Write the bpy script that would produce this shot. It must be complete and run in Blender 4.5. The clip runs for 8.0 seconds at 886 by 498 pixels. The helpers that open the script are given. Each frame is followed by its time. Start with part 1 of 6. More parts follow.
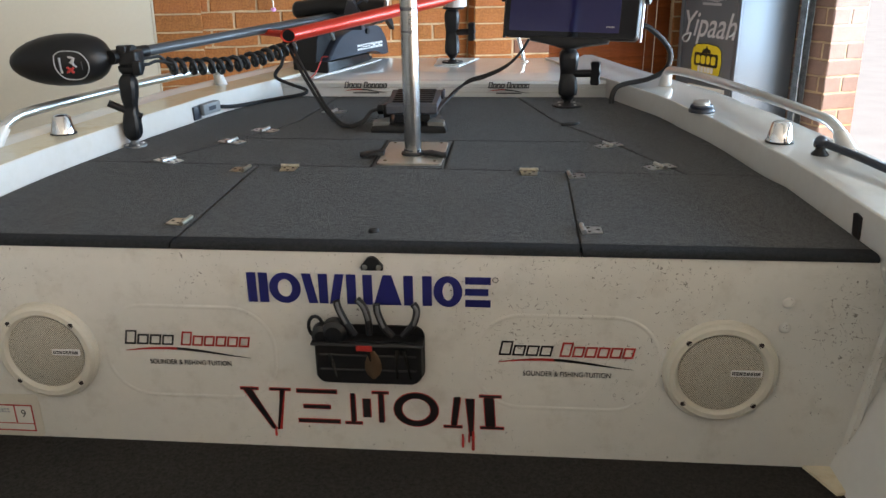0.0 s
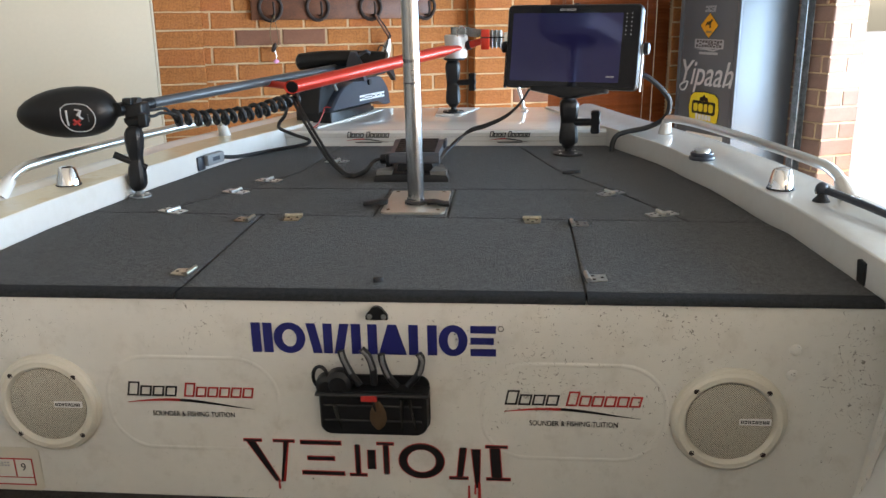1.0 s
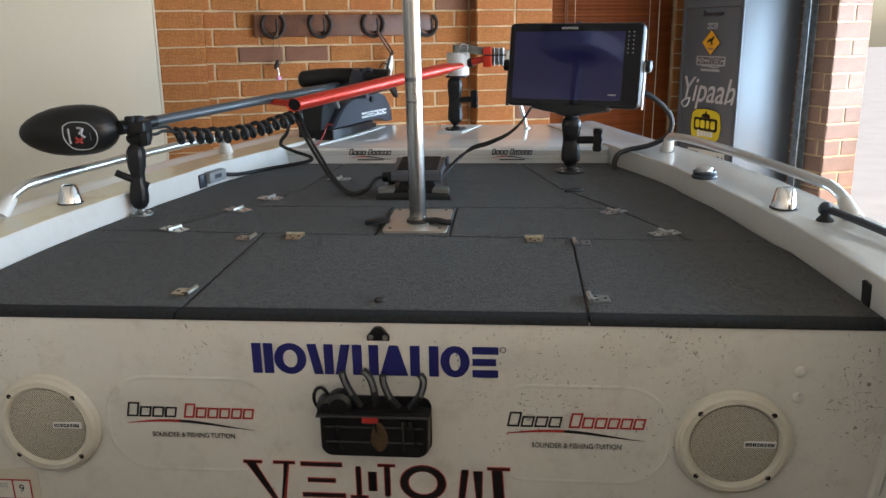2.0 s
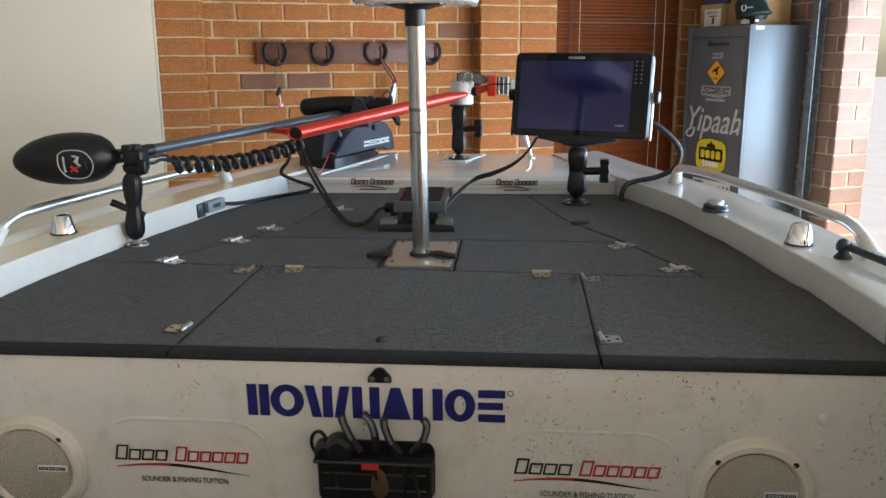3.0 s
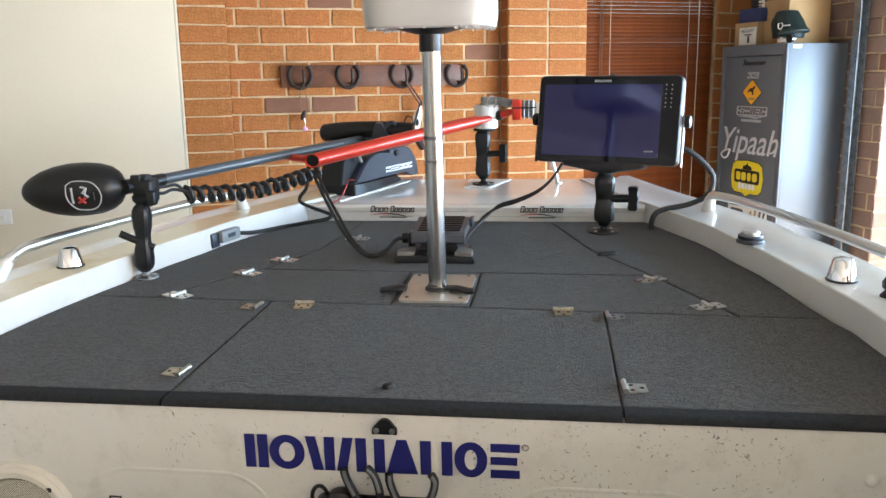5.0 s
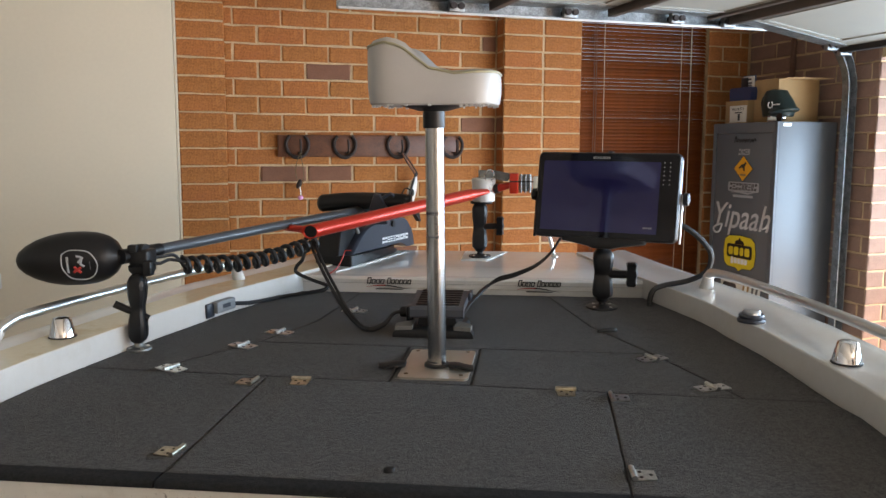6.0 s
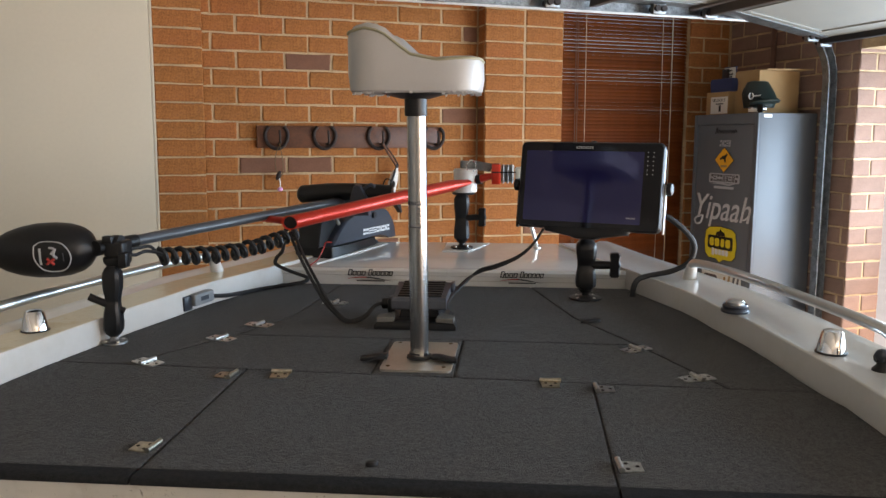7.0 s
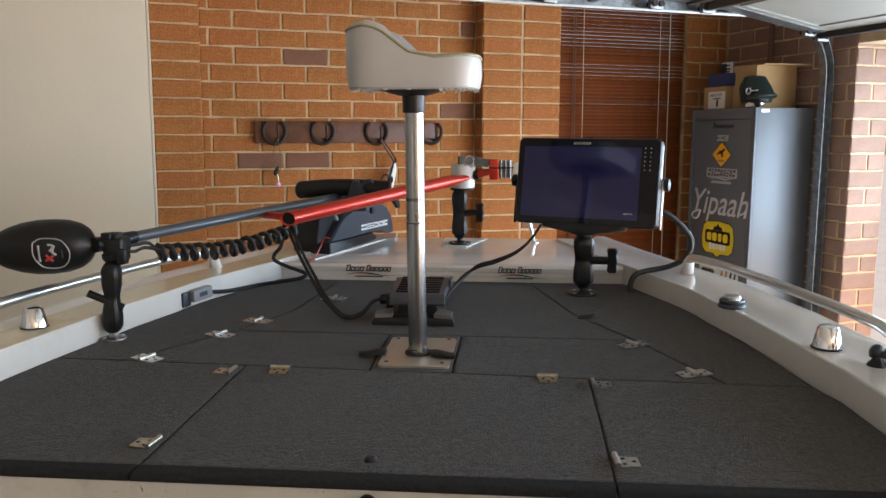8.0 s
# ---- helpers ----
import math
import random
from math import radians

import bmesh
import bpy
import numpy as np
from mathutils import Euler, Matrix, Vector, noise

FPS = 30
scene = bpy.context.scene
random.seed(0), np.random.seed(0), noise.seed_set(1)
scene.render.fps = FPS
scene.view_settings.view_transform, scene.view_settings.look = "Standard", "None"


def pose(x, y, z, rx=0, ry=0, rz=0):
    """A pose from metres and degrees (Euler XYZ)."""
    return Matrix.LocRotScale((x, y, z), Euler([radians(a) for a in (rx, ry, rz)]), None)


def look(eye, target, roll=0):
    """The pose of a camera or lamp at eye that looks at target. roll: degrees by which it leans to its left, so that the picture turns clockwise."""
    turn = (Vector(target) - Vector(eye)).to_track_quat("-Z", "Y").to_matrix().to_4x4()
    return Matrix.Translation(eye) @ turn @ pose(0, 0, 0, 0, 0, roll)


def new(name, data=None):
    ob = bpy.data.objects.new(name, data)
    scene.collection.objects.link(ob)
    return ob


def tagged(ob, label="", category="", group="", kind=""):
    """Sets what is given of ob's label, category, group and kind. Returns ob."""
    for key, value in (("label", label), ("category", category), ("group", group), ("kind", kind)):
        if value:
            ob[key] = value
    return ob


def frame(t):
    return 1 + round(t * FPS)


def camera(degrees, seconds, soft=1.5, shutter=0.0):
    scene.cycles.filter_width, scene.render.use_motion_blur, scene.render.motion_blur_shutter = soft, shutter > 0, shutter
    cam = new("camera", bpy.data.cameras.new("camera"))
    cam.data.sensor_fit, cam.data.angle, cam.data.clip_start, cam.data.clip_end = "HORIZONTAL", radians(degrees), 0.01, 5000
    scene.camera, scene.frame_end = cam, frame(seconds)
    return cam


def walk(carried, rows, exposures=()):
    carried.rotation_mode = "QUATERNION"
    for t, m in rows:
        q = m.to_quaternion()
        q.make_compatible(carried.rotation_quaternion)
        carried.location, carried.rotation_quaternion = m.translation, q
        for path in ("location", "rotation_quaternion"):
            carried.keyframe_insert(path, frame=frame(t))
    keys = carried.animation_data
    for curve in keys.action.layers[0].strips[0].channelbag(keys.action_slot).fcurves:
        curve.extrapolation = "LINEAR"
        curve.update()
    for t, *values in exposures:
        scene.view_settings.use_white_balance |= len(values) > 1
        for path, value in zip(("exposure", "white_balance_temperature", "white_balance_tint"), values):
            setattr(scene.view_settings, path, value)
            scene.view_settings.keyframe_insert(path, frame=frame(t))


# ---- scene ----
# The boat stands on its trailer at an angle to the garage, bow slightly up: BOAT turns boat places into room places.
BOAT = pose(0, 0, 0, 0, 0, -23.8) @ pose(0, 0, 1.285, 1.84, -0.22, 0) @ pose(0, 0, -1.285)
cam = camera(56.7, 8.0)
PATH = [
    (0, (0.2599, -1.3685, 1.8076), (0.0880, 0.4921, 1.0943), -0.77),
    (0.5, (0.2530, -1.3684, 1.8097), (0.0802, 0.5155, 1.1608), -1.16),
    (1, (0.2514, -1.3688, 1.8112), (0.0778, 0.5294, 1.2059), -1.11),
    (1.5, (0.2507, -1.3696, 1.8157), (0.0720, 0.5295, 1.2145), -1.14),
    (1.7, (0.2522, -1.3698, 1.8201), (0.0735, 0.5316, 1.2261), -1.14),
    (2.8, (0.2363, -1.3002, 1.8158), (0.0560, 0.6245, 1.3028), -0.76),
    (3, (0.2370, -1.2945, 1.8222), (0.0563, 0.6304, 1.3105), -0.70),
    (3.5, (0.2457, -1.2723, 1.8289), (0.0612, 0.6561, 1.3316), -0.83),
    (4, (0.2700, -1.2611, 1.8306), (0.0441, 0.6679, 1.3536), -1.38),
    (4.5, (0.2806, -1.2321, 1.8289), (0.0220, 0.6936, 1.3548), -1.81),
    (5, (0.2669, -1.1898, 1.8340), (0.0033, 0.7369, 1.3669), -1.27),
    (5.2, (0.2485, -1.1833, 1.8451), (-0.0044, 0.7627, 1.4587), -0.46),
    (6.3, (0.2340, -1.1689, 1.8512), (-0.0023, 0.7932, 1.5439), -0.27),
    (6.5, (0.2318, -1.1627, 1.8491), (0.0031, 0.7997, 1.5382), -0.39),
    (7, (0.2291, -1.1463, 1.8404), (0.0387, 0.8178, 1.5149), -0.19),
    (7.5, (0.2297, -1.1477, 1.8472), (0.0388, 0.8154, 1.5162), -0.27),
    (8, (0.2300, -1.1524, 1.8460), (0.0445, 0.8099, 1.5066), -0.26),
]
walk(cam, [(t, BOAT @ look(eye, target, roll)) for t, eye, target, roll in PATH], [(0.0, 0.20, 6950, 15), (0.5, 0.24, 6950, 15), (1.0, 0.36, 6950, 15), (1.7, 0.06, 6950, 15), (2.8, 0.0, 6950, 15), (3.5, 0.32, 6950, 15), (4.5, 0.54, 6900, 15), (5.2, 0.68, 6900, 15), (6.3, -0.36, 7600, 20), (7.0, -0.34, 7600, 20), (7.5, -0.46, 7600, 20), (8.0, -0.30, 7600, 20)])

# ---- light: daylight through the open garage door ----
world = bpy.data.worlds.new("daylight")
scene.world = world
world.use_nodes = True
wn = world.node_tree
sky = wn.nodes.new("ShaderNodeTexSky")
sky.sky_type, sky.sun_disc = "NISHITA", False
sky.sun_elevation, sky.sun_rotation = radians(52), radians(125)
wn.links.new(sky.outputs[0], wn.nodes["Background"].inputs[0])
wn.nodes["Background"].inputs[1].default_value = 0.15
sun_data = bpy.data.lights.new("sun", "SUN")
sun_data.energy, sun_data.angle, sun_data.color = 3.6, radians(0.6), (1.0, 0.95, 0.88)
sun = new("sun", sun_data)
sun.matrix_world = look((6, -4, 9), (0, 0, 0))
# in the doorway the upper lamp stands for the sky, the lower for the sunlit driveway
# the third lamp is added fill for the bulkhead, outside an unseen added opening
for name, y, z, size, tall, watts, tone in (("door_sky_light", -0.3, 1.72, 4.6, 0.95, 305, (0.45, 0.72, 1.0)), ("door_driveway_light", -0.3, 0.65, 4.6, 1.0, 85, (1.0, 0.90, 0.78)), ("added_fill_light", -4.6, 1.15, 2.6, 2.0, 400, (1.0, 0.90, 0.80))):
    lamp = bpy.data.lights.new(name, "AREA")
    lamp.shape, lamp.size, lamp.size_y = "RECTANGLE", size, tall
    lamp.energy, lamp.color = watts, tone
    new(name, lamp).matrix_world = look((3.35, y, z), (0, y, z))



# ---- materials ----
def surface(name, colour, rough=0.5, metal=0.0, vary=0.15, scale=40.0, bump=0.1, fine=400.0, dirt=None, dirt_scale=6.0, dirt_amount=0.35, per_object=0.0, coat=0.0, spec=0.5, bump_size=0.002, specks=0.0, alt=None, sheen=0.0):
    """A material with grain at two scales, and blotches of dirt where dirt gives their colour."""
    m = bpy.data.materials.new(name)
    m.use_nodes = True
    nt = m.node_tree
    b = nt.nodes["Principled BSDF"]
    tc = nt.nodes.new("ShaderNodeTexCoord")
    big = nt.nodes.new("ShaderNodeTexNoise")
    big.inputs["Scale"].default_value, big.inputs["Detail"].default_value = scale, 6
    nt.links.new(tc.outputs["Object"], big.inputs["Vector"])
    small = nt.nodes.new("ShaderNodeTexNoise")
    small.inputs["Scale"].default_value, small.inputs["Detail"].default_value = fine, 3
    nt.links.new(tc.outputs["Object"], small.inputs["Vector"])
    both = nt.nodes.new("ShaderNodeMath")
    both.operation = "ADD"
    nt.links.new(big.outputs[0], both.inputs[0])
    nt.links.new(small.outputs[0], both.inputs[1])
    shade = nt.nodes.new("ShaderNodeMapRange")
    shade.inputs["From Min"].default_value, shade.inputs["From Max"].default_value = 0.6, 1.4
    shade.inputs["To Min"].default_value, shade.inputs["To Max"].default_value = 1 - vary, 1 + vary
    nt.links.new(both.outputs[0], shade.inputs["Value"])
    tint = nt.nodes.new("ShaderNodeVectorMath")
    tint.operation = "SCALE"
    tint.inputs[0].default_value = colour
    last = shade.outputs[0]
    if per_object:
        info = nt.nodes.new("ShaderNodeObjectInfo")
        spread = nt.nodes.new("ShaderNodeMapRange")
        spread.inputs["To Min"].default_value, spread.inputs["To Max"].default_value = 1 - per_object, 1 + per_object
        nt.links.new(info.outputs["Random"], spread.inputs["Value"])
        times = nt.nodes.new("ShaderNodeMath")
        times.operation = "MULTIPLY"
        nt.links.new(last, times.inputs[0])
        nt.links.new(spread.outputs[0], times.inputs[1])
        last = times.outputs[0]
    nt.links.new(last, tint.inputs["Scale"])
    out = tint.outputs[0]
    if alt:
        which = nt.nodes.new("ShaderNodeObjectInfo")
        wide = nt.nodes.new("ShaderNodeTexNoise")
        wide.inputs["Scale"].default_value, wide.inputs["Detail"].default_value = 7.0, 4
        nt.links.new(tc.outputs["Object"], wide.inputs["Vector"])
        pick = nt.nodes.new("ShaderNodeMath")
        pick.operation = "MULTIPLY"
        nt.links.new(which.outputs["Random"], pick.inputs[0])
        nt.links.new(wide.outputs[0], pick.inputs[1])
        hue = nt.nodes.new("ShaderNodeMix")
        hue.data_type = "RGBA"
        hue.inputs["A"].default_value, hue.inputs["B"].default_value = (*colour, 1), (*alt, 1)
        gain = nt.nodes.new("ShaderNodeMath")
        gain.operation = "MULTIPLY"
        gain.inputs[1].default_value, gain.use_clamp = 1.8, True
        nt.links.new(pick.outputs[0], gain.inputs[0])
        nt.links.new(gain.outputs[0], hue.inputs["Factor"])
        nt.links.new(hue.outputs["Result"], tint.inputs[0])
    if dirt:
        spots = nt.nodes.new("ShaderNodeTexNoise")
        spots.inputs["Scale"].default_value, spots.inputs["Detail"].default_value, spots.inputs["Roughness"].default_value = dirt_scale, 10, 0.7
        nt.links.new(tc.outputs["Object"], spots.inputs["Vector"])
        ramp = nt.nodes.new("ShaderNodeMapRange")
        ramp.inputs["From Min"].default_value, ramp.inputs["From Max"].default_value = 0.52, 0.72
        ramp.inputs["To Max"].default_value = dirt_amount
        nt.links.new(spots.outputs[0], ramp.inputs["Value"])
        mix = nt.nodes.new("ShaderNodeMix")
        mix.data_type = "RGBA"
        nt.links.new(ramp.outputs[0], mix.inputs["Factor"])
        nt.links.new(out, mix.inputs["A"])
        mix.inputs["B"].default_value = (*dirt, 1)
        out = mix.outputs["Result"]
    if specks:
        # thin wandering lines, broken up into short scratches
        wander = nt.nodes.new("ShaderNodeTexNoise")
        wander.inputs["Scale"].default_value, wander.inputs["Detail"].default_value, wander.inputs["Distortion"].default_value = 42, 2, 1.4
        nt.links.new(tc.outputs["Object"], wander.inputs["Vector"])
        off = nt.nodes.new("ShaderNodeMath")
        off.operation = "SUBTRACT"
        off.inputs[1].default_value = 0.5
        nt.links.new(wander.outputs[0], off.inputs[0])
        near = nt.nodes.new("ShaderNodeMath")
        near.operation = "ABSOLUTE"
        nt.links.new(off.outputs[0], near.inputs[0])
        line = nt.nodes.new("ShaderNodeMapRange")
        line.inputs["From Min"].default_value, line.inputs["From Max"].default_value = 0.0, 0.035
        line.inputs["To Min"].default_value, line.inputs["To Max"].default_value = 0.30, 0.0
        nt.links.new(near.outputs[0], line.inputs["Value"])
        fleck = nt.nodes.new("ShaderNodeTexNoise")
        fleck.inputs["Scale"].default_value, fleck.inputs["Detail"].default_value, fleck.inputs["Distortion"].default_value = 120, 3, 0.4
        nt.links.new(tc.outputs["Object"], fleck.inputs["Vector"])
        broken = nt.nodes.new("ShaderNodeMath")
        broken.operation = "ADD"
        nt.links.new(line.outputs[0], broken.inputs[0])
        nt.links.new(fleck.outputs[0], broken.inputs[1])
        patch = nt.nodes.new("ShaderNodeTexNoise")
        patch.inputs["Scale"].default_value, patch.inputs["Detail"].default_value = 5.0, 3
        nt.links.new(tc.outputs["Object"], patch.inputs["Vector"])
        total = nt.nodes.new("ShaderNodeMath")
        total.operation = "MULTIPLY_ADD"
        total.inputs[1].default_value = 0.6
        nt.links.new(patch.outputs[0], total.inputs[0])
        nt.links.new(broken.outputs[0], total.inputs[2])
        split = nt.nodes.new("ShaderNodeSeparateXYZ")
        nt.links.new(tc.outputs["Object"], split.inputs[0])
        side = nt.nodes.new("ShaderNodeMapRange")
        side.inputs["From Min"].default_value, side.inputs["From Max"].default_value = -0.25, 0.35
        side.inputs["To Min"].default_value, side.inputs["To Max"].default_value = -0.045, 0.018
        nt.links.new(split.outputs["X"], side.inputs["Value"])
        rise = nt.nodes.new("ShaderNodeMapRange")
        rise.inputs["From Min"].default_value, rise.inputs["From Max"].default_value = 1.0, 1.2
        rise.inputs["To Min"].default_value, rise.inputs["To Max"].default_value = -0.035, 0.012
        nt.links.new(split.outputs["Z"], rise.inputs["Value"])
        where = nt.nodes.new("ShaderNodeMath")
        where.operation = "ADD"
        nt.links.new(side.outputs[0], where.inputs[0])
        nt.links.new(rise.outputs[0], where.inputs[1])
        worn = nt.nodes.new("ShaderNodeMath")
        worn.operation = "ADD"
        nt.links.new(total.outputs[0], worn.inputs[0])
        nt.links.new(where.outputs[0], worn.inputs[1])
        cut = nt.nodes.new("ShaderNodeMapRange")
        cut.inputs["From Min"].default_value, cut.inputs["From Max"].default_value, cut.inputs["To Max"].default_value = 1.145, 1.19, specks
        nt.links.new(worn.outputs[0], cut.inputs["Value"])
        over = nt.nodes.new("ShaderNodeMix")
        over.data_type = "RGBA"
        nt.links.new(cut.outputs[0], over.inputs["Factor"])
        nt.links.new(out, over.inputs["A"])
        over.inputs["B"].default_value = (0.07, 0.055, 0.04, 1)
        out = over.outputs["Result"]
    nt.links.new(out, b.inputs["Base Color"])
    b.inputs["Roughness"].default_value, b.inputs["Metallic"].default_value = rough, metal
    b.inputs["Coat Weight"].default_value, b.inputs["Coat Roughness"].default_value = coat, 0.08
    b.inputs["Specular IOR Level"].default_value = spec
    b.inputs["Sheen Weight"].default_value, b.inputs["Sheen Roughness"].default_value = sheen, 0.45
    if bump:
        bp = nt.nodes.new("ShaderNodeBump")
        bp.inputs["Strength"].default_value, bp.inputs["Distance"].default_value = bump, bump_size
        nt.links.new(both.outputs[0], bp.inputs["Height"])
        nt.links.new(bp.outputs[0], b.inputs["Normal"])
    return m


M_BRICK = surface("brick_face", (0.38, 0.148, 0.046), 0.9, vary=0.5, scale=11, fine=120, bump=0.5, alt=(0.27, 0.090, 0.030), dirt=(0.20, 0.085, 0.045), dirt_scale=9, dirt_amount=0.55, per_object=0.19, spec=0.2)
# pink brick of the return, greyed and darkened to stand for haze and shade
M_BRICK_HAZED = surface("hazed_pink_brick_face", (0.235, 0.140, 0.105), 0.9, vary=0.2, scale=14, fine=160, bump=0.5, per_object=0.1, spec=0.2)
M_BRICK_DARK = surface("burnt_brick_face", (0.19, 0.088, 0.055), 0.9, vary=0.25, scale=14, fine=160, bump=0.5, per_object=0.15, spec=0.2)
M_MORTAR = surface("mortar", (0.46, 0.315, 0.185), 0.95, vary=0.4, scale=12, fine=300, bump=0.5, spec=0.1)
M_PLASTER = surface("painted_plaster", (0.56, 0.485, 0.37), 0.75, vary=0.03, scale=3, fine=60, bump=0.05)
M_CEILING = surface("ceiling_board", (0.7, 0.68, 0.62), 0.85, vary=0.03, scale=3, fine=60, bump=0.05)
M_CONCRETE = surface("concrete", (0.42, 0.41, 0.38), 0.85, vary=0.2, scale=3, fine=90, bump=0.3)
M_DRIVE = surface("driveway_concrete", (0.66, 0.64, 0.60), 0.9, vary=0.12, scale=2, fine=60, bump=0.3)
M_CARPET = surface("marine_carpet", (0.066, 0.0635, 0.0635), 0.97, vary=1.0, scale=170, fine=520, bump=1.0, bump_size=0.004, spec=0.05, sheen=0.16)
M_FLOOR = surface("dark_floor_carpet", (0.034, 0.031, 0.029), 0.95, vary=0.5, scale=120, fine=420, bump=0.5, bump_size=0.003, spec=0.08)
# front roll of the deck carpet, its shade put into the colour
M_LIP = surface("shaded_lip_carpet", (0.024, 0.025, 0.027), 0.9, vary=0.4, scale=120, fine=480, bump=0.5, bump_size=0.003, spec=0.1)
M_PEDAL = surface("slate_pedal_plastic", (0.062, 0.066, 0.078), 0.5, vary=0.15, scale=60, fine=500, bump=0.08)
M_WING = surface("worn_grey_pedal_plastic", (0.15, 0.145, 0.132), 0.55, vary=0.25, scale=40, fine=400, bump=0.1)
M_HULL = surface("white_gelcoat", (0.68, 0.67, 0.64), 0.08, vary=0.03, scale=4, fine=50, bump=0.02, dirt=(0.52, 0.48, 0.40), dirt_scale=7, dirt_amount=0.3, coat=0.5)
M_PANEL = surface("scuffed_white_paint", (0.63, 0.61, 0.56), 0.42, vary=0.03, scale=4, fine=60, bump=0.03, dirt=(0.36, 0.32, 0.26), dirt_scale=13, dirt_amount=0.4, specks=0.75)
M_GUNWALE = surface("stained_cream_gelcoat", (0.70, 0.62, 0.45), 0.22, vary=0.06, scale=5, fine=60, bump=0.02, dirt=(0.50, 0.35, 0.15), dirt_scale=5, dirt_amount=0.9, coat=0.3)
M_BLACK = surface("black_plastic", (0.008, 0.008, 0.009), 0.4, vary=0.2, scale=60, fine=500, bump=0.1, spec=0.35)
M_RUBBER = surface("black_rubber", (0.009, 0.009, 0.010), 0.55, vary=0.2, scale=60, fine=500, bump=0.15)
M_GREY = surface("dark_grey_plastic", (0.026, 0.031, 0.044), 0.42, vary=0.15, scale=60, fine=500, bump=0.08)
M_STEEL = surface("brushed_steel", (0.36, 0.355, 0.35), 0.24, 1.0, vary=0.12, scale=30, fine=300, bump=0.03)
M_CHROME = surface("polished_chrome", (0.75, 0.75, 0.76), 0.08, 1.0, vary=0.03, bump=0.0)
M_RAIL = surface("satin_aluminium", (0.70, 0.70, 0.69), 0.30, 1.0, vary=0.05, scale=30, fine=300, bump=0.02)
M_ALLOY = surface("worn_aluminium_plate", (0.60, 0.57, 0.51), 0.45, 1.0, vary=0.12, scale=30, fine=200, bump=0.05, dirt=(0.35, 0.27, 0.14), dirt_scale=15, dirt_amount=0.5)
M_GALV = surface("galvanised_steel", (0.25, 0.255, 0.255), 0.5, 1.0, vary=0.6, scale=28, fine=200, bump=0.1)
M_RED = surface("red_anodised_tube", (0.54, 0.030, 0.013), 0.34, 0.4, vary=0.06, bump=0.0, coat=0.3)
M_SHAFT = surface("grey_composite_shaft", (0.060, 0.064, 0.072), 0.34, vary=0.1, scale=60, bump=0.02)
M_WHITE = surface("white_plastic", (0.60, 0.59, 0.565), 0.4, vary=0.04, bump=0.03)
M_VINYL = surface("white_vinyl", (0.41, 0.405, 0.395), 0.42, vary=0.04, scale=20, fine=500, bump=0.15, dirt=(0.45, 0.41, 0.33), dirt_scale=8, dirt_amount=0.35)
M_PIPING = surface("olive_piping", (0.30, 0.28, 0.18), 0.5)
M_TIMBER = surface("dark_stained_timber", (0.105, 0.034, 0.014), 0.5, vary=0.6, scale=18, fine=200, bump=0.2)
M_IRON = surface("rusty_iron", (0.035, 0.025, 0.022), 0.6, 0.6, vary=0.3, bump=0.3)
M_BLIND = surface("varnished_timber_slat", (0.20, 0.050, 0.014), 0.24, vary=0.2, scale=20, fine=200, bump=0.05, per_object=0.12)
M_CORD = surface("blind_cord", (0.55, 0.42, 0.28), 0.8)
M_LOCKER = surface("grey_enamelled_steel", (0.10, 0.112, 0.125), 0.38, vary=0.06, scale=5, fine=300, bump=0.04)
M_BLUE = surface("navy_vinyl_decal", (0.012, 0.014, 0.12), 0.4, vary=0.05, bump=0)
M_DECAL_BLACK = surface("black_vinyl_decal", (0.012, 0.011, 0.012), 0.4, vary=0.05, bump=0)
M_DECAL_RED = surface("red_vinyl_decal", (0.42, 0.03, 0.025), 0.4, vary=0.05, bump=0)
M_DECAL_WHITE = surface("white_vinyl_decal", (0.72, 0.71, 0.70), 0.4, vary=0.03, bump=0)
M_DECAL_GREY = surface("silver_vinyl_decal", (0.36, 0.37, 0.38), 0.4, vary=0.03, bump=0)
M_DECAL_SOFT = surface("faded_white_decal", (0.50, 0.50, 0.50), 0.45, vary=0.04, bump=0)
M_DECAL_DUSK = surface("charcoal_print", (0.07, 0.06, 0.06), 0.45, vary=0.1, bump=0)
M_YELLOW = surface("yellow_vinyl_decal", (0.72, 0.55, 0.03), 0.4, vary=0.05, bump=0)
M_AMBER = surface("amber_vinyl_decal", (0.78, 0.36, 0.02), 0.4, vary=0.05, bump=0)
M_SCREEN = surface("dark_display_glass", (0.005, 0.005, 0.008), 0.06, vary=0.0, bump=0, spec=0.25)
M_GRILLE = surface("cream_plastic", (0.60, 0.56, 0.47), 0.5, vary=0.05, scale=30, bump=0.05)
M_GRILLE_IN = surface("speaker_mesh", (0.42, 0.39, 0.33), 0.55, vary=0.1, scale=60, bump=0.1)
M_CARD = surface("brown_cardboard", (0.36, 0.22, 0.10), 0.85, vary=0.1, scale=15, bump=0.1)
M_NAVY = surface("navy_card", (0.02, 0.03, 0.09), 0.6)
M_GREEN = surface("dark_green_plastic", (0.006, 0.017, 0.015), 0.5)
M_DOORPANEL = surface("cream_door_panel", (0.26, 0.25, 0.22), 0.55, vary=0.06, scale=6, bump=0.05)
M_PAPER = surface("printed_label", (0.66, 0.64, 0.58), 0.5, vary=0.04, bump=0)
M_PINK = surface("pink_lure", (0.75, 0.35, 0.6), 0.4)
M_BRONZE = surface("dull_bronze_wire", (0.13, 0.085, 0.04), 0.5, 0.5)
M_PLUG = surface("grey_plug_plastic", (0.22, 0.23, 0.24), 0.5)

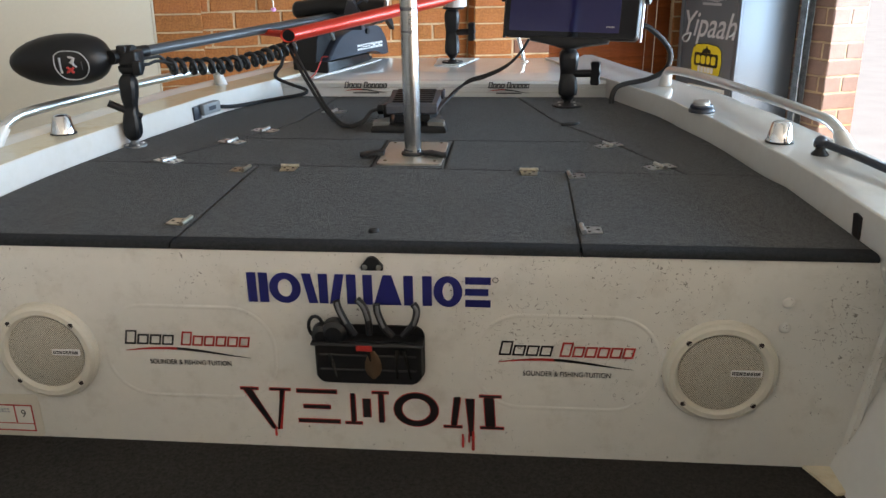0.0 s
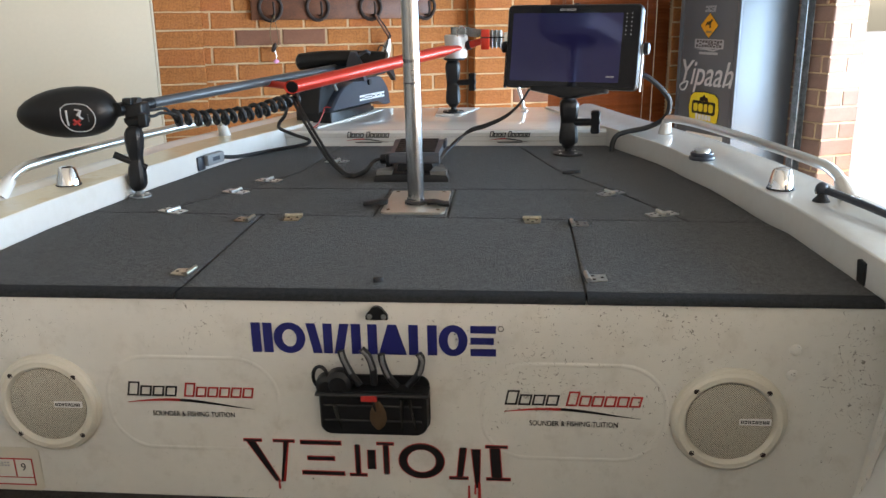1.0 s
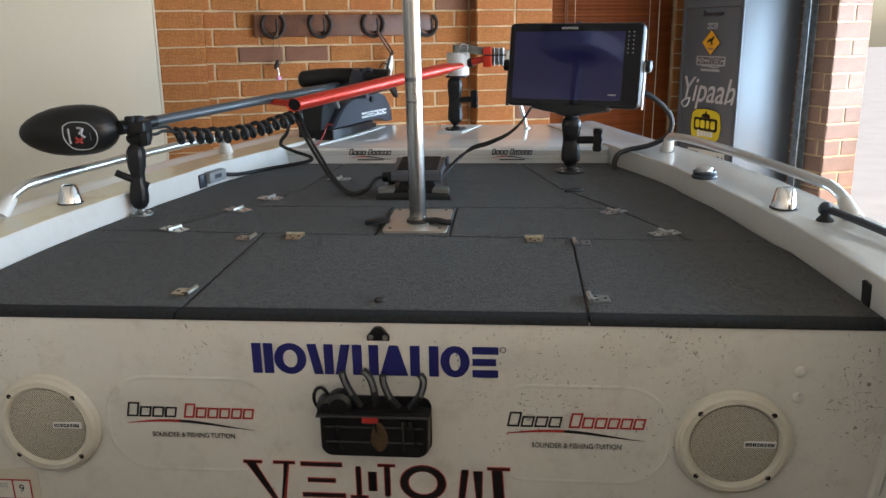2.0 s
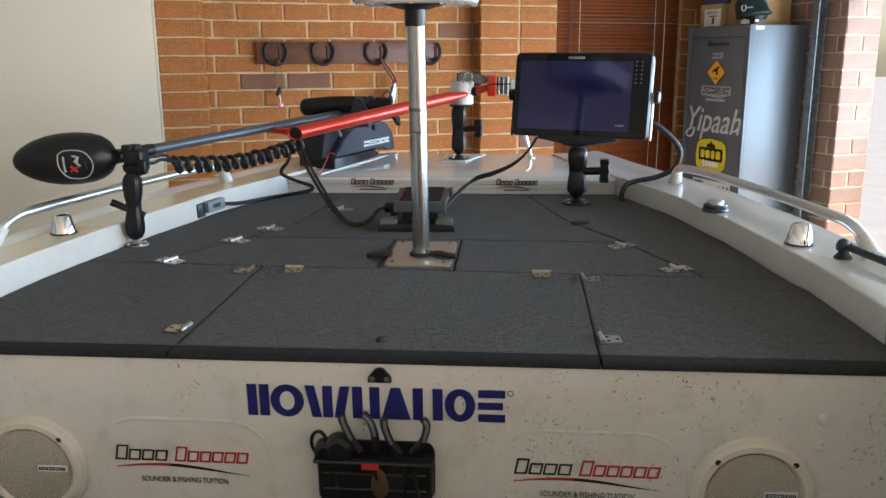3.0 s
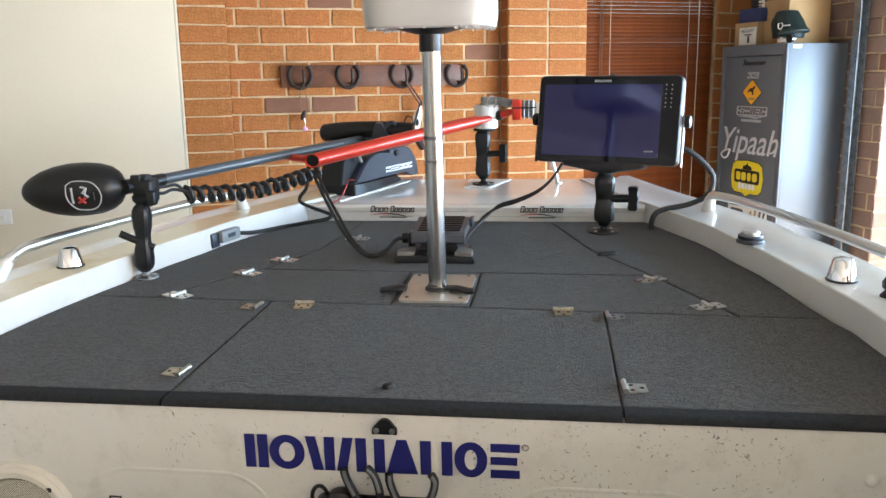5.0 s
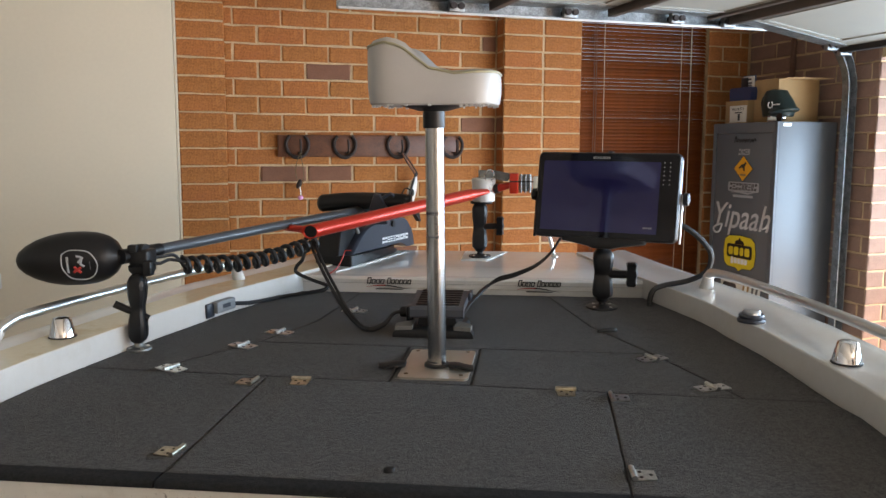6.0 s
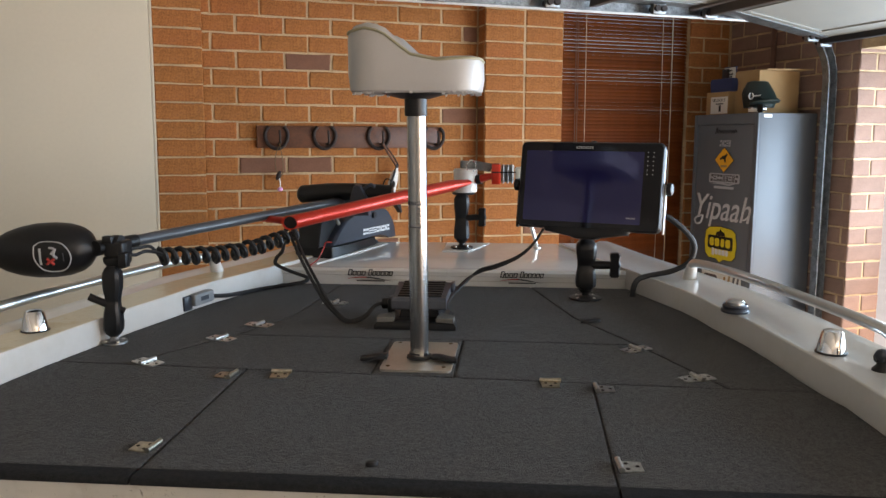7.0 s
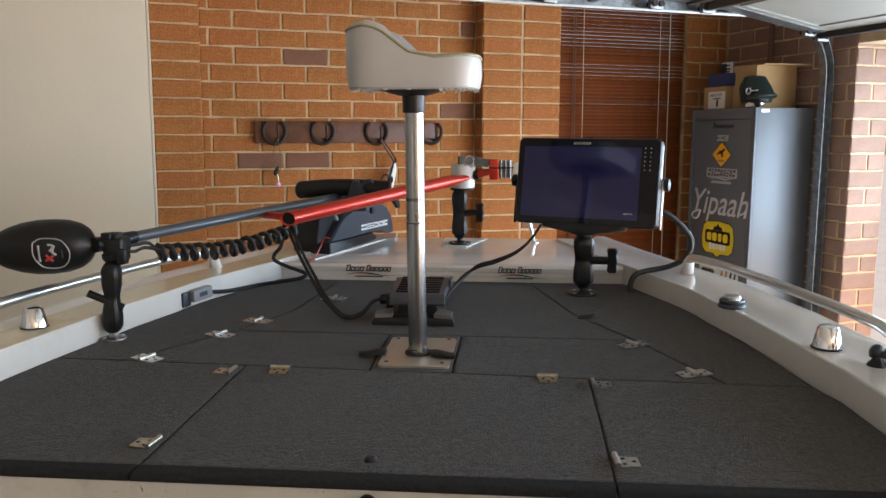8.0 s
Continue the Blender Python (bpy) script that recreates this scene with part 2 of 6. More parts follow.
M_DISPLAY = surface("dark_blue_display", (0.013, 0.013, 0.060), 0.05, vary=0.0, bump=0, spec=0.6)
M_DISPLAY.node_tree.nodes["Principled BSDF"].inputs["Specular Tint"].default_value = (0.72, 0.72, 1.0, 1)
M_MESH = surface("perforated_cream_plastic", (0.46, 0.43, 0.36), 0.5, vary=0.05, bump=0)
nt = M_MESH.node_tree
vor = nt.nodes.new("ShaderNodeTexVoronoi")
vor.inputs["Scale"].default_value, vor.inputs["Randomness"].default_value = 330, 0.0
tcm = nt.nodes.new("ShaderNodeTexCoord")
turn = nt.nodes.new("ShaderNodeMapping")
turn.inputs["Rotation"].default_value = (0, radians(45), 0)
nt.links.new(tcm.outputs["Object"], turn.inputs["Vector"])
flat = nt.nodes.new("ShaderNodeVectorMath")
flat.operation = "MULTIPLY"
flat.inputs[1].default_value = (1, 0, 1)
nt.links.new(turn.outputs[0], flat.inputs[0])
nt.links.new(flat.outputs[0], vor.inputs["Vector"])
hole = nt.nodes.new("ShaderNodeMapRange")
hole.inputs["From Min"].default_value, hole.inputs["From Max"].default_value = 0.28, 0.36
nt.links.new(vor.outputs["Distance"], hole.inputs["Value"])
blend = nt.nodes.new("ShaderNodeMix")
blend.data_type = "RGBA"
blend.inputs["A"].default_value, blend.inputs["B"].default_value = (0.10, 0.09, 0.075, 1), (0.50, 0.46, 0.38, 1)
nt.links.new(hole.outputs[0], blend.inputs["Factor"])
nt.links.new(blend.outputs["Result"], nt.nodes["Principled BSDF"].inputs["Base Color"])


# ---- building helpers ----
boat_things = []


def part(name, bm, material, parent=None, label="", smooth=True):
    """One mesh object, under a thing or part where parent is given."""
    me = bpy.data.meshes.new(name)
    bmesh.ops.recalc_face_normals(bm, faces=bm.faces[:])
    bm.to_mesh(me)
    bm.free()
    me.materials.append(material)
    if smooth:
        for p in me.polygons:
            p.use_smooth = True
        me.set_sharp_from_angle(angle=radians(35))
    ob = new(name, me)
    if parent:
        ob.parent = parent
    if label:
        ob["label"] = label
    return ob


def thing(name, label, category, group="", kind="", boat=False):
    ob = tagged(new(name), label, category, group, kind)
    if boat:
        boat_things.append(ob)
    return ob


def box(bm, a, b, bevel=0.0, seg=2):
    a, b = [Vector((min(p, q), min(r, s), min(t, u))) if i == 0 else Vector((max(p, q), max(r, s), max(t, u))) for i, ((p, q), (r, s), (t, u)) in enumerate([list(zip(a, b))] * 2)]
    got = bmesh.ops.create_cube(bm, size=1, matrix=Matrix.LocRotScale((a + b) / 2, None, b - a))
    if bevel:
        es = list({e for v in got["verts"] for e in v.link_edges})
        bmesh.ops.bevel(bm, geom=es, offset=bevel, segments=seg, affect="EDGES", profile=0.5)
    return bm


def block(a, b, bevel=0.0, seg=2):
    return box(bmesh.new(), a, b, bevel, seg)


def rod(bm, p, q, r, r2=None, seg=20):
    p, q = Vector(p), Vector(q)
    d = q - p
    m = Matrix.Translation((p + q) / 2) @ d.to_track_quat("Z", "Y").to_matrix().to_4x4()
    bmesh.ops.create_cone(bm, cap_ends=True, segments=seg, radius1=r, radius2=r if r2 is None else r2, depth=d.length, matrix=m)
    return bm


def ball(bm, p, r, scale=(1, 1, 1), rot=None):
    m = Matrix.LocRotScale(Vector(p), rot, Vector(scale))
    bmesh.ops.create_uvsphere(bm, u_segments=20, v_segments=12, radius=r, matrix=m)
    return bm


def smooth_path(points, n=8):
    """Points on a smooth curve through the given ones."""
    pts = [Vector(p) for p in points]
    pts = [2 * pts[0] - pts[1]] + pts + [2 * pts[-1] - pts[-2]]
    out = []
    for i in range(1, len(pts) - 2):
        a, b, c, d = pts[i - 1:i + 3]
        for k in range(n):
            t = k / n
            out.append(0.5 * (2 * b + (c - a) * t + (2 * a - 5 * b + 4 * c - d) * t * t + (3 * b - a - 3 * c + d) * t ** 3))
    return out + [pts[-2]]


def tube(bm, points, r, seg=10, n=8, smooth=True):
    """A round bar along a curve; r may be a list of radii, one for each given point."""
    pts = smooth_path(points, n) if smooth else [Vector(p) for p in points]
    up = Vector((0, 0, 1))
    rings = []
    side = None
    for i, p in enumerate(pts):
        d = (pts[min(i + 1, len(pts) - 1)] - pts[max(i - 1, 0)]).normalized()
        if side is None:
            side = d.cross(up if abs(d.z) < 0.9 else Vector((1, 0, 0))).normalized()
        side = (side - d * side.dot(d)).normalized()
        o = d.cross(side)
        rr = r if not isinstance(r, (list, tuple)) else r[0] + (r[-1] - r[0]) * i / (len(pts) - 1)
        rings.append([bm.verts.new(p + rr * (math.cos(k * math.tau / seg) * side + math.sin(k * math.tau / seg) * o)) for k in range(seg)])
    for a, b in zip(rings, rings[1:]):
        for k in range(seg):
            bm.faces.new((a[k], a[(k + 1) % seg], b[(k + 1) % seg], b[k]))
    bm.faces.new(rings[0][::-1])
    bm.faces.new(rings[-1])
    return bm


def lathe(bm, profile, m=Matrix.Identity(4), seg=32):
    """A turned shape: profile of (radius, height) from bottom to top, round z of m."""
    rings = []
    for r, z in profile:
        rings.append([bm.verts.new(m @ Vector((r * math.cos(k * math.tau / seg), r * math.sin(k * math.tau / seg), z))) for k in range(seg)])
    for a, b in zip(rings, rings[1:]):
        for k in range(seg):
            bm.faces.new((a[k], a[(k + 1) % seg], b[(k + 1) % seg], b[k]))
    bm.faces.new(rings[0][::-1])
    bm.faces.new(rings[-1])
    return bm


def slab(bm, outline, z0, z1, m=Matrix.Identity(4)):
    """A flat shape of the outline (x, y), from z0 to z1."""
    low = [bm.verts.new(m @ Vector((x, y, z0))) for x, y in outline]
    high = [bm.verts.new(m @ Vector((x, y, z1))) for x, y in outline]
    bm.faces.new(low[::-1])
    bm.faces.new(high)
    for i in range(len(outline)):
        j = (i + 1) % len(outline)
        bm.faces.new((low[i], low[j], high[j], high[i]))
    return bm


def round_rect(w, h, r, n=6, cx=0.0, cy=0.0):
    out = []
    for sx, sy, a in ((1, 1, 0), (-1, 1, 90), (-1, -1, 180), (1, -1, 270)):
        for k in range(n + 1):
            t = radians(a + 90 * k / n)
            out.append((cx + sx * (w / 2 - r) + r * math.cos(t), cy + sy * (h / 2 - r) + r * math.sin(t)))
    return out


def loft(bm, sections, closed=True, caps=True):
    """A skin over rings of equal length."""
    rings = [[bm.verts.new(Vector(p)) for p in ring] for ring in sections]
    n = len(rings[0])
    for a, b in zip(rings, rings[1:]):
        for k in range(n if closed else n - 1):
            bm.faces.new((a[k], a[(k + 1) % n], b[(k + 1) % n], b[k]))
    if caps and closed:
        bm.faces.new(rings[0][::-1])
        bm.faces.new(rings[-1])
    return bm


# ---- the garage ----
WALL_Y, RIGHT_X, CEIL = 3.147, 3.0, 2.64
COURSE, BRICK_L, JOINT, FIRST = 0.0875, 0.24, 0.0125, -0.033


def wall(name, a, b, material=M_PLASTER, label="", category="wall"):
    return tagged(part(name, block(a, b), material, smooth=False), label, category if label else "", kind="structure")


wall_back = wall("wall_north", (-0.6, WALL_Y + 0.004, 0), (1.86, WALL_Y + 0.12, CEIL), M_MORTAR, "orange brown face brick wall of the garage")
wall_side = wall("wall_north_corner", (2.716, WALL_Y + 0.004, 0), (RIGHT_X + 0.1, WALL_Y + 0.12, CEIL), M_MORTAR, "brown face brick wall beside the window")
wall("wall_window_sill", (1.86, WALL_Y + 0.004, 0), (2.716, WALL_Y + 0.12, 0.85), M_MORTAR)
wall("wall_window_head", (1.86, WALL_Y + 0.004, 2.60), (2.716, WALL_Y + 0.12, CEIL), M_MORTAR)
pier_left = wall("pier_1", (-0.318, WALL_Y - 0.104, 0), (-0.098, WALL_Y + 0.003, CEIL), M_MORTAR, "brown brick pier beside a plaster wall", "pier")
pier_right = wall("pier_2", (1.364, WALL_Y - 0.104, 0), (1.822, WALL_Y + 0.003, CEIL), M_MORTAR, "brown brick pier beside a window blind", "pier")
floor = wall("floor", (-3.2, -6.2, -0.12), (RIGHT_X + 0.23, WALL_Y + 0.3, 0.0), M_CONCRETE, "grey concrete garage floor slab", "floor")
ceiling = wall("ceiling", (-3.2, -6.2, CEIL), (RIGHT_X + 0.23, WALL_Y + 0.3, CEIL + 0.1), M_CEILING, "off-white plasterboard garage ceiling", "ceiling")
wall_plaster = tagged(part("wall_plaster", block((-3.2, 2.95, 0), (-0.332, 3.06, CEIL), 0.004), M_PLASTER), "cream painted plaster partition wall", "wall", kind="structure")
part("edge_bead", block((-0.331, 2.955, 0), (-0.319, 3.05, CEIL), 0.003), M_PLASTER, wall_plaster)
wall("wall_west", (-3.3, -6.2, 0), (-3.2, 3.06, CEIL), M_CONCRETE, "grey rendered garage wall")
wall("wall_south", (-3.2, -6.3, 0), (RIGHT_X + 0.23, -6.2, CEIL), M_CONCRETE, "grey rendered garage wall")
# the opening between these two is unseen, added to let fill light in
wall("wall_east_near", (RIGHT_X, -6.2, 0), (RIGHT_X + 0.23, -5.95, CEIL), M_MORTAR, "unseen brick wall beside an opening added for fill light")
wall("wall_east_middle", (RIGHT_X, -3.1, 0), (RIGHT_X + 0.23, -2.75, CEIL), M_MORTAR, "unseen brick pier beside an opening added for fill light", "pier")
wall("wall_east_head", (RIGHT_X + 0.004, -5.95, 2.26), (RIGHT_X + 0.226, 2.14, CEIL), M_MORTAR, "brick lintel over the open garage door")
wall_east = wall("wall_east", (RIGHT_X + 0.004, 2.140, 0), (RIGHT_X + 0.222, WALL_Y + 0.003, CEIL), M_MORTAR, "face brick return wall beside the open garage door")
ground = wall("ground", (RIGHT_X + 0.23, -60, -0.2), (80, 60, -0.03), M_DRIVE, "pale concrete driveway in bright sunlight", "driveway")

# window behind the blind
window = tagged(new("window_1"), "aluminium framed window behind a timber blind", "window", kind="structure")
for a, b in (((1.86, 3.19, 0.85), (2.714, 3.24, 0.89)), ((1.86, 3.19, 2.56), (2.714, 3.24, 2.60)), ((1.86, 3.19, 0.89), (1.90, 3.24, 2.56)), ((2.674, 3.19, 0.89), (2.714, 3.24, 2.56))):
    part("window_frame", block(a, b, 0.004), M_RAIL, window)
glass = bpy.data.materials.new("window_glass")
glass.use_nodes = True
gb = glass.node_tree.nodes["Principled BSDF"]
gb.inputs["Transmission Weight"].default_value, gb.inputs["Roughness"].default_value, gb.inputs["Base Color"].default_value = 1.0, 0.02, (0.9, 0.95, 0.93, 1)
pane = part("pane", block((1.90, 3.212, 0.89), (2.674, 3.217, 2.56)), glass, window, smooth=False)
pane.visible_shadow = False

# timber venetian blind
blind = thing("venetian_blind", "closed reddish brown timber venetian blind over a window", "blind")
SLAT = 0.0205
slat_mesh = None
for i in range(81):
    z = 0.93 + i * SLAT
    if slat_mesh is None:
        o = part("slat", slab(bmesh.new(), [(-0.0140, -0.0016), (-0.006, 0.0004), (0.006, 0.0004), (0.0140, -0.0016), (0.0140, -0.0004), (0.006, 0.0016), (-0.006, 0.0016), (-0.0140, -0.0004)], -0.428, 0.428,
                 Matrix(((0, 0, 1, 0), (1, 0, 0, 0), (0, 1, 0, 0), (0, 0, 0, 1)))), M_BLIND, blind)
        slat_mesh = o.data
    else:
        o = new("slat", slat_mesh)
        o.parent = blind
    o.matrix_basis = pose(2.270, 3.165, z, 48 + 3.0 * math.sin(i * 0.7) + 2.0 * math.sin(i * 2.3) - (9 if i < 12 else 0), 0, 0)
part("head_rail", block((1.842, 3.14, 2.588), (2.698, 3.185, 2.632), 0.004), M_BLIND, blind)
part("bottom_rail", block((1.842, 3.15, 0.89), (2.698, 3.18, 0.91), 0.004), M_BLIND, blind)
for x, dark in ((2.016, 0), (2.520, 0), (1.953, 1), (1.966, 1), (2.586, 2)):
    part("cord" if not dark else "pull_cord", tube(bmesh.new(), [(x, 3.142, 2.58), (x + 0.003, 3.140, 1.8), (x - 0.004, 3.141, 0.95)], 0.0014 if not dark else 0.0026, 6, 6), M_CORD if dark != 1 else M_TIMBER, blind)

# wall socket
socket = thing("wall_socket", "white plastic power point on a plaster wall", "socket")
part("plate", block((-1.185, 2.942, 1.165), (-1.115, 2.950, 1.235), 0.003), M_WHITE, socket)
part("rocker", block((-1.16, 2.938, 1.19), (-1.14, 2.944, 1.21), 0.002), M_WHITE, socket)

# coat board with horseshoe hooks
board = thing("hook_board", "dark stained timber board with iron horseshoe hooks on brick", "coat rack")
part("plank", block((0.16, WALL_Y - 0.026, 1.745), (1.14, WALL_Y - 0.004, 1.858), 0.004), M_TIMBER, board)
for hx in (0.257, 0.504, 0.791, 1.095):
    shoe = [(hx + 0.057 * math.sin(radians(38 + 284 * k / 14)) * (1 + 0.06 * math.cos(radians(38 + 284 * k / 14))), WALL_Y - 0.036, 1.804 + 0.062 * math.cos(radians(38 + 284 * k / 14))) for k in range(15)]
    ring = part("horseshoe", tube(bmesh.new(), shoe, 0.0095, 8, 3), M_IRON, board)
    part("peg", tube(bmesh.new(), [(hx + 0.01, WALL_Y - 0.03, 1.765), (hx + 0.012, WALL_Y - 0.075, 1.768), (hx + 0.012, WALL_Y - 0.085, 1.80), (hx + 0.01, WALL_Y - 0.08, 1.835)], 0.006, 8, 5), M_IRON, board)

lure = thing("fishing_lure", "brown fishing lure with a pink bead hung on a hook", "lure")
part("trace", tube(bmesh.new(), [(0.267, 3.067, 1.768), (0.248, 3.085, 1.71), (0.247, 3.10, 1.65), (0.262, 3.105, 1.61)], 0.0022, 6), M_BRONZE, lure)
part("line", tube(bmesh.new(), [(0.267, 3.067, 1.768), (0.282, 3.09, 1.69), (0.286, 3.10, 1.63), (0.268, 3.105, 1.59)], 0.0022, 6), M_BRONZE, lure)
part("body", ball(bmesh.new(), (0.262, 3.105, 1.606), 0.026, (0.45, 0.4, 1.0), Euler((0, 0.4, 0)).to_quaternion()), M_IRON, lure)
part("bead", ball(bmesh.new(), (0.269, 3.105, 1.535), 0.012, (1.2, 1, 0.9)), M_PINK, lure)
part("swivel", tube(bmesh.new(), [(0.266, 3.105, 1.59), (0.270, 3.106, 1.565), (0.269, 3.105, 1.54)], 0.003, 6), M_ALLOY, lure)
grip = thing("lip_grip", "white and black fishing grip hung on a strap", "fishing tool")
part("strap", tube(bmesh.new(), [(0.803, 3.066, 1.768), (0.835, 3.09, 1.72), (0.872, 3.09, 1.665), (0.882, 3.09, 1.645)], 0.006, 8), M_TIMBER, grip)
part("strap", tube(bmesh.new(), [(0.808, 3.066, 1.768), (0.85, 3.085, 1.72), (0.888, 3.085, 1.66), (0.884, 3.09, 1.64)], 0.004, 8), M_IRON, grip)
part("body", loft(bmesh.new(), [[(x + w * math.cos(a), 3.09 + 0.016 * math.sin(a), z) for a in [k * math.tau / 12 for k in range(12)]] for x, z, w in ((0.882, 1.64, 0.008), (0.872, 1.61, 0.020), (0.862, 1.57, 0.026), (0.852, 1.52, 0.024), (0.845, 1.47, 0.018))]), M_WHITE, grip)
part("eye", ball(bmesh.new(), (0.860, 3.070, 1.555), 0.016, (0.6, 0.5, 1.2)), M_BLACK, grip)
part("trigger", tube(bmesh.new(), [(0.885, 3.09, 1.66), (0.862, 3.075, 1.60), (0.835, 3.07, 1.52), (0.83, 3.07, 1.49)], 0.006, 8), M_BLACK, grip)


for hung in (board, lure, grip):
    hung.location.z = 0.016

# ---- grey steel locker with stickers ----
LX, LY0, LY1, LZ = 2.62, 2.388, 2.930, 1.950
locker = thing("metal_locker", "dark grey steel locker covered with fishing stickers", "locker")
part("body", block((LX + 0.008, LY0, 0.0), (2.99, LY1, LZ), 0.004), M_LOCKER, locker)
for a, b in (((LX - 0.004, LY0, 0), (LX + 0.008, LY0 + 0.03, LZ)), ((LX - 0.004, LY1 - 0.03, 0), (LX + 0.008, LY1, LZ)), ((LX - 0.004, LY0 + 0.03, LZ - 0.055), (LX + 0.008, LY1 - 0.03, LZ)), ((LX - 0.004, LY0 + 0.03, 0), (LX + 0.008, LY1 - 0.03, 0.06))):
    part("front_frame", block(a, b, 0.002), M_LOCKER, locker)
locker_door = part("door", block((LX - 0.002, LY0 + 0.034, 0.064), (LX + 0.008, LY1 - 0.034, LZ - 0.060), 0.003), M_LOCKER, locker)
FACE = Matrix(((0, 0, -1, LX - 0.0035), (-1, 0, 0, 0), (0, 1, 0, 0), (0, 0, 0, 1)))


def on_face(y, z):
    """A pose on the locker's front: x runs along the face, y up, z out of it."""
    return Matrix.Translation((0, y, z)) @ FACE


def sticker(name, outline, y, z, material, lift=0.0, label=""):
    return part(name, slab(bmesh.new(), outline, lift, lift + 0.001, on_face(y, z)), material, locker_door, label, smooth=False)


def words(name, text, m, size, width, material, parent, shear=0.0, depth=0.0006, label="", bold=0.0):
    """Lettering made into a mesh, scaled to a width, centred on m."""
    cu = bpy.data.curves.new(name, "FONT")
    cu.body, cu.size, cu.shear, cu.extrude, cu.offset = text, size, shear, depth, bold
    cu.align_x, cu.align_y = "CENTER", "CENTER"
    tmp = new(name, cu)
    me = bpy.data.meshes.new_from_object(tmp.evaluated_get(bpy.context.evaluated_depsgraph_get()))
    bpy.data.objects.remove(tmp)
    bpy.data.curves.remove(cu)
    xs = [v.co.x for v in me.vertices]
    k = width / (max(xs) - min(xs))
    me.transform(m @ Matrix.Diagonal((k, 1, 1, 1)))
    me.materials.clear()
    me.materials.append(material)
    ob = new(name, me)
    ob.parent = parent
    if label:
        ob["label"] = label
    return ob


def word_bars(bm, x0, z0, w, h, cells, seed, gap=0.18, m=Matrix.Identity(4), lift=0.0, slant=0.0):
    """Plain bars of a word's size: cells of bold upright and level bars."""
    rnd = random.Random(seed)
    cw = w / cells
    for i in range(cells):
        a, b = x0 + i * cw, x0 + (i + 1 - gap) * cw
        kind = rnd.choice((0, 1, 2))
        if kind == 0:
            rects = [(a, z0, a + 0.40 * (b - a), z0 + h), (a + 0.60 * (b - a), z0, b, z0 + h)]
        elif kind == 1:
            rects = [(a, z0, b, z0 + 0.36 * h), (a, z0 + 0.64 * h, b, z0 + h)]
        else:
            rects = [(a, z0, b, z0 + 0.22 * h), (a, z0 + 0.39 * h, b, z0 + 0.61 * h), (a, z0 + 0.78 * h, b, z0 + h)]
        for xa, za, xb, zb in rects:
            s0, s1 = slant * (za - z0), slant * (zb - z0)
            slab(bm, [(xa + s0, za), (xb + s0, za), (xb + s1, zb), (xa + s1, zb)], lift, lift + 0.0006, m)
    return bm


words("slogan", "Yipaah", on_face(2.664, 1.432), 0.200, 0.470, M_DECAL_SOFT, locker_door, 0.30, 0.0008, "white script lettering", 0.0008)
part("slogan_tail", tube(bmesh.new(), [on_face(2.664, 1.432) @ Vector((x, z, 0.001)) for x, z in ((-0.148, -0.045), (-0.170, -0.088), (-0.205, -0.098), (-0.226, -0.080), (-0.205, -0.060), (-0.160, -0.046))], 0.0055, 6), M_DECAL_SOFT, locker_door)
part("slogan_tail", tube(bmesh.new(), [on_face(2.664, 1.432) @ Vector((x, z, 0.001)) for x, z in ((0.198, -0.045), (0.222, -0.036), (0.240, -0.018))], 0.005, 6), M_DECAL_SOFT, locker_door)
MID = 2.648
sticker("road_sign_edge", [(-0.084, 0), (0, -0.071), (0.084, 0), (0, 0.071)], MID, 1.702, M_DECAL_BLACK)
sticker("road_sign_sticker", [(-0.079, 0), (0, -0.067), (0.079, 0), (0, 0.067)], MID, 1.702, M_AMBER, 0.001, label="amber diamond sticker")
sticker("animal_mark", [(-0.034, 0.006), (-0.014, 0.022), (0.006, 0.024), (0.020, 0.036), (0.030, 0.030), (0.024, 0.022), (0.012, 0.010), (0.016, -0.012), (0.004, -0.014), (0.000, 0.002), (-0.016, 0.006), (-0.034, -0.004)], MID, 1.702, M_DECAL_BLACK, 0.002)
sticker("animal_bar", round_rect(0.050, 0.012, 0.003), MID, 1.668, M_CARD, 0.002)
BADGE = [(-0.128, -0.062), (-0.10, -0.084), (-0.03, -0.086), (0.0, -0.104), (0.03, -0.086), (0.10, -0.084), (0.128, -0.062), (0.138, 0.0), (0.126, 0.066), (0.095, 0.086), (0.0, 0.094), (-0.095, 0.086), (-0.126, 0.066), (-0.138, 0.0)]
sticker("badge_edge", [(1.03 * x, 1.04 * z) for x, z in BADGE], MID, 1.240, M_DECAL_BLACK)
sticker("badge_sticker", BADGE, MID, 1.240, M_YELLOW, 0.001, label="yellow and black badge sticker")
sticker("badge_crest", [(-0.042, 0.044), (0.042, 0.044), (0.032, 0.064), (0.010, 0.068), (0, 0.084), (-0.010, 0.068), (-0.032, 0.064)], MID, 1.240, M_DECAL_BLACK, 0.002)
sticker("badge_panel", round_rect(0.216, 0.074, 0.014), MID, 1.246, M_DECAL_BLACK, 0.002)
for k, w in enumerate((0.038, 0.040, 0.030, 0.040)):
    sticker("badge_bar", round_rect(w, 0.046, 0.012), MID + 0.072 - 0.047 * k, 1.246, M_YELLOW, 0.003)
for k, w in enumerate((0.020, 0.026, 0.022, 0.028, 0.022)):
    sticker("badge_bar", round_rect(w, 0.030 if k else 0.040, 0.006), MID + 0.058 - 0.030 * k, 1.192, M_DECAL_WHITE, 0.003)
part("maker_word", word_bars(bmesh.new(), -0.048, -0.015, 0.096, 0.034, 5, 7, 0.2, on_face(MID, 1.790), 0, 0.2), M_DECAL_GREY, locker_door, smooth=False)
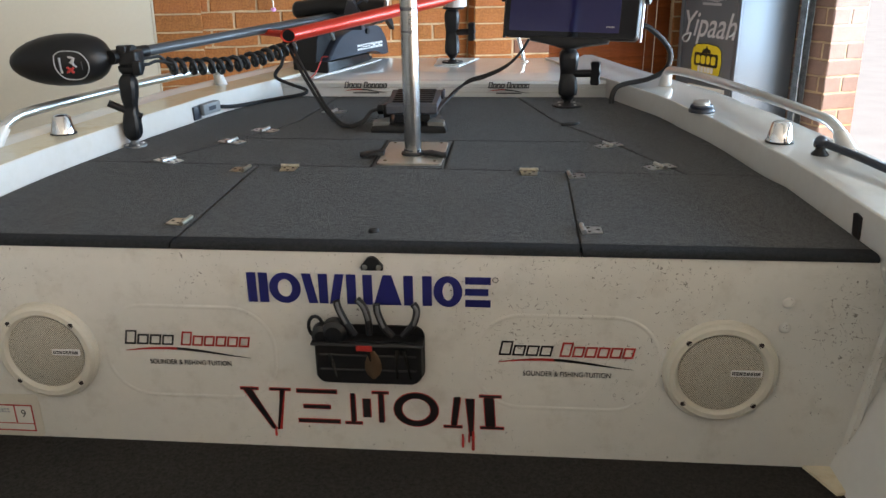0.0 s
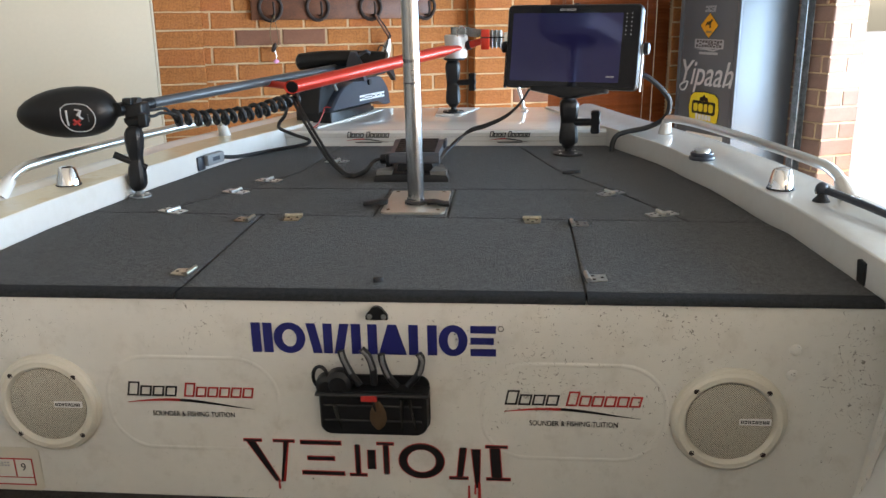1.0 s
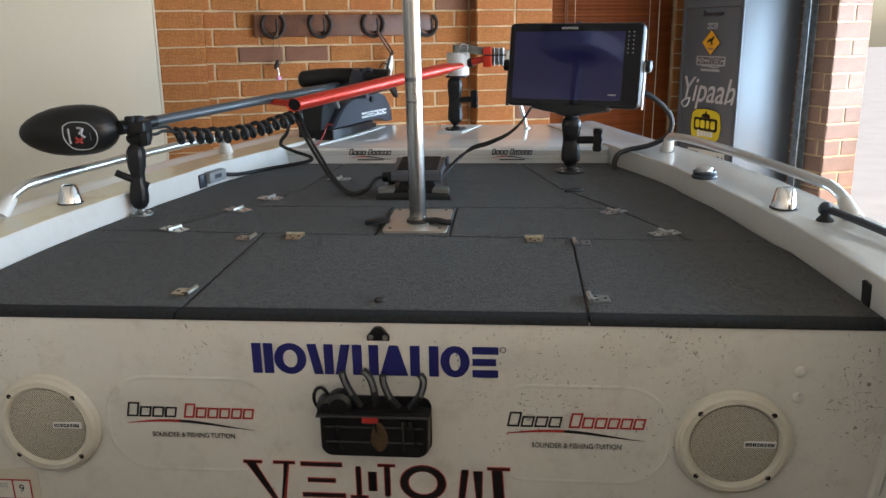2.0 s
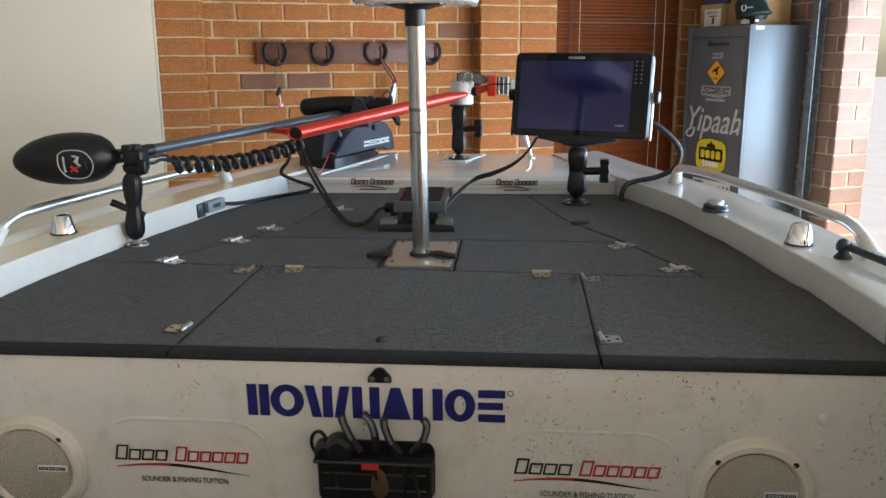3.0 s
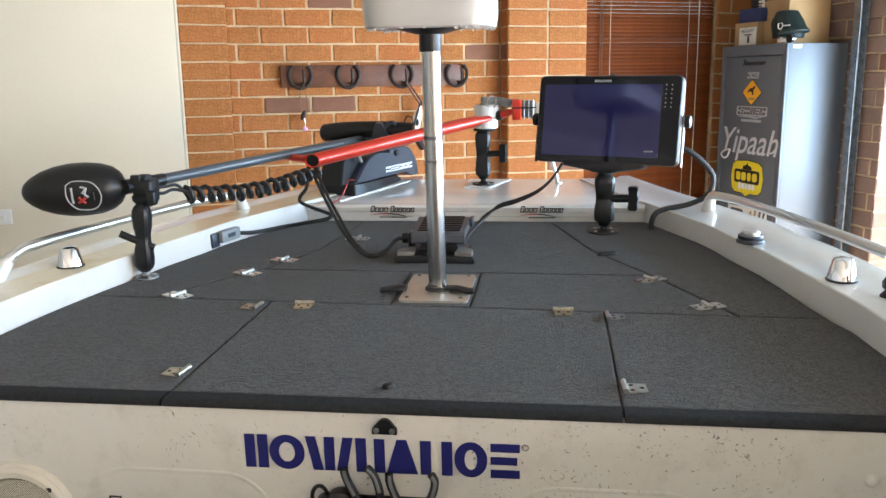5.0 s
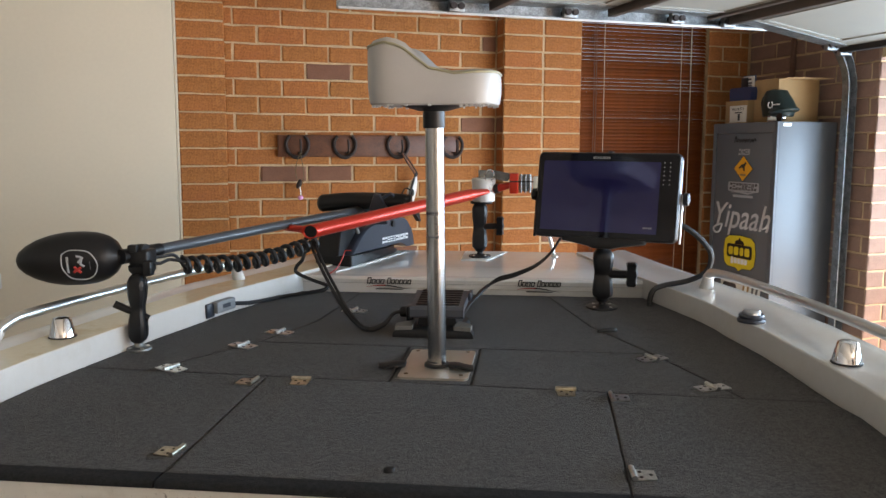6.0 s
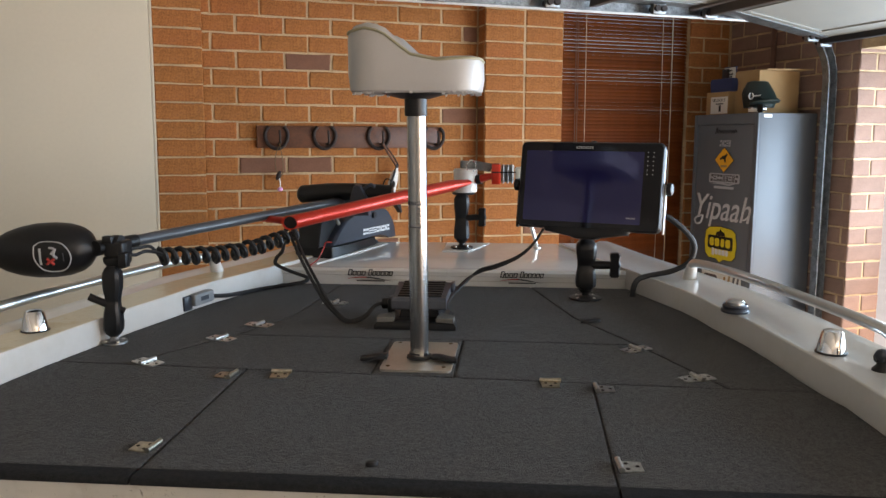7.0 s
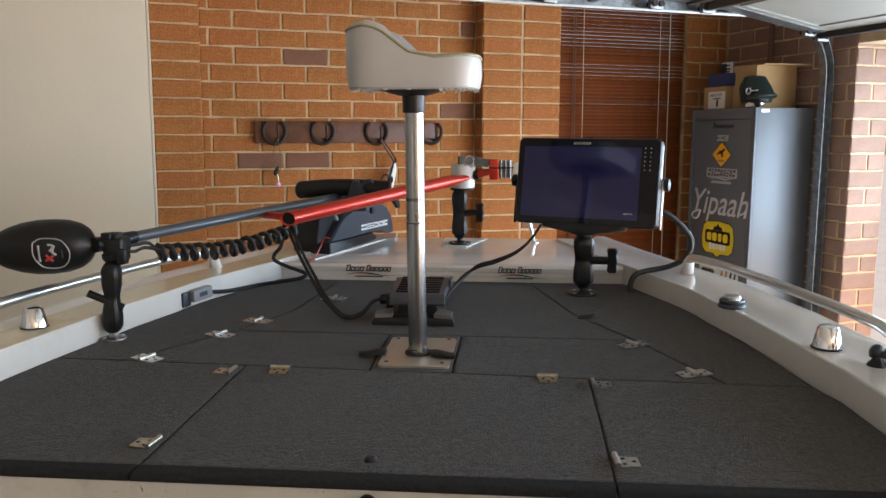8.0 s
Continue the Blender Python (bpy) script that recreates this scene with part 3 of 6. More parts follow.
for k in range(4):
    part("script_word", tube(bmesh.new(), [on_face(MID, 1.856) @ Vector((-0.085 + 0.045 * k + dx, dz, 0.001)) for dx, dz in ((0, -0.012), (0.012, 0.020 if k == 0 else 0.006), (0.022, -0.010), (0.034, 0.008), (0.045, -0.006))], 0.0026, 6), M_DECAL_BLACK, locker_door)
sticker("angler_plate", round_rect(0.262, 0.052, 0.010), MID - 0.006, 1.602, M_DECAL_GREY)
part("angler_word", word_bars(bmesh.new(), -0.118, -0.019, 0.236, 0.038, 9, 9, 0.25, on_face(MID - 0.006, 1.603), 0.0012, 0.2), M_DECAL_DUSK, locker_door, smooth=False)
sticker("angler_swoosh", [(-0.12, -0.030), (-0.03, -0.021), (0.04, -0.028), (0.12, -0.020), (0.04, -0.038), (-0.03, -0.031)], MID - 0.006, 1.600, M_DECAL_GREY)
sticker("angler_line", round_rect(0.17, 0.014, 0.004), MID - 0.006, 1.551, M_DECAL_GREY)
sticker("notice_sticker", round_rect(0.34, 0.12, 0.003), 2.630, 1.040, M_PAPER, label="white printed fish notice sticker")
for dx, dz, w, h, mat in ((-0.115, 0.042, 0.09, 0.010, M_DECAL_DUSK), (-0.09, 0.004, 0.115, 0.036, M_DECAL_DUSK), (-0.135, -0.004, 0.03, 0.050, M_DECAL_DUSK), (0.03, -0.006, 0.016, 0.060, M_CARD), (0.07, 0.006, 0.016, 0.062, M_CARD), (0.11, 0.010, 0.016, 0.060, M_DECAL_DUSK), (0.145, 0.012, 0.014, 0.056, M_DECAL_DUSK), (-0.02, -0.047, 0.22, 0.010, M_DECAL_DUSK)):
    part("notice_print", slab(bmesh.new(), round_rect(w, h, min(w, h) * 0.4), 0.001, 0.002, on_face(2.630, 1.040) @ Matrix.Translation((dx, dz, 0)) @ pose(0, 0, 0, 0, 0, -12 if h > w else 0)), mat, locker_door, smooth=False)
part("edge_label", block((LX + 0.03, LY0 - 0.002, LZ - 0.024), (LX + 0.08, LY0, LZ - 0.008)), M_DECAL_WHITE, locker, smooth=False)

carton = thing("cardboard_carton", "open brown cardboard carton standing on a locker", "carton")
part("body", block((2.70, 2.50, LZ), (2.96, 2.76, LZ + 0.23), 0.003), M_CARD, carton)
part("flap", slab(bmesh.new(), [(2.70, 2.44), (2.96, 2.40), (2.96, 2.51), (2.70, 2.51)], LZ + 0.224, LZ + 0.229), M_CARD, carton)
part("flap", block((2.69, 2.745, LZ + 0.20), (2.696, 2.80, LZ + 0.25), 0.001), M_DECAL_BLACK, carton, "dark printed flap")
ammo = thing("label_box", "small brown box with a printed white label on a locker", "box")
part("body", block((2.66, 2.695, LZ), (2.78, 2.890, LZ + 0.125), 0.002), M_CARD, ammo)
part("label_card", block((2.657, 2.70, LZ + 0.006), (2.66, 2.845, LZ + 0.098)), M_PAPER, ammo, "white printed label", smooth=False)
words("label_word", "VELOCITY", Matrix.Translation((2.6565, 2.774, LZ + 0.078)) @ Matrix(((0, 0, -1, 0), (-1, 0, 0, 0), (0, 1, 0, 0), (0, 0, 0, 1))), 0.022, 0.112, M_DECAL_BLACK, ammo, 0, 0.0004)
part("print_mark", block((2.6555, 2.755, LZ + 0.016), (2.657, 2.772, LZ + 0.052), 0.0006), M_DECAL_BLACK, ammo)
part("print_bar", block((2.6555, 2.735, LZ + 0.056), (2.657, 2.80, LZ + 0.062)), M_DECAL_BLACK, ammo, smooth=False)
navy = thing("navy_packet", "navy blue packet with a white label on a box", "packet")
part("body", loft(bmesh.new(), [[(2.66 + x, 2.765 + y * k, LZ + z) for x, y in ((0, -0.095), (0.09, -0.095), (0.09, 0.095), (0, 0.095))] for z, k in ((0.126, 0.95), (0.17, 1.0), (0.196, 0.92))]), M_NAVY, navy)
part("card", block((2.700, 2.690, LZ + 0.18), (2.706, 2.795, LZ + 0.262), 0.002), M_NAVY, navy)
part("label_card", block((2.696, 2.697, LZ + 0.19), (2.70, 2.788, LZ + 0.257)), M_PAPER, navy, smooth=False)
for dz, w in ((0.235, 0.045), (0.215, 0.060), (0.202, 0.050)):
    part("print_bar", block((2.6945, 2.743 - w / 2, LZ + dz), (2.696, 2.743 + w / 2, LZ + dz + 0.009)), M_DECAL_DUSK, navy, smooth=False)
cap_thing = thing("green_cap", "dark green cap with a pale badge on a locker", "cap")
CX, CY = 2.72, 2.475
part("crown", loft(bmesh.new(), [[(CX + rx * math.cos(a), CY + oy + ry * math.sin(a), LZ + z) for a in [k * math.tau / 24 for k in range(24)]] for rx, ry, oy, z in ((0.070, 0.085, 0.045, 0.030), (0.078, 0.100, 0.040, 0.075), (0.072, 0.082, 0.050, 0.115), (0.060, 0.070, 0.060, 0.145), (0.050, 0.058, 0.062, 0.165), (0.03, 0.03, 0.062, 0.172))]), M_GREEN, cap_thing)
part("peak", loft(bmesh.new(), [[(CX - 0.045 + rx * math.cos(a), CY - 0.055 + ry * math.sin(a), LZ + z - 0.10 * ry * math.sin(a)) for a in [k * math.tau / 24 for k in range(24)]] for rx, ry, z in ((0.070, 0.075, 0.050), (0.074, 0.080, 0.056), (0.064, 0.068, 0.068))]), M_GREEN, cap_thing)
part("side_lobe", ball(bmesh.new(), (CX - 0.01, CY + 0.115, LZ + 0.10), 0.05, (0.8, 0.62, 1.1)), M_GREEN, cap_thing)
part("badge", tube(bmesh.new(), [(2.631, CY - 0.002 + 0.017 * math.sin(radians(a)), LZ + 0.088 + 0.016 * math.cos(radians(a))) for a in range(30, 331, 30)], 0.0032, 6, 3), M_DECAL_WHITE, cap_thing)
part("badge_word", block((2.629, CY - 0.075, LZ + 0.084), (2.633, CY - 0.024, LZ + 0.091), 0.001), M_DECAL_WHITE, cap_thing)
tin = thing("silver_tin", "small silver tin on a locker", "tin")
part("body", lathe(bmesh.new(), [(0.034, 0), (0.036, 0.004), (0.036, 0.026), (0.034, 0.030)], pose(2.665, 2.475, LZ)), M_CHROME, tin)
part("label_band", lathe(bmesh.new(), [(0.0364, 0.007), (0.0366, 0.008), (0.0366, 0.022), (0.0364, 0.023)], pose(2.665, 2.475, LZ)), M_PAPER, tin)
reel = thing("black_spool", "small black spool lying on a locker", "spool")
part("rim", rod(bmesh.new(), (2.645, 2.418, LZ + 0.022), (2.652, 2.418, LZ + 0.022), 0.022), M_BLACK, reel)
part("hub", rod(bmesh.new(), (2.652, 2.418, LZ + 0.022), (2.675, 2.418, LZ + 0.022), 0.014), M_STEEL, reel)

# conduit on the brick return
conduit = thing("wall_conduit", "brown painted conduit on a brick wall", "conduit")
part("pipe", block((RIGHT_X - 0.024, 2.735, 0.0), (RIGHT_X - 0.002, 2.765, CEIL), 0.006), surface("brown_conduit", (0.15, 0.07, 0.045), 0.6), conduit)

# ---- sectional garage door, rolled up overhead ----
garage_door = thing("garage_door", "open sectional garage door on galvanised overhead tracks", "garage door")
TY, TX, TZ, TR = 2.30, 2.952, 2.412, 0.30
track_line = [(TX, TY, 0.02), (TX, TY, 1.0), (TX, TY, TZ - TR)] + [(TX - TR + TR * math.cos(radians(a)), TY, TZ - TR + TR * math.sin(radians(a))) for a in range(10, 91, 10)] + [(1.5, TY, TZ), (0.33, TY, TZ)]


def channel(points, w, d):
    """A C-shaped rail along the points, in a plane of equal y."""
    bm = bmesh.new()
    prof = [(-w / 2, 0), (w / 2, 0), (w / 2, d), (w / 2 - 0.004, d), (w / 2 - 0.004, 0.003), (-w / 2 + 0.004, 0.003), (-w / 2 + 0.004, d), (-w / 2, d)]
    pts = [Vector(p) for p in points]
    secs = []
    for i, p in enumerate(pts):
        t = (pts[min(i + 1, len(pts) - 1)] - pts[max(i - 1, 0)]).normalized()
        nrm = Vector((-t.z, 0, t.x))
        secs.append([p + nrm * a + Vector((0, -1, 0)) * b for a, b in prof])
    return loft(bm, secs)


part("track", channel(track_line, 0.052, 0.045), M_GALV, garage_door, "galvanised steel track")
far_track = [(x, -2.85, z) for x, y, z in track_line]
part("track", channel(far_track, 0.052, 0.045), M_GALV, garage_door, "galvanised steel track")
part("hanger_angle", block((0.33, TY - 0.004, TZ + 0.026), (2.62, TY + 0.03, TZ + 0.032), 0.001), M_GALV, garage_door)
part("hanger_angle", block((0.33, TY + 0.026, TZ + 0.032), (2.62, TY + 0.030, TZ + 0.075), 0.001), M_GALV, garage_door)
part("track_lip", block((0.33, TY - 0.048, TZ - 0.034), (2.64, TY - 0.030, TZ - 0.026), 0.002), M_WHITE, garage_door, "white painted track lip")
for hx in (0.95, 1.9):
    part("hanger_strap", block((hx, TY + 0.01, TZ + 0.07), (hx + 0.03, TY + 0.014, CEIL)), M_GALV, garage_door)
for a, b, za, zb in ((0.42, 0.98, 2.435, 2.435), (1.0, 1.56, 2.435, 2.435), (1.58, 2.17, 2.435, 2.428), (2.19, 2.83, 2.420, 2.312)):
    sec = bmesh.new()
    dz = (zb - za) / (b - a)
    loft(sec, [[(a, y, za), (b, y, zb), (b, y, zb + 0.045), (a, y, za + 0.045)] for y in (2.22, -2.72)])
    section = part("door_section", sec, M_DOORPANEL, garage_door, "cream steel door section", smooth=False)
    for f in (0.0, 0.25, 0.5, 0.75):
        y1 = 2.12 - f * 4.75
        y0 = y1 - 1.02
        inset = bmesh.new()
        for k, (u0, u1, v0, v1) in enumerate(((0.14, 0.86, 0.0, 0.02), (0.14, 0.86, 0.98, 1.0), (0.14, 0.17, 0.02, 0.98), (0.83, 0.86, 0.02, 0.98))):
            xa, xb = a + (b - a) * u0, a + (b - a) * u1
            ya, yb = y1 + (y0 - y1) * v0, y1 + (y0 - y1) * v1
            loft(inset, [[(xa, y, za + dz * (xa - a) - 0.006), (xb, y, za + dz * (xb - a) - 0.006), (xb, y, za + dz * (xb - a) + 0.001), (xa, y, za + dz * (xa - a) + 0.001)] for y in (ya, yb)])
        part("panel_moulding", inset, M_DOORPANEL, section, smooth=False)
    stile = bmesh.new()
    loft(stile, [[(a + 0.01, y, za - 0.004), (b - 0.01, y, zb - 0.004), (b - 0.01, y, zb + 0.02), (a + 0.01, y, za + 0.02)] for y in (2.255, 2.16)])
    part("end_stile", stile, M_GALV, section, "galvanised end stile", smooth=False)
M_STRUT = surface("brown_steel_strut", (0.06, 0.045, 0.036), 0.5, vary=0.15)
for x, z, h in ((2.160, 2.386, 0.055), (1.555, 2.400, 0.035), (0.985, 2.400, 0.035), (2.075, 2.412, 0.025)):
    part("strut", block((x, -2.72, z), (x + 0.035, 2.25, z + h), 0.003), M_STRUT, garage_door, "brown steel strut")
part("bottom_seal", block((2.825, -2.72, 2.284), (2.865, 2.24, 2.331), 0.008), M_RUBBER, garage_door, "black rubber bottom seal")
for x, z in ((0.83, 2.410), (1.36, 2.410), (1.90, 2.410), (2.18, 2.405), (2.60, 2.378), (2.78, 2.322), (2.86, 2.300)):
    hinge_part = part("roller_bracket", block((x - 0.035, 2.215, z - 0.028), (x + 0.035, 2.245, z + 0.02), 0.006), M_GALV, garage_door)
    for dx in (-0.018, 0.016):
        part("roller", rod(bmesh.new(), (x + dx, 2.20, z - 0.004), (x + dx, 2.262, z - 0.004), 0.014, seg=14), M_IRON, hinge_part)


# ---- the boat ----
DECK, GUN = 1.285, 1.347
EDGE = [(-0.35, 0.918), (0.0, 0.890), (0.12, 0.880), (0.28, 0.867), (0.42, 0.852), (0.55, 0.828), (0.72, 0.796), (0.84, 0.774), (1.0, 0.731), (1.09, 0.713), (1.18, 0.686), (1.27, 0.649), (1.35, 0.616), (1.43, 0.585), (1.475, 0.567), (1.7, 0.475), (2.0, 0.37)]


def half(y):
    """Half the deck's width at y."""
    for (a, p), (b, q) in zip(EDGE, EDGE[1:]):
        if y <= b:
            return p + (q - p) * (y - a) / (b - a)
    return EDGE[-1][1]


boat = thing("fishing_boat", "white fishing boat with a dark carpeted casting deck", "boat", boat=True)
BOW = 1.475
YS = [0.0, 0.12, 0.28, 0.42, 0.55, 0.72, 0.84, 1.0, 1.09, 1.18, 1.27, 1.35, 1.43, BOW]
outline = [(-half(y) - 0.004, y) for y in YS if y > 0] + [(half(y) + 0.004, y) for y in YS[::-1] if y > 0]
outline = [(-0.88, 0.03)] + outline + [(0.88, 0.03)]
part("deck_frame", slab(bmesh.new(), outline[::-1], DECK - 0.03, DECK - 0.006), M_CARPET, boat, smooth=False)


def line1(x):
    return 0.535 - 0.044 * x


def line2(x):
    return 0.825 - 0.012 * x


def lid(points, gap=0.0013, bevel=0.004):
    """A carpeted lid of the outline, drawn in by a gap, with soft edges."""
    pts = [Vector((x, y)) for x, y in points]
    n = len(pts)
    area = sum(pts[i].x * pts[(i + 1) % n].y - pts[(i + 1) % n].x * pts[i].y for i in range(n))
    if area < 0:
        pts.reverse()

    def drawn(k):
        out = []
        for i in range(n):
            a, b, c = pts[i - 1], pts[i], pts[(i + 1) % n]
            n1 = Vector((-(b - a).y, (b - a).x)).normalized()
            n2 = Vector((-(c - b).y, (c - b).x)).normalized()
            m = (n1 + n2)
            m = m / max(0.3, m.dot(n1))
            out.append(b + m * k)
        return out
    bm = bmesh.new()
    secs = [[(p.x, p.y, z) for p in drawn(gap + k)] for z, k in ((DECK - 0.022, 0.0), (DECK - bevel, 0.0), (DECK - bevel * 0.35, bevel * 0.3), (DECK, bevel), (DECK, bevel + 0.005))]
    loft(bm, secs)
    return part("hatch_lid", bm, M_CARPET, boat)


XL, XR = -0.372, 0.379
diag_l, diag_r = [(-0.66, line1(-0.66)), (-0.49, line2(-0.49)), (-0.40, 1.06), (-0.36, BOW)], [(0.655, line1(0.655)), (0.513, line2(0.513)), (0.375, 1.08), (0.26, BOW)]
LIP = 0.032
lid([(-half(LIP), LIP), (XL, LIP), (XL, line1(XL)), (-half(0.55), line1(-0.8)), (-half(0.42), 0.42), (-half(0.12), 0.12)], bevel=0.003)
lid([(XL, LIP), (XR, LIP), (XR, line1(XR)), (XL, line1(XL))], bevel=0.003)
lid([(XR, LIP), (half(LIP), LIP), (half(0.12), 0.12), (half(0.42), 0.42), (half(0.55), line1(0.8)), (XR, line1(XR))], bevel=0.003)
lid([diag_l[0], (-0.092, line1(-0.092)), (-0.092, line2(-0.092)), diag_l[1]])
lid([(-0.092, line1(0)), (0.088, line1(0)), (0.088, line2(0)), (-0.092, line2(0))])
lid([(0.088, line1(0.088)), diag_r[0], diag_r[1], (0.088, line2(0.088))])
lid([diag_l[1], (0.0, line2(0)), diag_r[1], (0.375, 1.08), (0.26, BOW), (-0.36, BOW), (-0.40, 1.06)])
lid([(-half(0.55), line1(-0.8)), diag_l[0], diag_l[1], diag_l[2], diag_l[3], (-half(BOW), BOW), (-half(1.35), 1.35), (-half(1.27), 1.27), (-half(1.18), 1.18), (-half(1.09), 1.09), (-half(1), 1), (-half(0.84), 0.84), (-half(0.72), 0.72)])
lid([(half(0.55), line1(0.8)), diag_r[0], diag_r[1], diag_r[2], diag_r[3], (half(BOW), BOW), (half(1.35), 1.35), (half(1.27), 1.27), (half(1.18), 1.18), (half(1.09), 1.09), (half(1), 1), (half(0.84), 0.84), (half(0.72), 0.72)])
# M_LIP darkens the carpet roll in place of shade on its front
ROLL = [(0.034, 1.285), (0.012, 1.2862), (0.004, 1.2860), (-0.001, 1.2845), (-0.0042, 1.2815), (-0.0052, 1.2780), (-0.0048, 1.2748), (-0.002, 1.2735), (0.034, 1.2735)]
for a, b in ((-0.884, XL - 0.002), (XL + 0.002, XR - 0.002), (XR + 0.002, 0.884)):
    part("carpet_roll", loft(bmesh.new(), [[(x, y, z) for y, z in ROLL] for x in (a, b)]), M_LIP, boat, "carpet roll with shade in its colour")

# bulkhead with two pressed pockets
bulk = part("bulkhead", block((-0.945, 0.0, 0.852), (0.945, 0.02, 1.2728)), M_PANEL, boat)
for s in (-1, 1):
    path = [(s * 0.3615 + x, 0.0112, 1.0585 + z) for x, z in round_rect(0.338, 0.194, 0.085, 7)]
    part("pressed_ridge", tube(bmesh.new(), path + path[:1], 0.0120, 20, smooth=False), M_PANEL, bulk)
part("cockpit_floor", block((-0.98, -2.4, 0.83), (0.98, 0.019, 0.8515)), M_FLOOR, boat, "dark brown floor carpet")
for s in (-1, 1):
    secs = []
    for y in (-2.4, -1.2, -0.6, -0.35, -0.02, 0.0):
        w = half(max(y, -0.35))
        secs.append([(s * (w + 0.014), y, 0.845), (s * (w + 0.052), y, 1.20), (s * (w + 0.030), y, DECK - 0.045), (s * (w + 0.075), y, DECK - 0.045), (s * (w + 0.06), y, 0.845)])
    part("cockpit_side", loft(bmesh.new(), secs), M_PANEL, boat)
    foot = bmesh.new()
    slab(foot, [(s * 0.815, -0.003), (s * 0.892, -0.003), (s * 0.925, -0.065), (s * 0.850, -0.085)][::s], 0.852, 0.858)
    part("corner_pad", foot, M_GUNWALE, boat, "worn cream corner pad")
    post = bmesh.new()
    loft(post, [[(s * (x + dx), y, z) for x, y in ((0.874, -0.002), (0.878, -0.014), (0.886, -0.016), (0.892, -0.008), (0.905, -0.008), (0.905, -0.002))] for z, dx in ((0.858, 0.0), (0.95, 0.011), (1.20, 0.042))])
    part("corner_fillet", post, M_PANEL, boat)
    # gunwale: inner face, rounded inner edge, flat top, raised outer lip
    secs = []
    for y in [-2.4, -1.2, -0.6, -0.35, -0.1] + YS + [1.55, 1.7, 1.85, 2.0]:
        w = half(max(y, -0.35))
        g = GUN + 0.0
        b = 0.165 + 0.02 * max(0.0, y - 1.0)
        secs.append([(s * (w - 0.002), y, DECK - 0.02), (s * (w + 0.001), y, g - 0.0025), (s * (w + 0.0035), y, g),
                     (s * (w + b - 0.05), y, g + 0.001), (s * (w + b - 0.03), y, g + 0.010), (s * (w + b), y, g + 0.010), (s * (w + b + 0.008), y, g + 0.002), (s * (w + b + 0.008), y, g - 0.06), (s * (w + b - 0.02), y, g - 0.08), (s * (w + 0.01), y, DECK - 0.05)])
    part("gunwale", loft(bmesh.new(), secs), M_HULL, boat, "glossy white gunwale")
    if s < 0:
        top = [[(x, y, z + 0.001) for x, y, z in ring[2:4]] + [(x, y, z - 0.003) for x, y, z in ring[2:4][::-1]] for ring in secs]
        part("gunwale_top", loft(bmesh.new(), top), M_GUNWALE, boat, "yellow stained cream gunwale top")
hull = bmesh.new()
secs = []
for y in (-2.4, -1.2, 0.0, 0.7, 1.2, 1.7, 2.0, 2.15):
    w = (half(max(y, -0.35)) + 0.15) if y < 2.1 else 0.3
    k = 0.42 + 0.20 * max(0.0, y - 0.8) ** 1.5
    secs.append([(-w, y, 1.30), (-w + 0.02, y, 1.0), (-w * 0.82, y, k + 0.22), (0, y, k), (w * 0.82, y, k + 0.22), (w - 0.02, y, 1.0), (w, y, 1.30), (w - 0.03, y, 1.29), (w * 0.8 - 0.03, y, k + 0.25), (0, y, k + 0.04), (-w * 0.8 + 0.03, y, k + 0.25), (-w + 0.03, y, 1.29)])
part("hull", loft(hull, secs), M_HULL, boat)

part("transom", block((-1.03, -2.44, 0.55), (1.03, -2.38, 1.33), 0.01), M_HULL, boat)

# bow platform
plat = bmesh.new()
loft(plat, [[(-half(y) + 0.002 if y > 1.52 else -0.562, y, z0), (half(y) - 0.002 if y > 1.52 else 0.562, y, z0), (half(y) - 0.002 if y > 1.52 else 0.562, y, z), (-half(y) + 0.002 if y > 1.52 else -0.562, y, z)] for y, z0, z in ((BOW + 0.004, 1.27, 1.328), (BOW + 0.008, 1.27, 1.333), (BOW + 0.016, 1.27, 1.336), (1.7, 1.27, 1.3365), (2.0, 1.27, 1.340), (2.03, 1.27, 1.34))])
platform = part("bow_platform", plat, M_HULL, boat, "glossy white bow platform")
for a, b in ((-0.562, -0.012), (-0.002, 0.562)):
    part("platform_lip", loft(bmesh.new(), [[(x, BOW + 0.006, 1.314), (x, BOW - 0.001, 1.317), (x, BOW - 0.003, 1.330), (x, BOW + 0.004, 1.3385), (x, BOW + 0.022, 1.340)] for x in (a, b)]), M_HULL, platform)
for a, b in ((-0.30, 0.02), (0.035, 0.44)):
    part("scuff_strip", block((a, BOW + 0.0005, 1.300), (b, BOW + 0.005, 1.3015)), M_GRILLE_IN, platform, "grey scuffed joint line", smooth=False)
part("mount_pad", slab(bmesh.new(), [(-0.46, 1.535), (-0.29, 1.985), (-0.36, 1.985), (-0.475, 1.70), (-0.55, 1.60)], 1.3366, 1.3425), M_WHITE, platform, "white plastic pad under the motor mount")
part("mount_pad", slab(bmesh.new(), [(-0.06, 1.82), (0.035, 1.82), (0.105, 2.015), (-0.06, 2.015)], 1.3385, 1.3430), M_WHITE, platform, "white plastic pad under a ball mount")

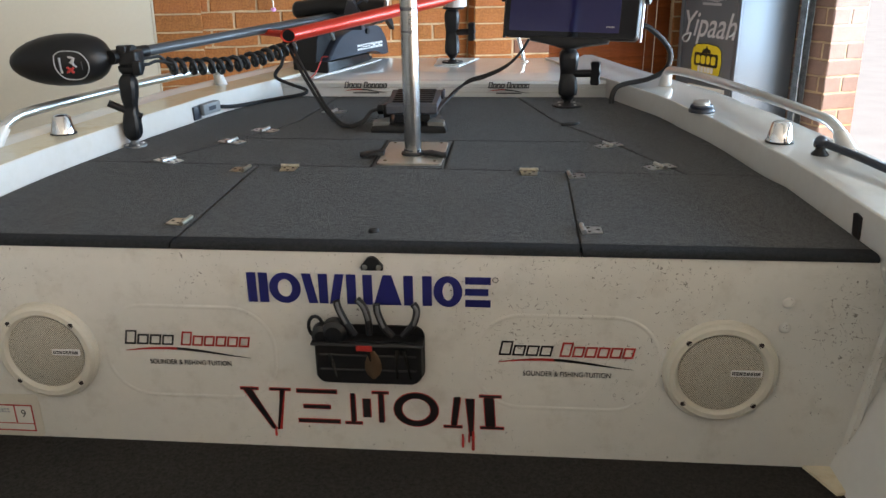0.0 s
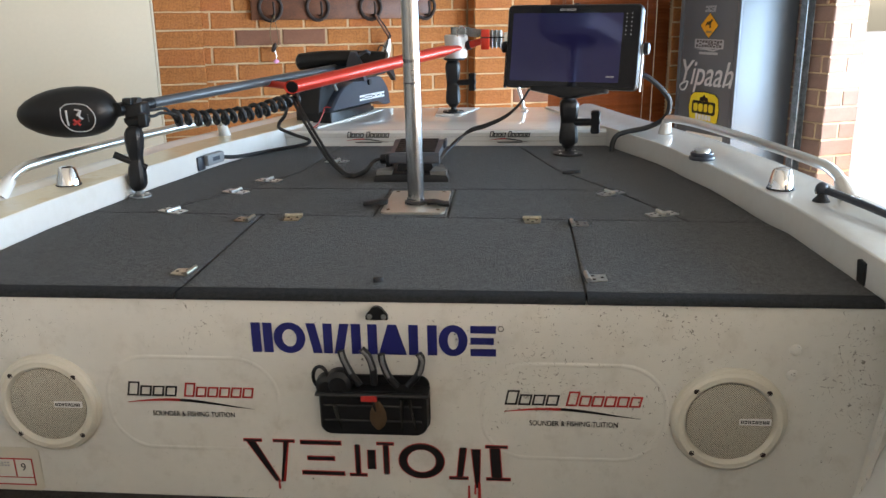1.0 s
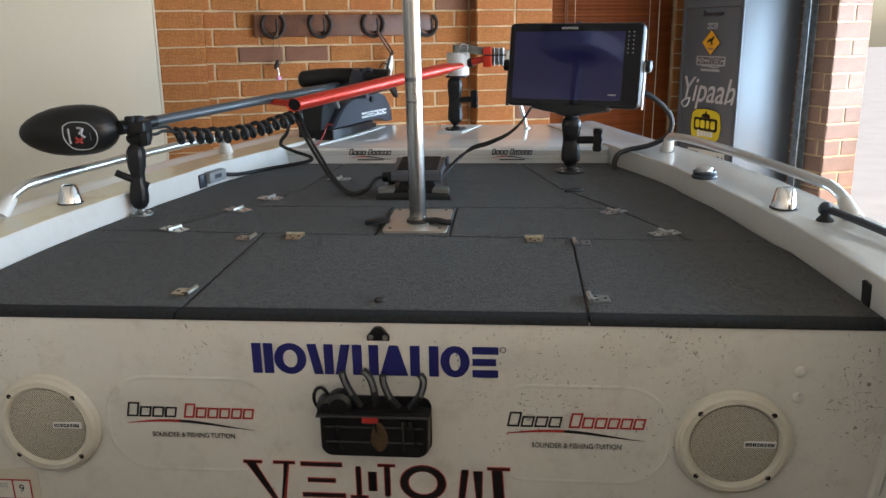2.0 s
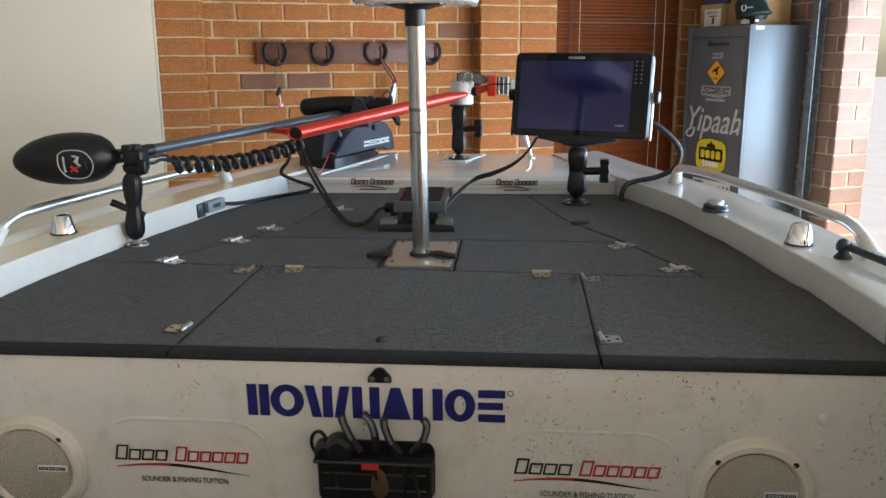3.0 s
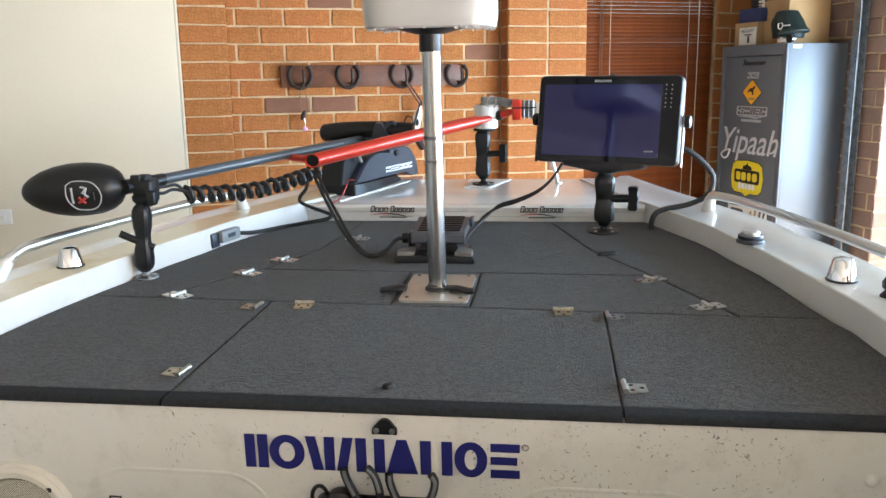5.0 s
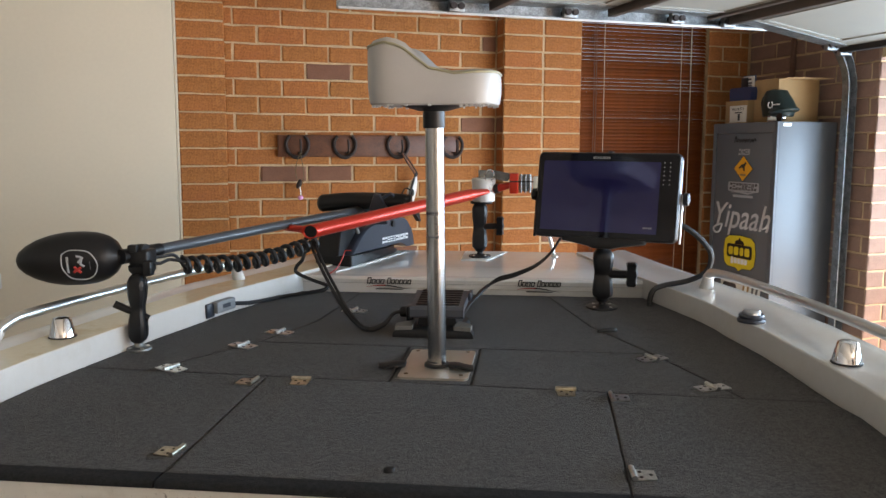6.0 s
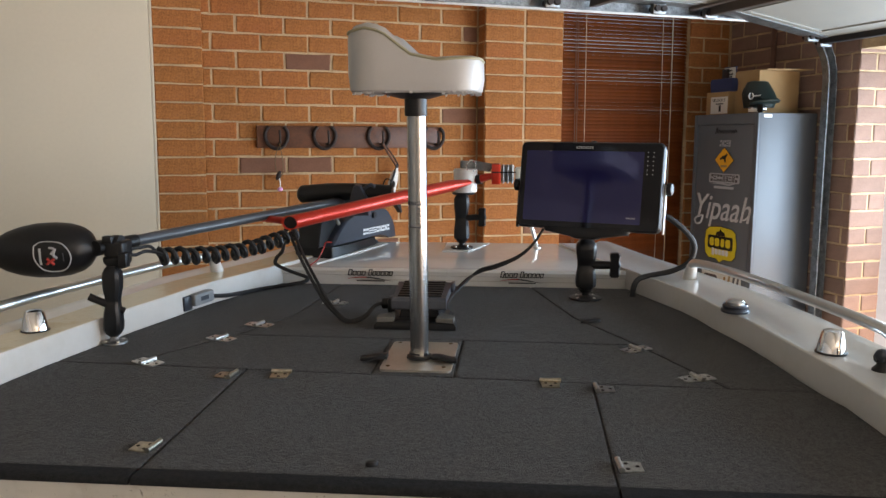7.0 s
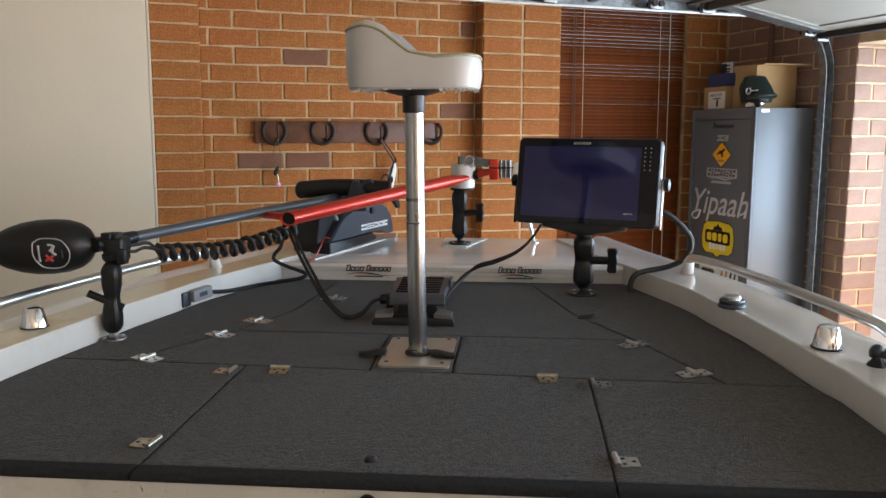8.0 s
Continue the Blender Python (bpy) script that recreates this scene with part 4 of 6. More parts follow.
# grab rails
for s in (-1, 1):
    rail = thing("grab_rail", "bent satin aluminium grab rail on a white gunwale", "grab rail", "rails on the gunwales", boat=True)
    pts = [(0.982, 0.455, GUN + 0.006), (0.978, 0.475, GUN + 0.03), (0.965, 0.515, GUN + 0.055), (0.945, 0.58, GUN + 0.064), (0.875, 0.85, GUN + 0.066), (0.80, 1.12, GUN + 0.064), (0.748, 1.275, GUN + 0.058), (0.735, 1.318, GUN + 0.045), (0.733, 1.335, GUN + 0.004)]
    part("bar", tube(bmesh.new(), [(s * x, y, z) for x, y, z in pts], 0.0125, 14, 8), M_RAIL, rail)
    for (x, y, z), (x2, y2, z2) in (((0.984, 0.448, GUN + 0.004), (0.974, 0.49, GUN + 0.04)), ((0.733, 1.338, GUN - 0.002), (0.735, 1.320, GUN + 0.042))):
        part("rail_foot", rod(bmesh.new(), (s * x, y, z), (s * x2, y2, z2), 0.021, 0.0155), M_WHITE, rail, "white plastic foot")

# chrome caps, vent, rod rest on the gunwales
for x, y in ((-0.889, 0.600), (0.872, 0.572)):
    cap = thing("chrome_cap", "polished chrome domed cap on the gunwale", "cap", "chrome caps", boat=True)
    z = GUN + 0.001
    part("gasket", lathe(bmesh.new(), [(0.0315, 0), (0.032, 0.002), (0.0305, 0.004)], pose(x, y, z)), M_RUBBER, cap)
    part("dome", lathe(bmesh.new(), [(0.0303, 0.003), (0.0288, 0.010), (0.0215, 0.042), (0.018, 0.047), (0.011, 0.049)], pose(x, y, z)), M_CHROME, cap)
vent = thing("deck_filler", "grey ribbed screw cap on the gunwale", "deck filler", boat=True)
part("base", lathe(bmesh.new(), [(0.034, 0), (0.035, 0.004), (0.033, 0.009), (0.030, 0.010), (0.031, 0.016), (0.029, 0.020)], pose(0.765, 0.925, GUN)), M_GREY, vent)
part("knob", lathe(bmesh.new(), [(0.022, 0.019), (0.022, 0.026), (0.018, 0.030)], pose(0.765, 0.925, GUN)), M_RAIL, vent)
rest = thing("folded_arm", "black folding arm on a pivot on the gunwale", "arm", boat=True)
part("foot", lathe(bmesh.new(), [(0.019, 0), (0.018, 0.004), (0.011, 0.012), (0.009, 0.022)], pose(0.925, 0.455, GUN)), M_BLACK, rest)
part("ball", ball(bmesh.new(), (0.922, 0.452, GUN + 0.031), 0.0135), M_GREY, rest)
part("pivot", rod(bmesh.new(), (0.911, 0.455, GUN + 0.026), (0.939, 0.455, GUN + 0.026), 0.009), M_BLACK, rest)
part("bar", tube(bmesh.new(), [(0.93, 0.45, GUN + 0.027), (0.965, 0.33, GUN + 0.025), (1.01, 0.15, GUN + 0.021), (1.05, -0.02, GUN + 0.02)], 0.0085, 10), M_GREY, rest)
# dark notch in the gunwale, put on as a raised black piece
slot_r = part("side_slot", loft(bmesh.new(), [[(0.884 - dx, 0.10 + y, DECK + z) for y, z in ((-0.018, 0.0), (0.012, 0.0), (0.016, 0.022), (0.020, 0.038), (0.008, 0.043), (-0.012, 0.040), (-0.016, 0.02))] for dx in (0.0, 0.006)]), M_RUBBER, boat, "raised black piece standing for a dark notch")
for z in (1.194, 1.145):
    part("plug_button", ball(bmesh.new(), (0.745, -0.001, z), 0.0105, (1, 0.45, 1)), M_PANEL, boat)


# hinges: leaf plates, barrel and screws
def hinge(x, y, turn, both=True, gold=False):
    h = thing("butt_hinge", "brass toned butt hinge on dark carpet" if gold else "stainless butt hinge on dark carpet", "hinge", "hinges of the deck lids", boat=True)
    m = pose(x, y, DECK + 0.0005, 0, 0, turn) @ Matrix.Diagonal((0.84, 0.84, 1, 1))
    mat = M_BRASS if gold else M_HINGE
    for s in ((-1, 1) if both else (-1,)):
        leaf = part("leaf", slab(bmesh.new(), [(s * 0.002, -0.024), (s * 0.043, -0.021), (s * 0.043, 0.021), (s * 0.002, 0.024)][::s], 0, 0.002, m), mat, h, smooth=False)
        for dx, dy in ((0.014, 0.012), (0.014, -0.012), (0.034, 0.0)):
            p = m @ Vector((s * dx, dy, 0.002))
            part("screw", lathe(bmesh.new(), [(0.0036, 0), (0.0032, 0.0008), (0.001, 0.0012)], Matrix.Translation(p), 10), M_IRON, leaf)
    part("barrel", rod(bmesh.new(), m @ Vector((0, -0.026, 0.0045)), m @ Vector((0, 0.026, 0.0045)), 0.0048, seg=12), mat, h)


M_HINGE = surface("hinge_steel", (0.64, 0.63, 0.60), 0.3, 1.0, vary=0.4, scale=90, fine=300, bump=0.05)
M_BRASS = surface("hinge_brass", (0.52, 0.48, 0.39), 0.32, 1.0, vary=0.4, scale=90, fine=300, bump=0.05)
for x, y, turn, both, gold in ((-0.384, 0.112, -6, False, True), (-0.386, 0.500, -6, False, True), (-0.286, 0.528, 92, False, True), (0.292, 0.516, 92, False, True), (0.388, 0.104, 183, False, False), (0.384, 0.478, 183, False, False),
                        (-0.612, 0.578, -26, True, False), (-0.517, 0.785, -24, True, False), (-0.465, 0.925, -16, True, False), (-0.32, 1.195, -10, True, False), (0.503, 0.775, 34, True, False), (0.602, 0.566, 24, True, False)):
    hinge(x, y, turn, both, gold)
for name, x, y, w, d, label in (("lid_stop", -0.005, 0.077, 0.010, 0.007, "small black rubber lid stop on carpet"), ("lid_pull", 0.417, 1.030, 0.030, 0.011, "black finger pull set in the carpet")):
    o = thing(name, label, "lid stop" if w < 0.02 else "lid pull", boat=True)
    part("body", lathe(bmesh.new(), [(1.0, 0), (1.05, 0.002), (0.9, 0.007), (0.5, 0.009)], pose(x, y, DECK) @ pose(0, 0, 0, 0, 0, 25) @ Matrix.Diagonal((w, d, 1, 1)), 20), M_RUBBER, o)

# seat
seat = thing("boat_seat", "white vinyl butt seat on a brushed steel pole", "seat", boat=True)
SX, SY = 0.0, 0.655
plate = part("base_plate", slab(bmesh.new(), round_rect(0.158, 0.226, 0.012), 0, 0.005, pose(0.001, 0.671, DECK)), M_ALLOY, seat, "worn aluminium base plate")
for x in (-0.062, 0.062):
    for y in (0.585, 0.772):
        part("bolt", lathe(bmesh.new(), [(0.005, 0), (0.0045, 0.0015), (0.002, 0.002)], pose(x, y, DECK + 0.005), 12), M_BRONZE, plate)
part("boot", lathe(bmesh.new(), [(0.030, 0.004), (0.029, 0.010), (0.0225, 0.012)], pose(SX, SY, DECK)), M_RUBBER, seat)
pole = part("pole", rod(bmesh.new(), (SX, SY, DECK + 0.006), (SX - 0.003, SY, 1.848), 0.0212, seg=40), M_STEEL, seat, "brushed steel pole")
for z, hgt in ((1.592, 0.002), (1.30, 0.003)):
    part("mark_ring", lathe(bmesh.new(), [(0.0212, z), (0.02145, z + 0.0003), (0.02145, z + hgt), (0.0212, z + hgt + 0.0003)], pose(SX - 0.002, SY, 0)), M_GREY, pole)
for k in range(9):
    a = radians(-150 + k * 14)
    p = Vector((SX - 0.002 + 0.0212 * math.cos(a), SY + 0.0212 * math.sin(a), 1.646))
    part("stencil_mark", block(p - Vector((0.0015, 0.0008, 0.004 + 0.001 * (k % 2))), p + Vector((0.0015, 0.0008, 0.004))), M_GREY, pole, smooth=False)
for k in range(9):
    a = radians(-74 + 8 * (k % 2))
    p = Vector((SX - 0.002 + 0.0212 * math.cos(a), SY + 0.0212 * math.sin(a), 1.634 - 0.0055 * k))
    part("stencil_mark", block(p - Vector((0.003 + 0.001 * (k % 3), 0.0008, 0.0010)), p + Vector((0.003, 0.0008, 0.0010))), M_GREY, pole, smooth=False)
part("collar", lathe(bmesh.new(), [(0.0235, 1.835), (0.0245, 1.838), (0.0245, 1.872), (0.032, 1.882), (0.05, 1.888)], pose(SX - 0.004, SY, 0)), M_BLACK, seat)
part("mount", loft(bmesh.new(), [[(SX - 0.004 + w * x, SY + d * y, z) for x, y in round_rect(2, 2, 0.6)] for w, d, z in ((0.03, 0.03, 1.872), (0.075, 0.07, 1.885), (0.085, 0.08, 1.891))]), M_BLACK, seat)
for x, s in ((-0.072, -1), (0.03, 1)):
    lever = [(x, 0.642, DECK + 0.010), (x + s * 0.02, 0.632, DECK + 0.013), (x + s * 0.045, 0.628, DECK + 0.009), (x + s * 0.058, 0.628, DECK + 0.009)]
    bm = bmesh.new()
    loft(bm, [[(px, py + a, pz + b) for a, b in ((-0.013, -0.004), (0.013, -0.004), (0.014, 0.003), (0.008, 0.006), (-0.008, 0.006), (-0.014, 0.003))] for px, py, pz in smooth_path(lever, 4)])
    part("lever", bm, M_RUBBER, seat)


def seat_top(x):
    """Height of the seat's edge along its length."""
    pts = [(-0.16, 1.994), (-0.130, 2.006), (-0.095, 2.012), (-0.062, 2.005), (-0.030, 1.984), (-0.004, 1.961), (0.02, 1.950), (0.05, 1.948), (0.10, 1.951), (0.16, 1.952)]
    for (a, p), (b, q) in zip(pts, pts[1:]):
        if x <= b:
            t = (x - a) / (b - a)
            return p + (q - p) * t
    return pts[-1][1]


bm = bmesh.new()
N = 64
plan = []
for k in range(N):
    a = k * math.tau / N
    c, s_ = math.cos(a), math.sin(a)
    e = 0.42
    plan.append((math.copysign(abs(c) ** e, c) * 0.140, math.copysign(abs(s_) ** e, s_) * 0.135))
rings = []
for f, kind in ((0.90, "low"), (0.955, "a"), (0.975, "b"), (1.0, "mid"), (0.998, "high"), (0.985, "edge"), (0.93, "top"), (0.75, "in"), (0.45, "in2"), (0.12, "in3")):
    ring = []
    for x, y in plan:
        px, py = x * f, y * f
        t = seat_top(x)
        centre = 1.953
        z = {"low": 1.884, "a": 1.885, "b": 1.888, "mid": 1.91 + 0.2 * (t - 1.95), "high": t - 0.012, "edge": t - 0.002, "top": t + 0.004, "in": t * 0.72 + centre * 0.28 + 0.003, "in2": t * 0.35 + centre * 0.65, "in3": centre}[kind]
        if kind in ("top", "in", "in2"):
            z = z + 0.006 * (x < -0.05)
        ring.append((SX + 0.003 + px, SY + py, z))
    rings.append(ring)
loft(bm, rings)
cushion = part("cushion", bm, M_VINYL, seat, "white padded vinyl cushion")
rim = [(SX + 0.003 + x * 0.992, SY + y * 0.992, seat_top(x) - 0.001) for x, y in plan]
part("piping", tube(bmesh.new(), rim + rim[:1], 0.0028, 8, smooth=False), M_PIPING, cushion, "olive green piping")
staples = bmesh.new()
rnd = random.Random(5)
for k in range(46):
    x, y = plan[(k * 64) // 46]
    p = Vector((SX + 0.003 + x * 0.93, SY + y * 0.93, 1.8835))
    box(staples, p - Vector((0.003, 0.003, rnd.uniform(0.001, 0.005))), p + Vector((rnd.uniform(0.001, 0.004), 0.002, 0.001)))
tagged(part("torn_hem", staples, M_VINYL, cushion, "ragged stapled hem", smooth=False), kind="stuff")


# ball mounts
def ball_mount(name, x, y, z, top, turn, r=0.034, label="", chrome=False, handle="t", w=0.021, lean=0.0, k=1.0):
    """A round foot, a ball, a double-socket arm with a clamp knob, and a ball on top at height top."""
    t = thing(name, label, "ball mount", "ball mounts", boat=True)
    foot = part("foot", lathe(bmesh.new(), [(r, 0), (r + 0.001, 0.002), (r, 0.0055), (r * 0.5, 0.008), (0.011, 0.012), (0.009, 0.022)], pose(x, y, z)), M_GALV if chrome else M_BLACK, t, "dull metal foot" if chrome else "")
    for n in range(4):
        a = radians(45 + 90 * n)
        part("screw", lathe(bmesh.new(), [(0.005, 0.005), (0.0045, 0.008), (0.002, 0.009)], pose(x + r * 0.72 * math.cos(a), y + r * 0.72 * math.sin(a), z), 10), M_HINGE, foot)
    lo, hi = z + 0.020 + 0.012 * k, top - 0.010 * k
    mid = (lo + hi) / 2
    part("lower_ball", ball(bmesh.new(), (x, y, lo), 0.0155 * k), M_RUBBER, t)
    part("upper_ball", ball(bmesh.new(), (x + lean, y, hi), 0.0155 * k), M_RUBBER, t)
    H_ = hi - lo
    waist = 0.88 if k > 1 else 0.80
    for s in (-1, 1):
        secs = []
        for f, ww, dd in ((-0.10, 0.010, 0.008), (-0.06, 0.016, 0.014), (0.02, w, 0.0185), (0.14, w * 1.04, 0.019), (0.30, w * 0.97, 0.0175), (0.42, w * waist, 0.016), (0.46, w * waist, 0.013), (0.5, w * waist, 0.0125), (0.54, w * waist, 0.013), (0.58, w * waist, 0.016), (0.70, w * 0.97, 0.0175), (0.86, w * 1.04, 0.019), (0.98, w, 0.0185), (1.06, w * 0.75, 0.014), (1.10, w * 0.5, 0.008)):
            zz, dd = lo + H_ * f, dd * k
            secs.append([(x + lean * f + px, y + s * (0.0012 + py), zz) for px, py in ((-ww, 0.0), (-ww, dd * 0.55), (-ww * 0.7, dd * 0.9), (0, dd), (ww * 0.7, dd * 0.9), (ww, dd * 0.55), (ww, 0.0))])
        part("arm_half", loft(bmesh.new(), secs), M_BLACK, t)
    d = Vector((math.cos(radians(turn)), -0.35, math.sin(radians(turn)))).normalized()
    c = Vector((x + lean / 2, y, mid))
    if handle == "t":
        stem = part("clamp_stem", rod(bmesh.new(), c, c + d * 0.058 * k, 0.0085 * k), M_BLACK, t)
        up = Vector((0, 0, 1)) if abs(d.z) < 0.6 else Vector((1, 0, 0))
        e = c + d * 0.06 * k
        kb = bmesh.new()
        loft(kb, [[e + up * zz * k + d * a * q * k + Vector((0, -1, 0)) * b * q * k for a, b in ((-0.010, -0.008), (-0.010, 0.008), (0.008, 0.012), (0.012, 0.0), (0.008, -0.012))] for zz, q in ((-0.025, 0.75), (-0.021, 1.05), (-0.010, 0.9), (0.0, 1.15), (0.010, 0.9), (0.021, 1.05), (0.025, 0.75))])
        part("clamp_knob", kb, M_BLACK, stem)
    else:
        c = c - Vector((0, 0, 0.014))
        part("clamp_lever", tube(bmesh.new(), [c - d * 0.028, c, c + d * 0.05, c + d * 0.062], 0.0095, 12), M_BLACK, t)
    return t


# trolling motor
mount_l = ball_mount("ball_mount", -0.766, 0.727, DECK, 1.474, 150, 0.030, "black ball mount holding up a motor shaft", True, "lever", 0.021, 0.006)
motor = thing("trolling_motor", "black electric trolling motor folded across the bow", "trolling motor", boat=True)
unit = bmesh.new()
axis0, axis1 = Vector((-1.066, 0.712, 1.510)), Vector((-0.785, 0.735, 1.521))
UNIT = ((0.0, 0.004), (0.012, 0.012), (0.04, 0.024), (0.10, 0.037), (0.20, 0.051), (0.32, 0.061), (0.46, 0.067), (0.60, 0.0675), (0.72, 0.064), (0.82, 0.055), (0.88, 0.043), (0.915, 0.029), (0.94, 0.020), (1.0, 0.0175))
secs = []
for f, r in UNIT:
    c = axis0.lerp(axis1, f)
    secs.append([(c.x, c.y + 0.9 * r * math.cos(a), c.z + r * math.sin(a)) for a in [k * math.tau / 28 for k in range(28)]])
lower = part("lower_unit", loft(unit, secs), M_BLACK, motor, "black torpedo shaped motor housing")


def on_unit(px, pz, lift=0.0012):
    """A point on the housing's side facing the cockpit."""
    x, z = -0.882 + px * 1.0, 1.509 + pz * 0.98
    f = (x - axis0.x) / (axis1.x - axis0.x)
    r = next(p + (q - p) * (f - a) / (b - a) for (a, p), (b, q) in zip(UNIT, UNIT[1:]) if f <= b)
    yy = axis0.y + (axis1.y - axis0.y) * f - 0.9 * math.sqrt(max(r * r - (z - 1.5155) ** 2, 1e-5)) - lift
    return (x, yy, z)


shield = [(-0.036, 0.026), (-0.018, 0.036), (0.02, 0.034), (0.038, 0.020), (0.046, -0.002), (0.036, -0.026), (0.016, -0.038), (-0.016, -0.036), (-0.030, -0.020), (-0.036, 0.0)]
part("shield_outline", tube(bmesh.new(), [on_unit(a, b) for a, b in shield + shield[:1]], 0.0016, 6, 4), M_DECAL_GREY, lower)
for pts, mat, r in (([(-0.022, -0.02), (-0.022, 0.02)], M_DECAL_GREY, 0.003), ([(0.0, 0.022), (0.012, 0.018), (0.004, 0.006)], M_DECAL_GREY, 0.0028), ([(0.014, 0.02), (0.010, 0.004), (0.018, -0.004)], M_DECAL_GREY, 0.0028), ([(-0.006, -0.004), (0.008, -0.02)], M_DECAL_RED, 0.0034), ([(0.010, -0.006), (-0.008, -0.018)], M_DECAL_RED, 0.0034), ([(0.03, 0.008), (0.03, -0.012)], M_SHAFT, 0.0012)):
    part("emblem_bar", tube(bmesh.new(), [on_unit(a, b) for a, b in pts], r, 6, 4), mat, lower, smooth=False)
S0, S1 = Vector((-0.785, 0.735, 1.523)), Vector((-0.405, 1.70, 1.538))
part("shaft", rod(bmesh.new(), S0, S1, 0.0142, seg=24), M_SHAFT, motor, "grey composite shaft")
part("shaft_clamp", rod(bmesh.new(), S0.lerp(S1, -0.02), S0.lerp(S1, 0.10), 0.0185, 0.0165), M_BLACK, motor)
cradle = part("cradle", block((-0.778, 0.722, 1.500), (-0.728, 0.775, 1.538), 0.006, 3), M_BLACK, motor, "black plastic cradle")
part("cradle_bowl", loft(bmesh.new(), [[(-0.754 + a * k, 0.745 + b * k, z) for a, b in round_rect(0.064, 0.056, 0.022, 4)] for z, k in ((1.468, 0.35), (1.474, 0.72), (1.486, 0.98), (1.497, 1.0), (1.502, 0.8))]), M_BLACK, cradle)
part("cradle_strap", loft(bmesh.new(), [[(-0.753 + x, 0.748 + 0.026 * math.cos(a), 1.524 + 0.027 * math.sin(a)) for a in [k * math.tau / 16 for k in range(16)]] for x in (-0.010, 0.010)]), M_RUBBER, cradle)
part("strap_buckle", block((-0.776, 0.716, 1.533), (-0.752, 0.735, 1.552), 0.003), M_BLACK, cradle)
part("cradle_ear", block((-0.738, 0.712, 1.476), (-0.716, 0.735, 1.512), 0.004), M_BLACK, cradle)
# coiled cable round the shaft's lower side
coil = []
CA, CB = Vector((-0.705, 0.865, 1.480)), Vector((-0.455, 1.30, 1.478))
cd = (CB - CA).normalized()
cs = cd.cross(Vector((0, 0, 1))).normalized()
turns = 15
for k in range(turns * 10 + 1):
    a = k * math.tau / 10
    rr = 0.0185 * (1 + 0.12 * math.sin(k * 0.37))
    sag = -0.026 * math.sin(math.pi * k / (turns * 10))
    coil.append(CA.lerp(CB, k / (turns * 10)) + rr * (math.cos(a) * Vector((0, 0, 1)) + math.sin(a) * cs) + Vector((0, 0, sag + 0.006 * (k / (turns * 10)))))
part("coiled_cable", tube(bmesh.new(), coil, 0.0074, 8, smooth=False), M_RUBBER, motor, "coiled black cable")
part("cable", tube(bmesh.new(), [(-0.745, 0.755, 1.505), (-0.735, 0.80, 1.493), (-0.722, 0.835, 1.497), coil[2]], 0.0045, 8), M_RUBBER, motor)
part("cable", tube(bmesh.new(), [(-0.74, 0.76, 1.512), (-0.728, 0.81, 1.510), (-0.712, 0.845, 1.505), coil[5]], 0.0045, 8), M_RUBBER, motor)
# mount body on the bow


def side_slab(outline, y0, y1, skew=0.0):
    """An outline in x and z, from y0 to y1, the far side drawn in a little."""
    cx = sum(p[0] for p in outline) / len(outline)
    cz = sum(p[1] for p in outline) / len(outline)
    return loft(bmesh.new(), [[(cx + (x - cx) * k + skew * (y - y0), y, cz + (z - cz) * k if z > 1.34 else z) for x, z in outline] for y, k in ((y0, 0.93), (y0 + 0.006, 0.985), (y0 + 0.014, 1.0), (y1 - 0.014, 1.0), (y1 - 0.006, 0.985), (y1, 0.93))])


KEEL = Matrix(((0.28, 0.96, 0, -0.43), (0.96, -0.28, 0, 1.62), (0, 0, 1, 0), (0, 0, 0, 1)))


def keel_slab(outline, t0, t1, soft=0.008):
    """An outline of places along the mount and heights, from t0 to t1 across it, with soft edges."""
    cx = sum(p[0] for p in outline) / len(outline)
    cz = sum(p[1] for p in outline) / len(outline)
    return loft(bmesh.new(), [[KEEL @ Vector((cx + (x - cx) * k, t, cz + (z - cz) * k if z > 1.346 else z)) for x, z in outline] for t, k in ((t0, 0.95), (t0 + soft * 0.4, 0.985), (t0 + soft, 1.0), (t1 - soft, 1.0), (t1 - soft * 0.4, 0.985), (t1, 0.95))])


part("mount_tray", keel_slab([(0.0, 1.3426), (0.345, 1.3426), (0.345, 1.372), (0.10, 1.378), (0.0, 1.382)], -0.148, 0.004), M_BLACK, motor)
nose = part("mount_cover", keel_slab([(0.006, 1.3825), (0.030, 1.402), (0.061, 1.427), (0.088, 1.446), (0.118, 1.461), (0.160, 1.471), (0.202, 1.476), (0.26, 1.478), (0.32, 1.478), (0.413, 1.476), (0.450, 1.468), (0.475, 1.455), (0.512, 1.419), (0.528, 1.39), (0.534, 1.363), (0.538, 1.347), (0.497, 1.347), (0.470, 1.350), (0.440, 1.362), (0.405, 1.372), (0.342, 1.374), (0.10, 1.380)], -0.122, 0.0, 0.012), M_GREY, motor, "dark grey moulded cover")
part("gear_housing", keel_slab([(-0.035, 1.381), (0.075, 1.381), (0.115, 1.463), (0.165, 1.500), (0.19, 1.545), (0.10, 1.545), (0.03, 1.515), (-0.015, 1.46)], -0.118, -0.030), M_BLACK, motor)
part("cover_brace", tube(bmesh.new(), [KEEL @ Vector(p) for p in ((0.02, -0.026, 1.505), (0.045, -0.010, 1.49), (0.07, -0.006, 1.455))], 0.007, 8), M_WING, motor, "grey brace")
part("bottom_lip", keel_slab([(0.345, 1.3426), (0.372, 1.3426), (0.372, 1.356), (0.345, 1.362)], -0.11, -0.002, 0.004), M_BLACK, motor)
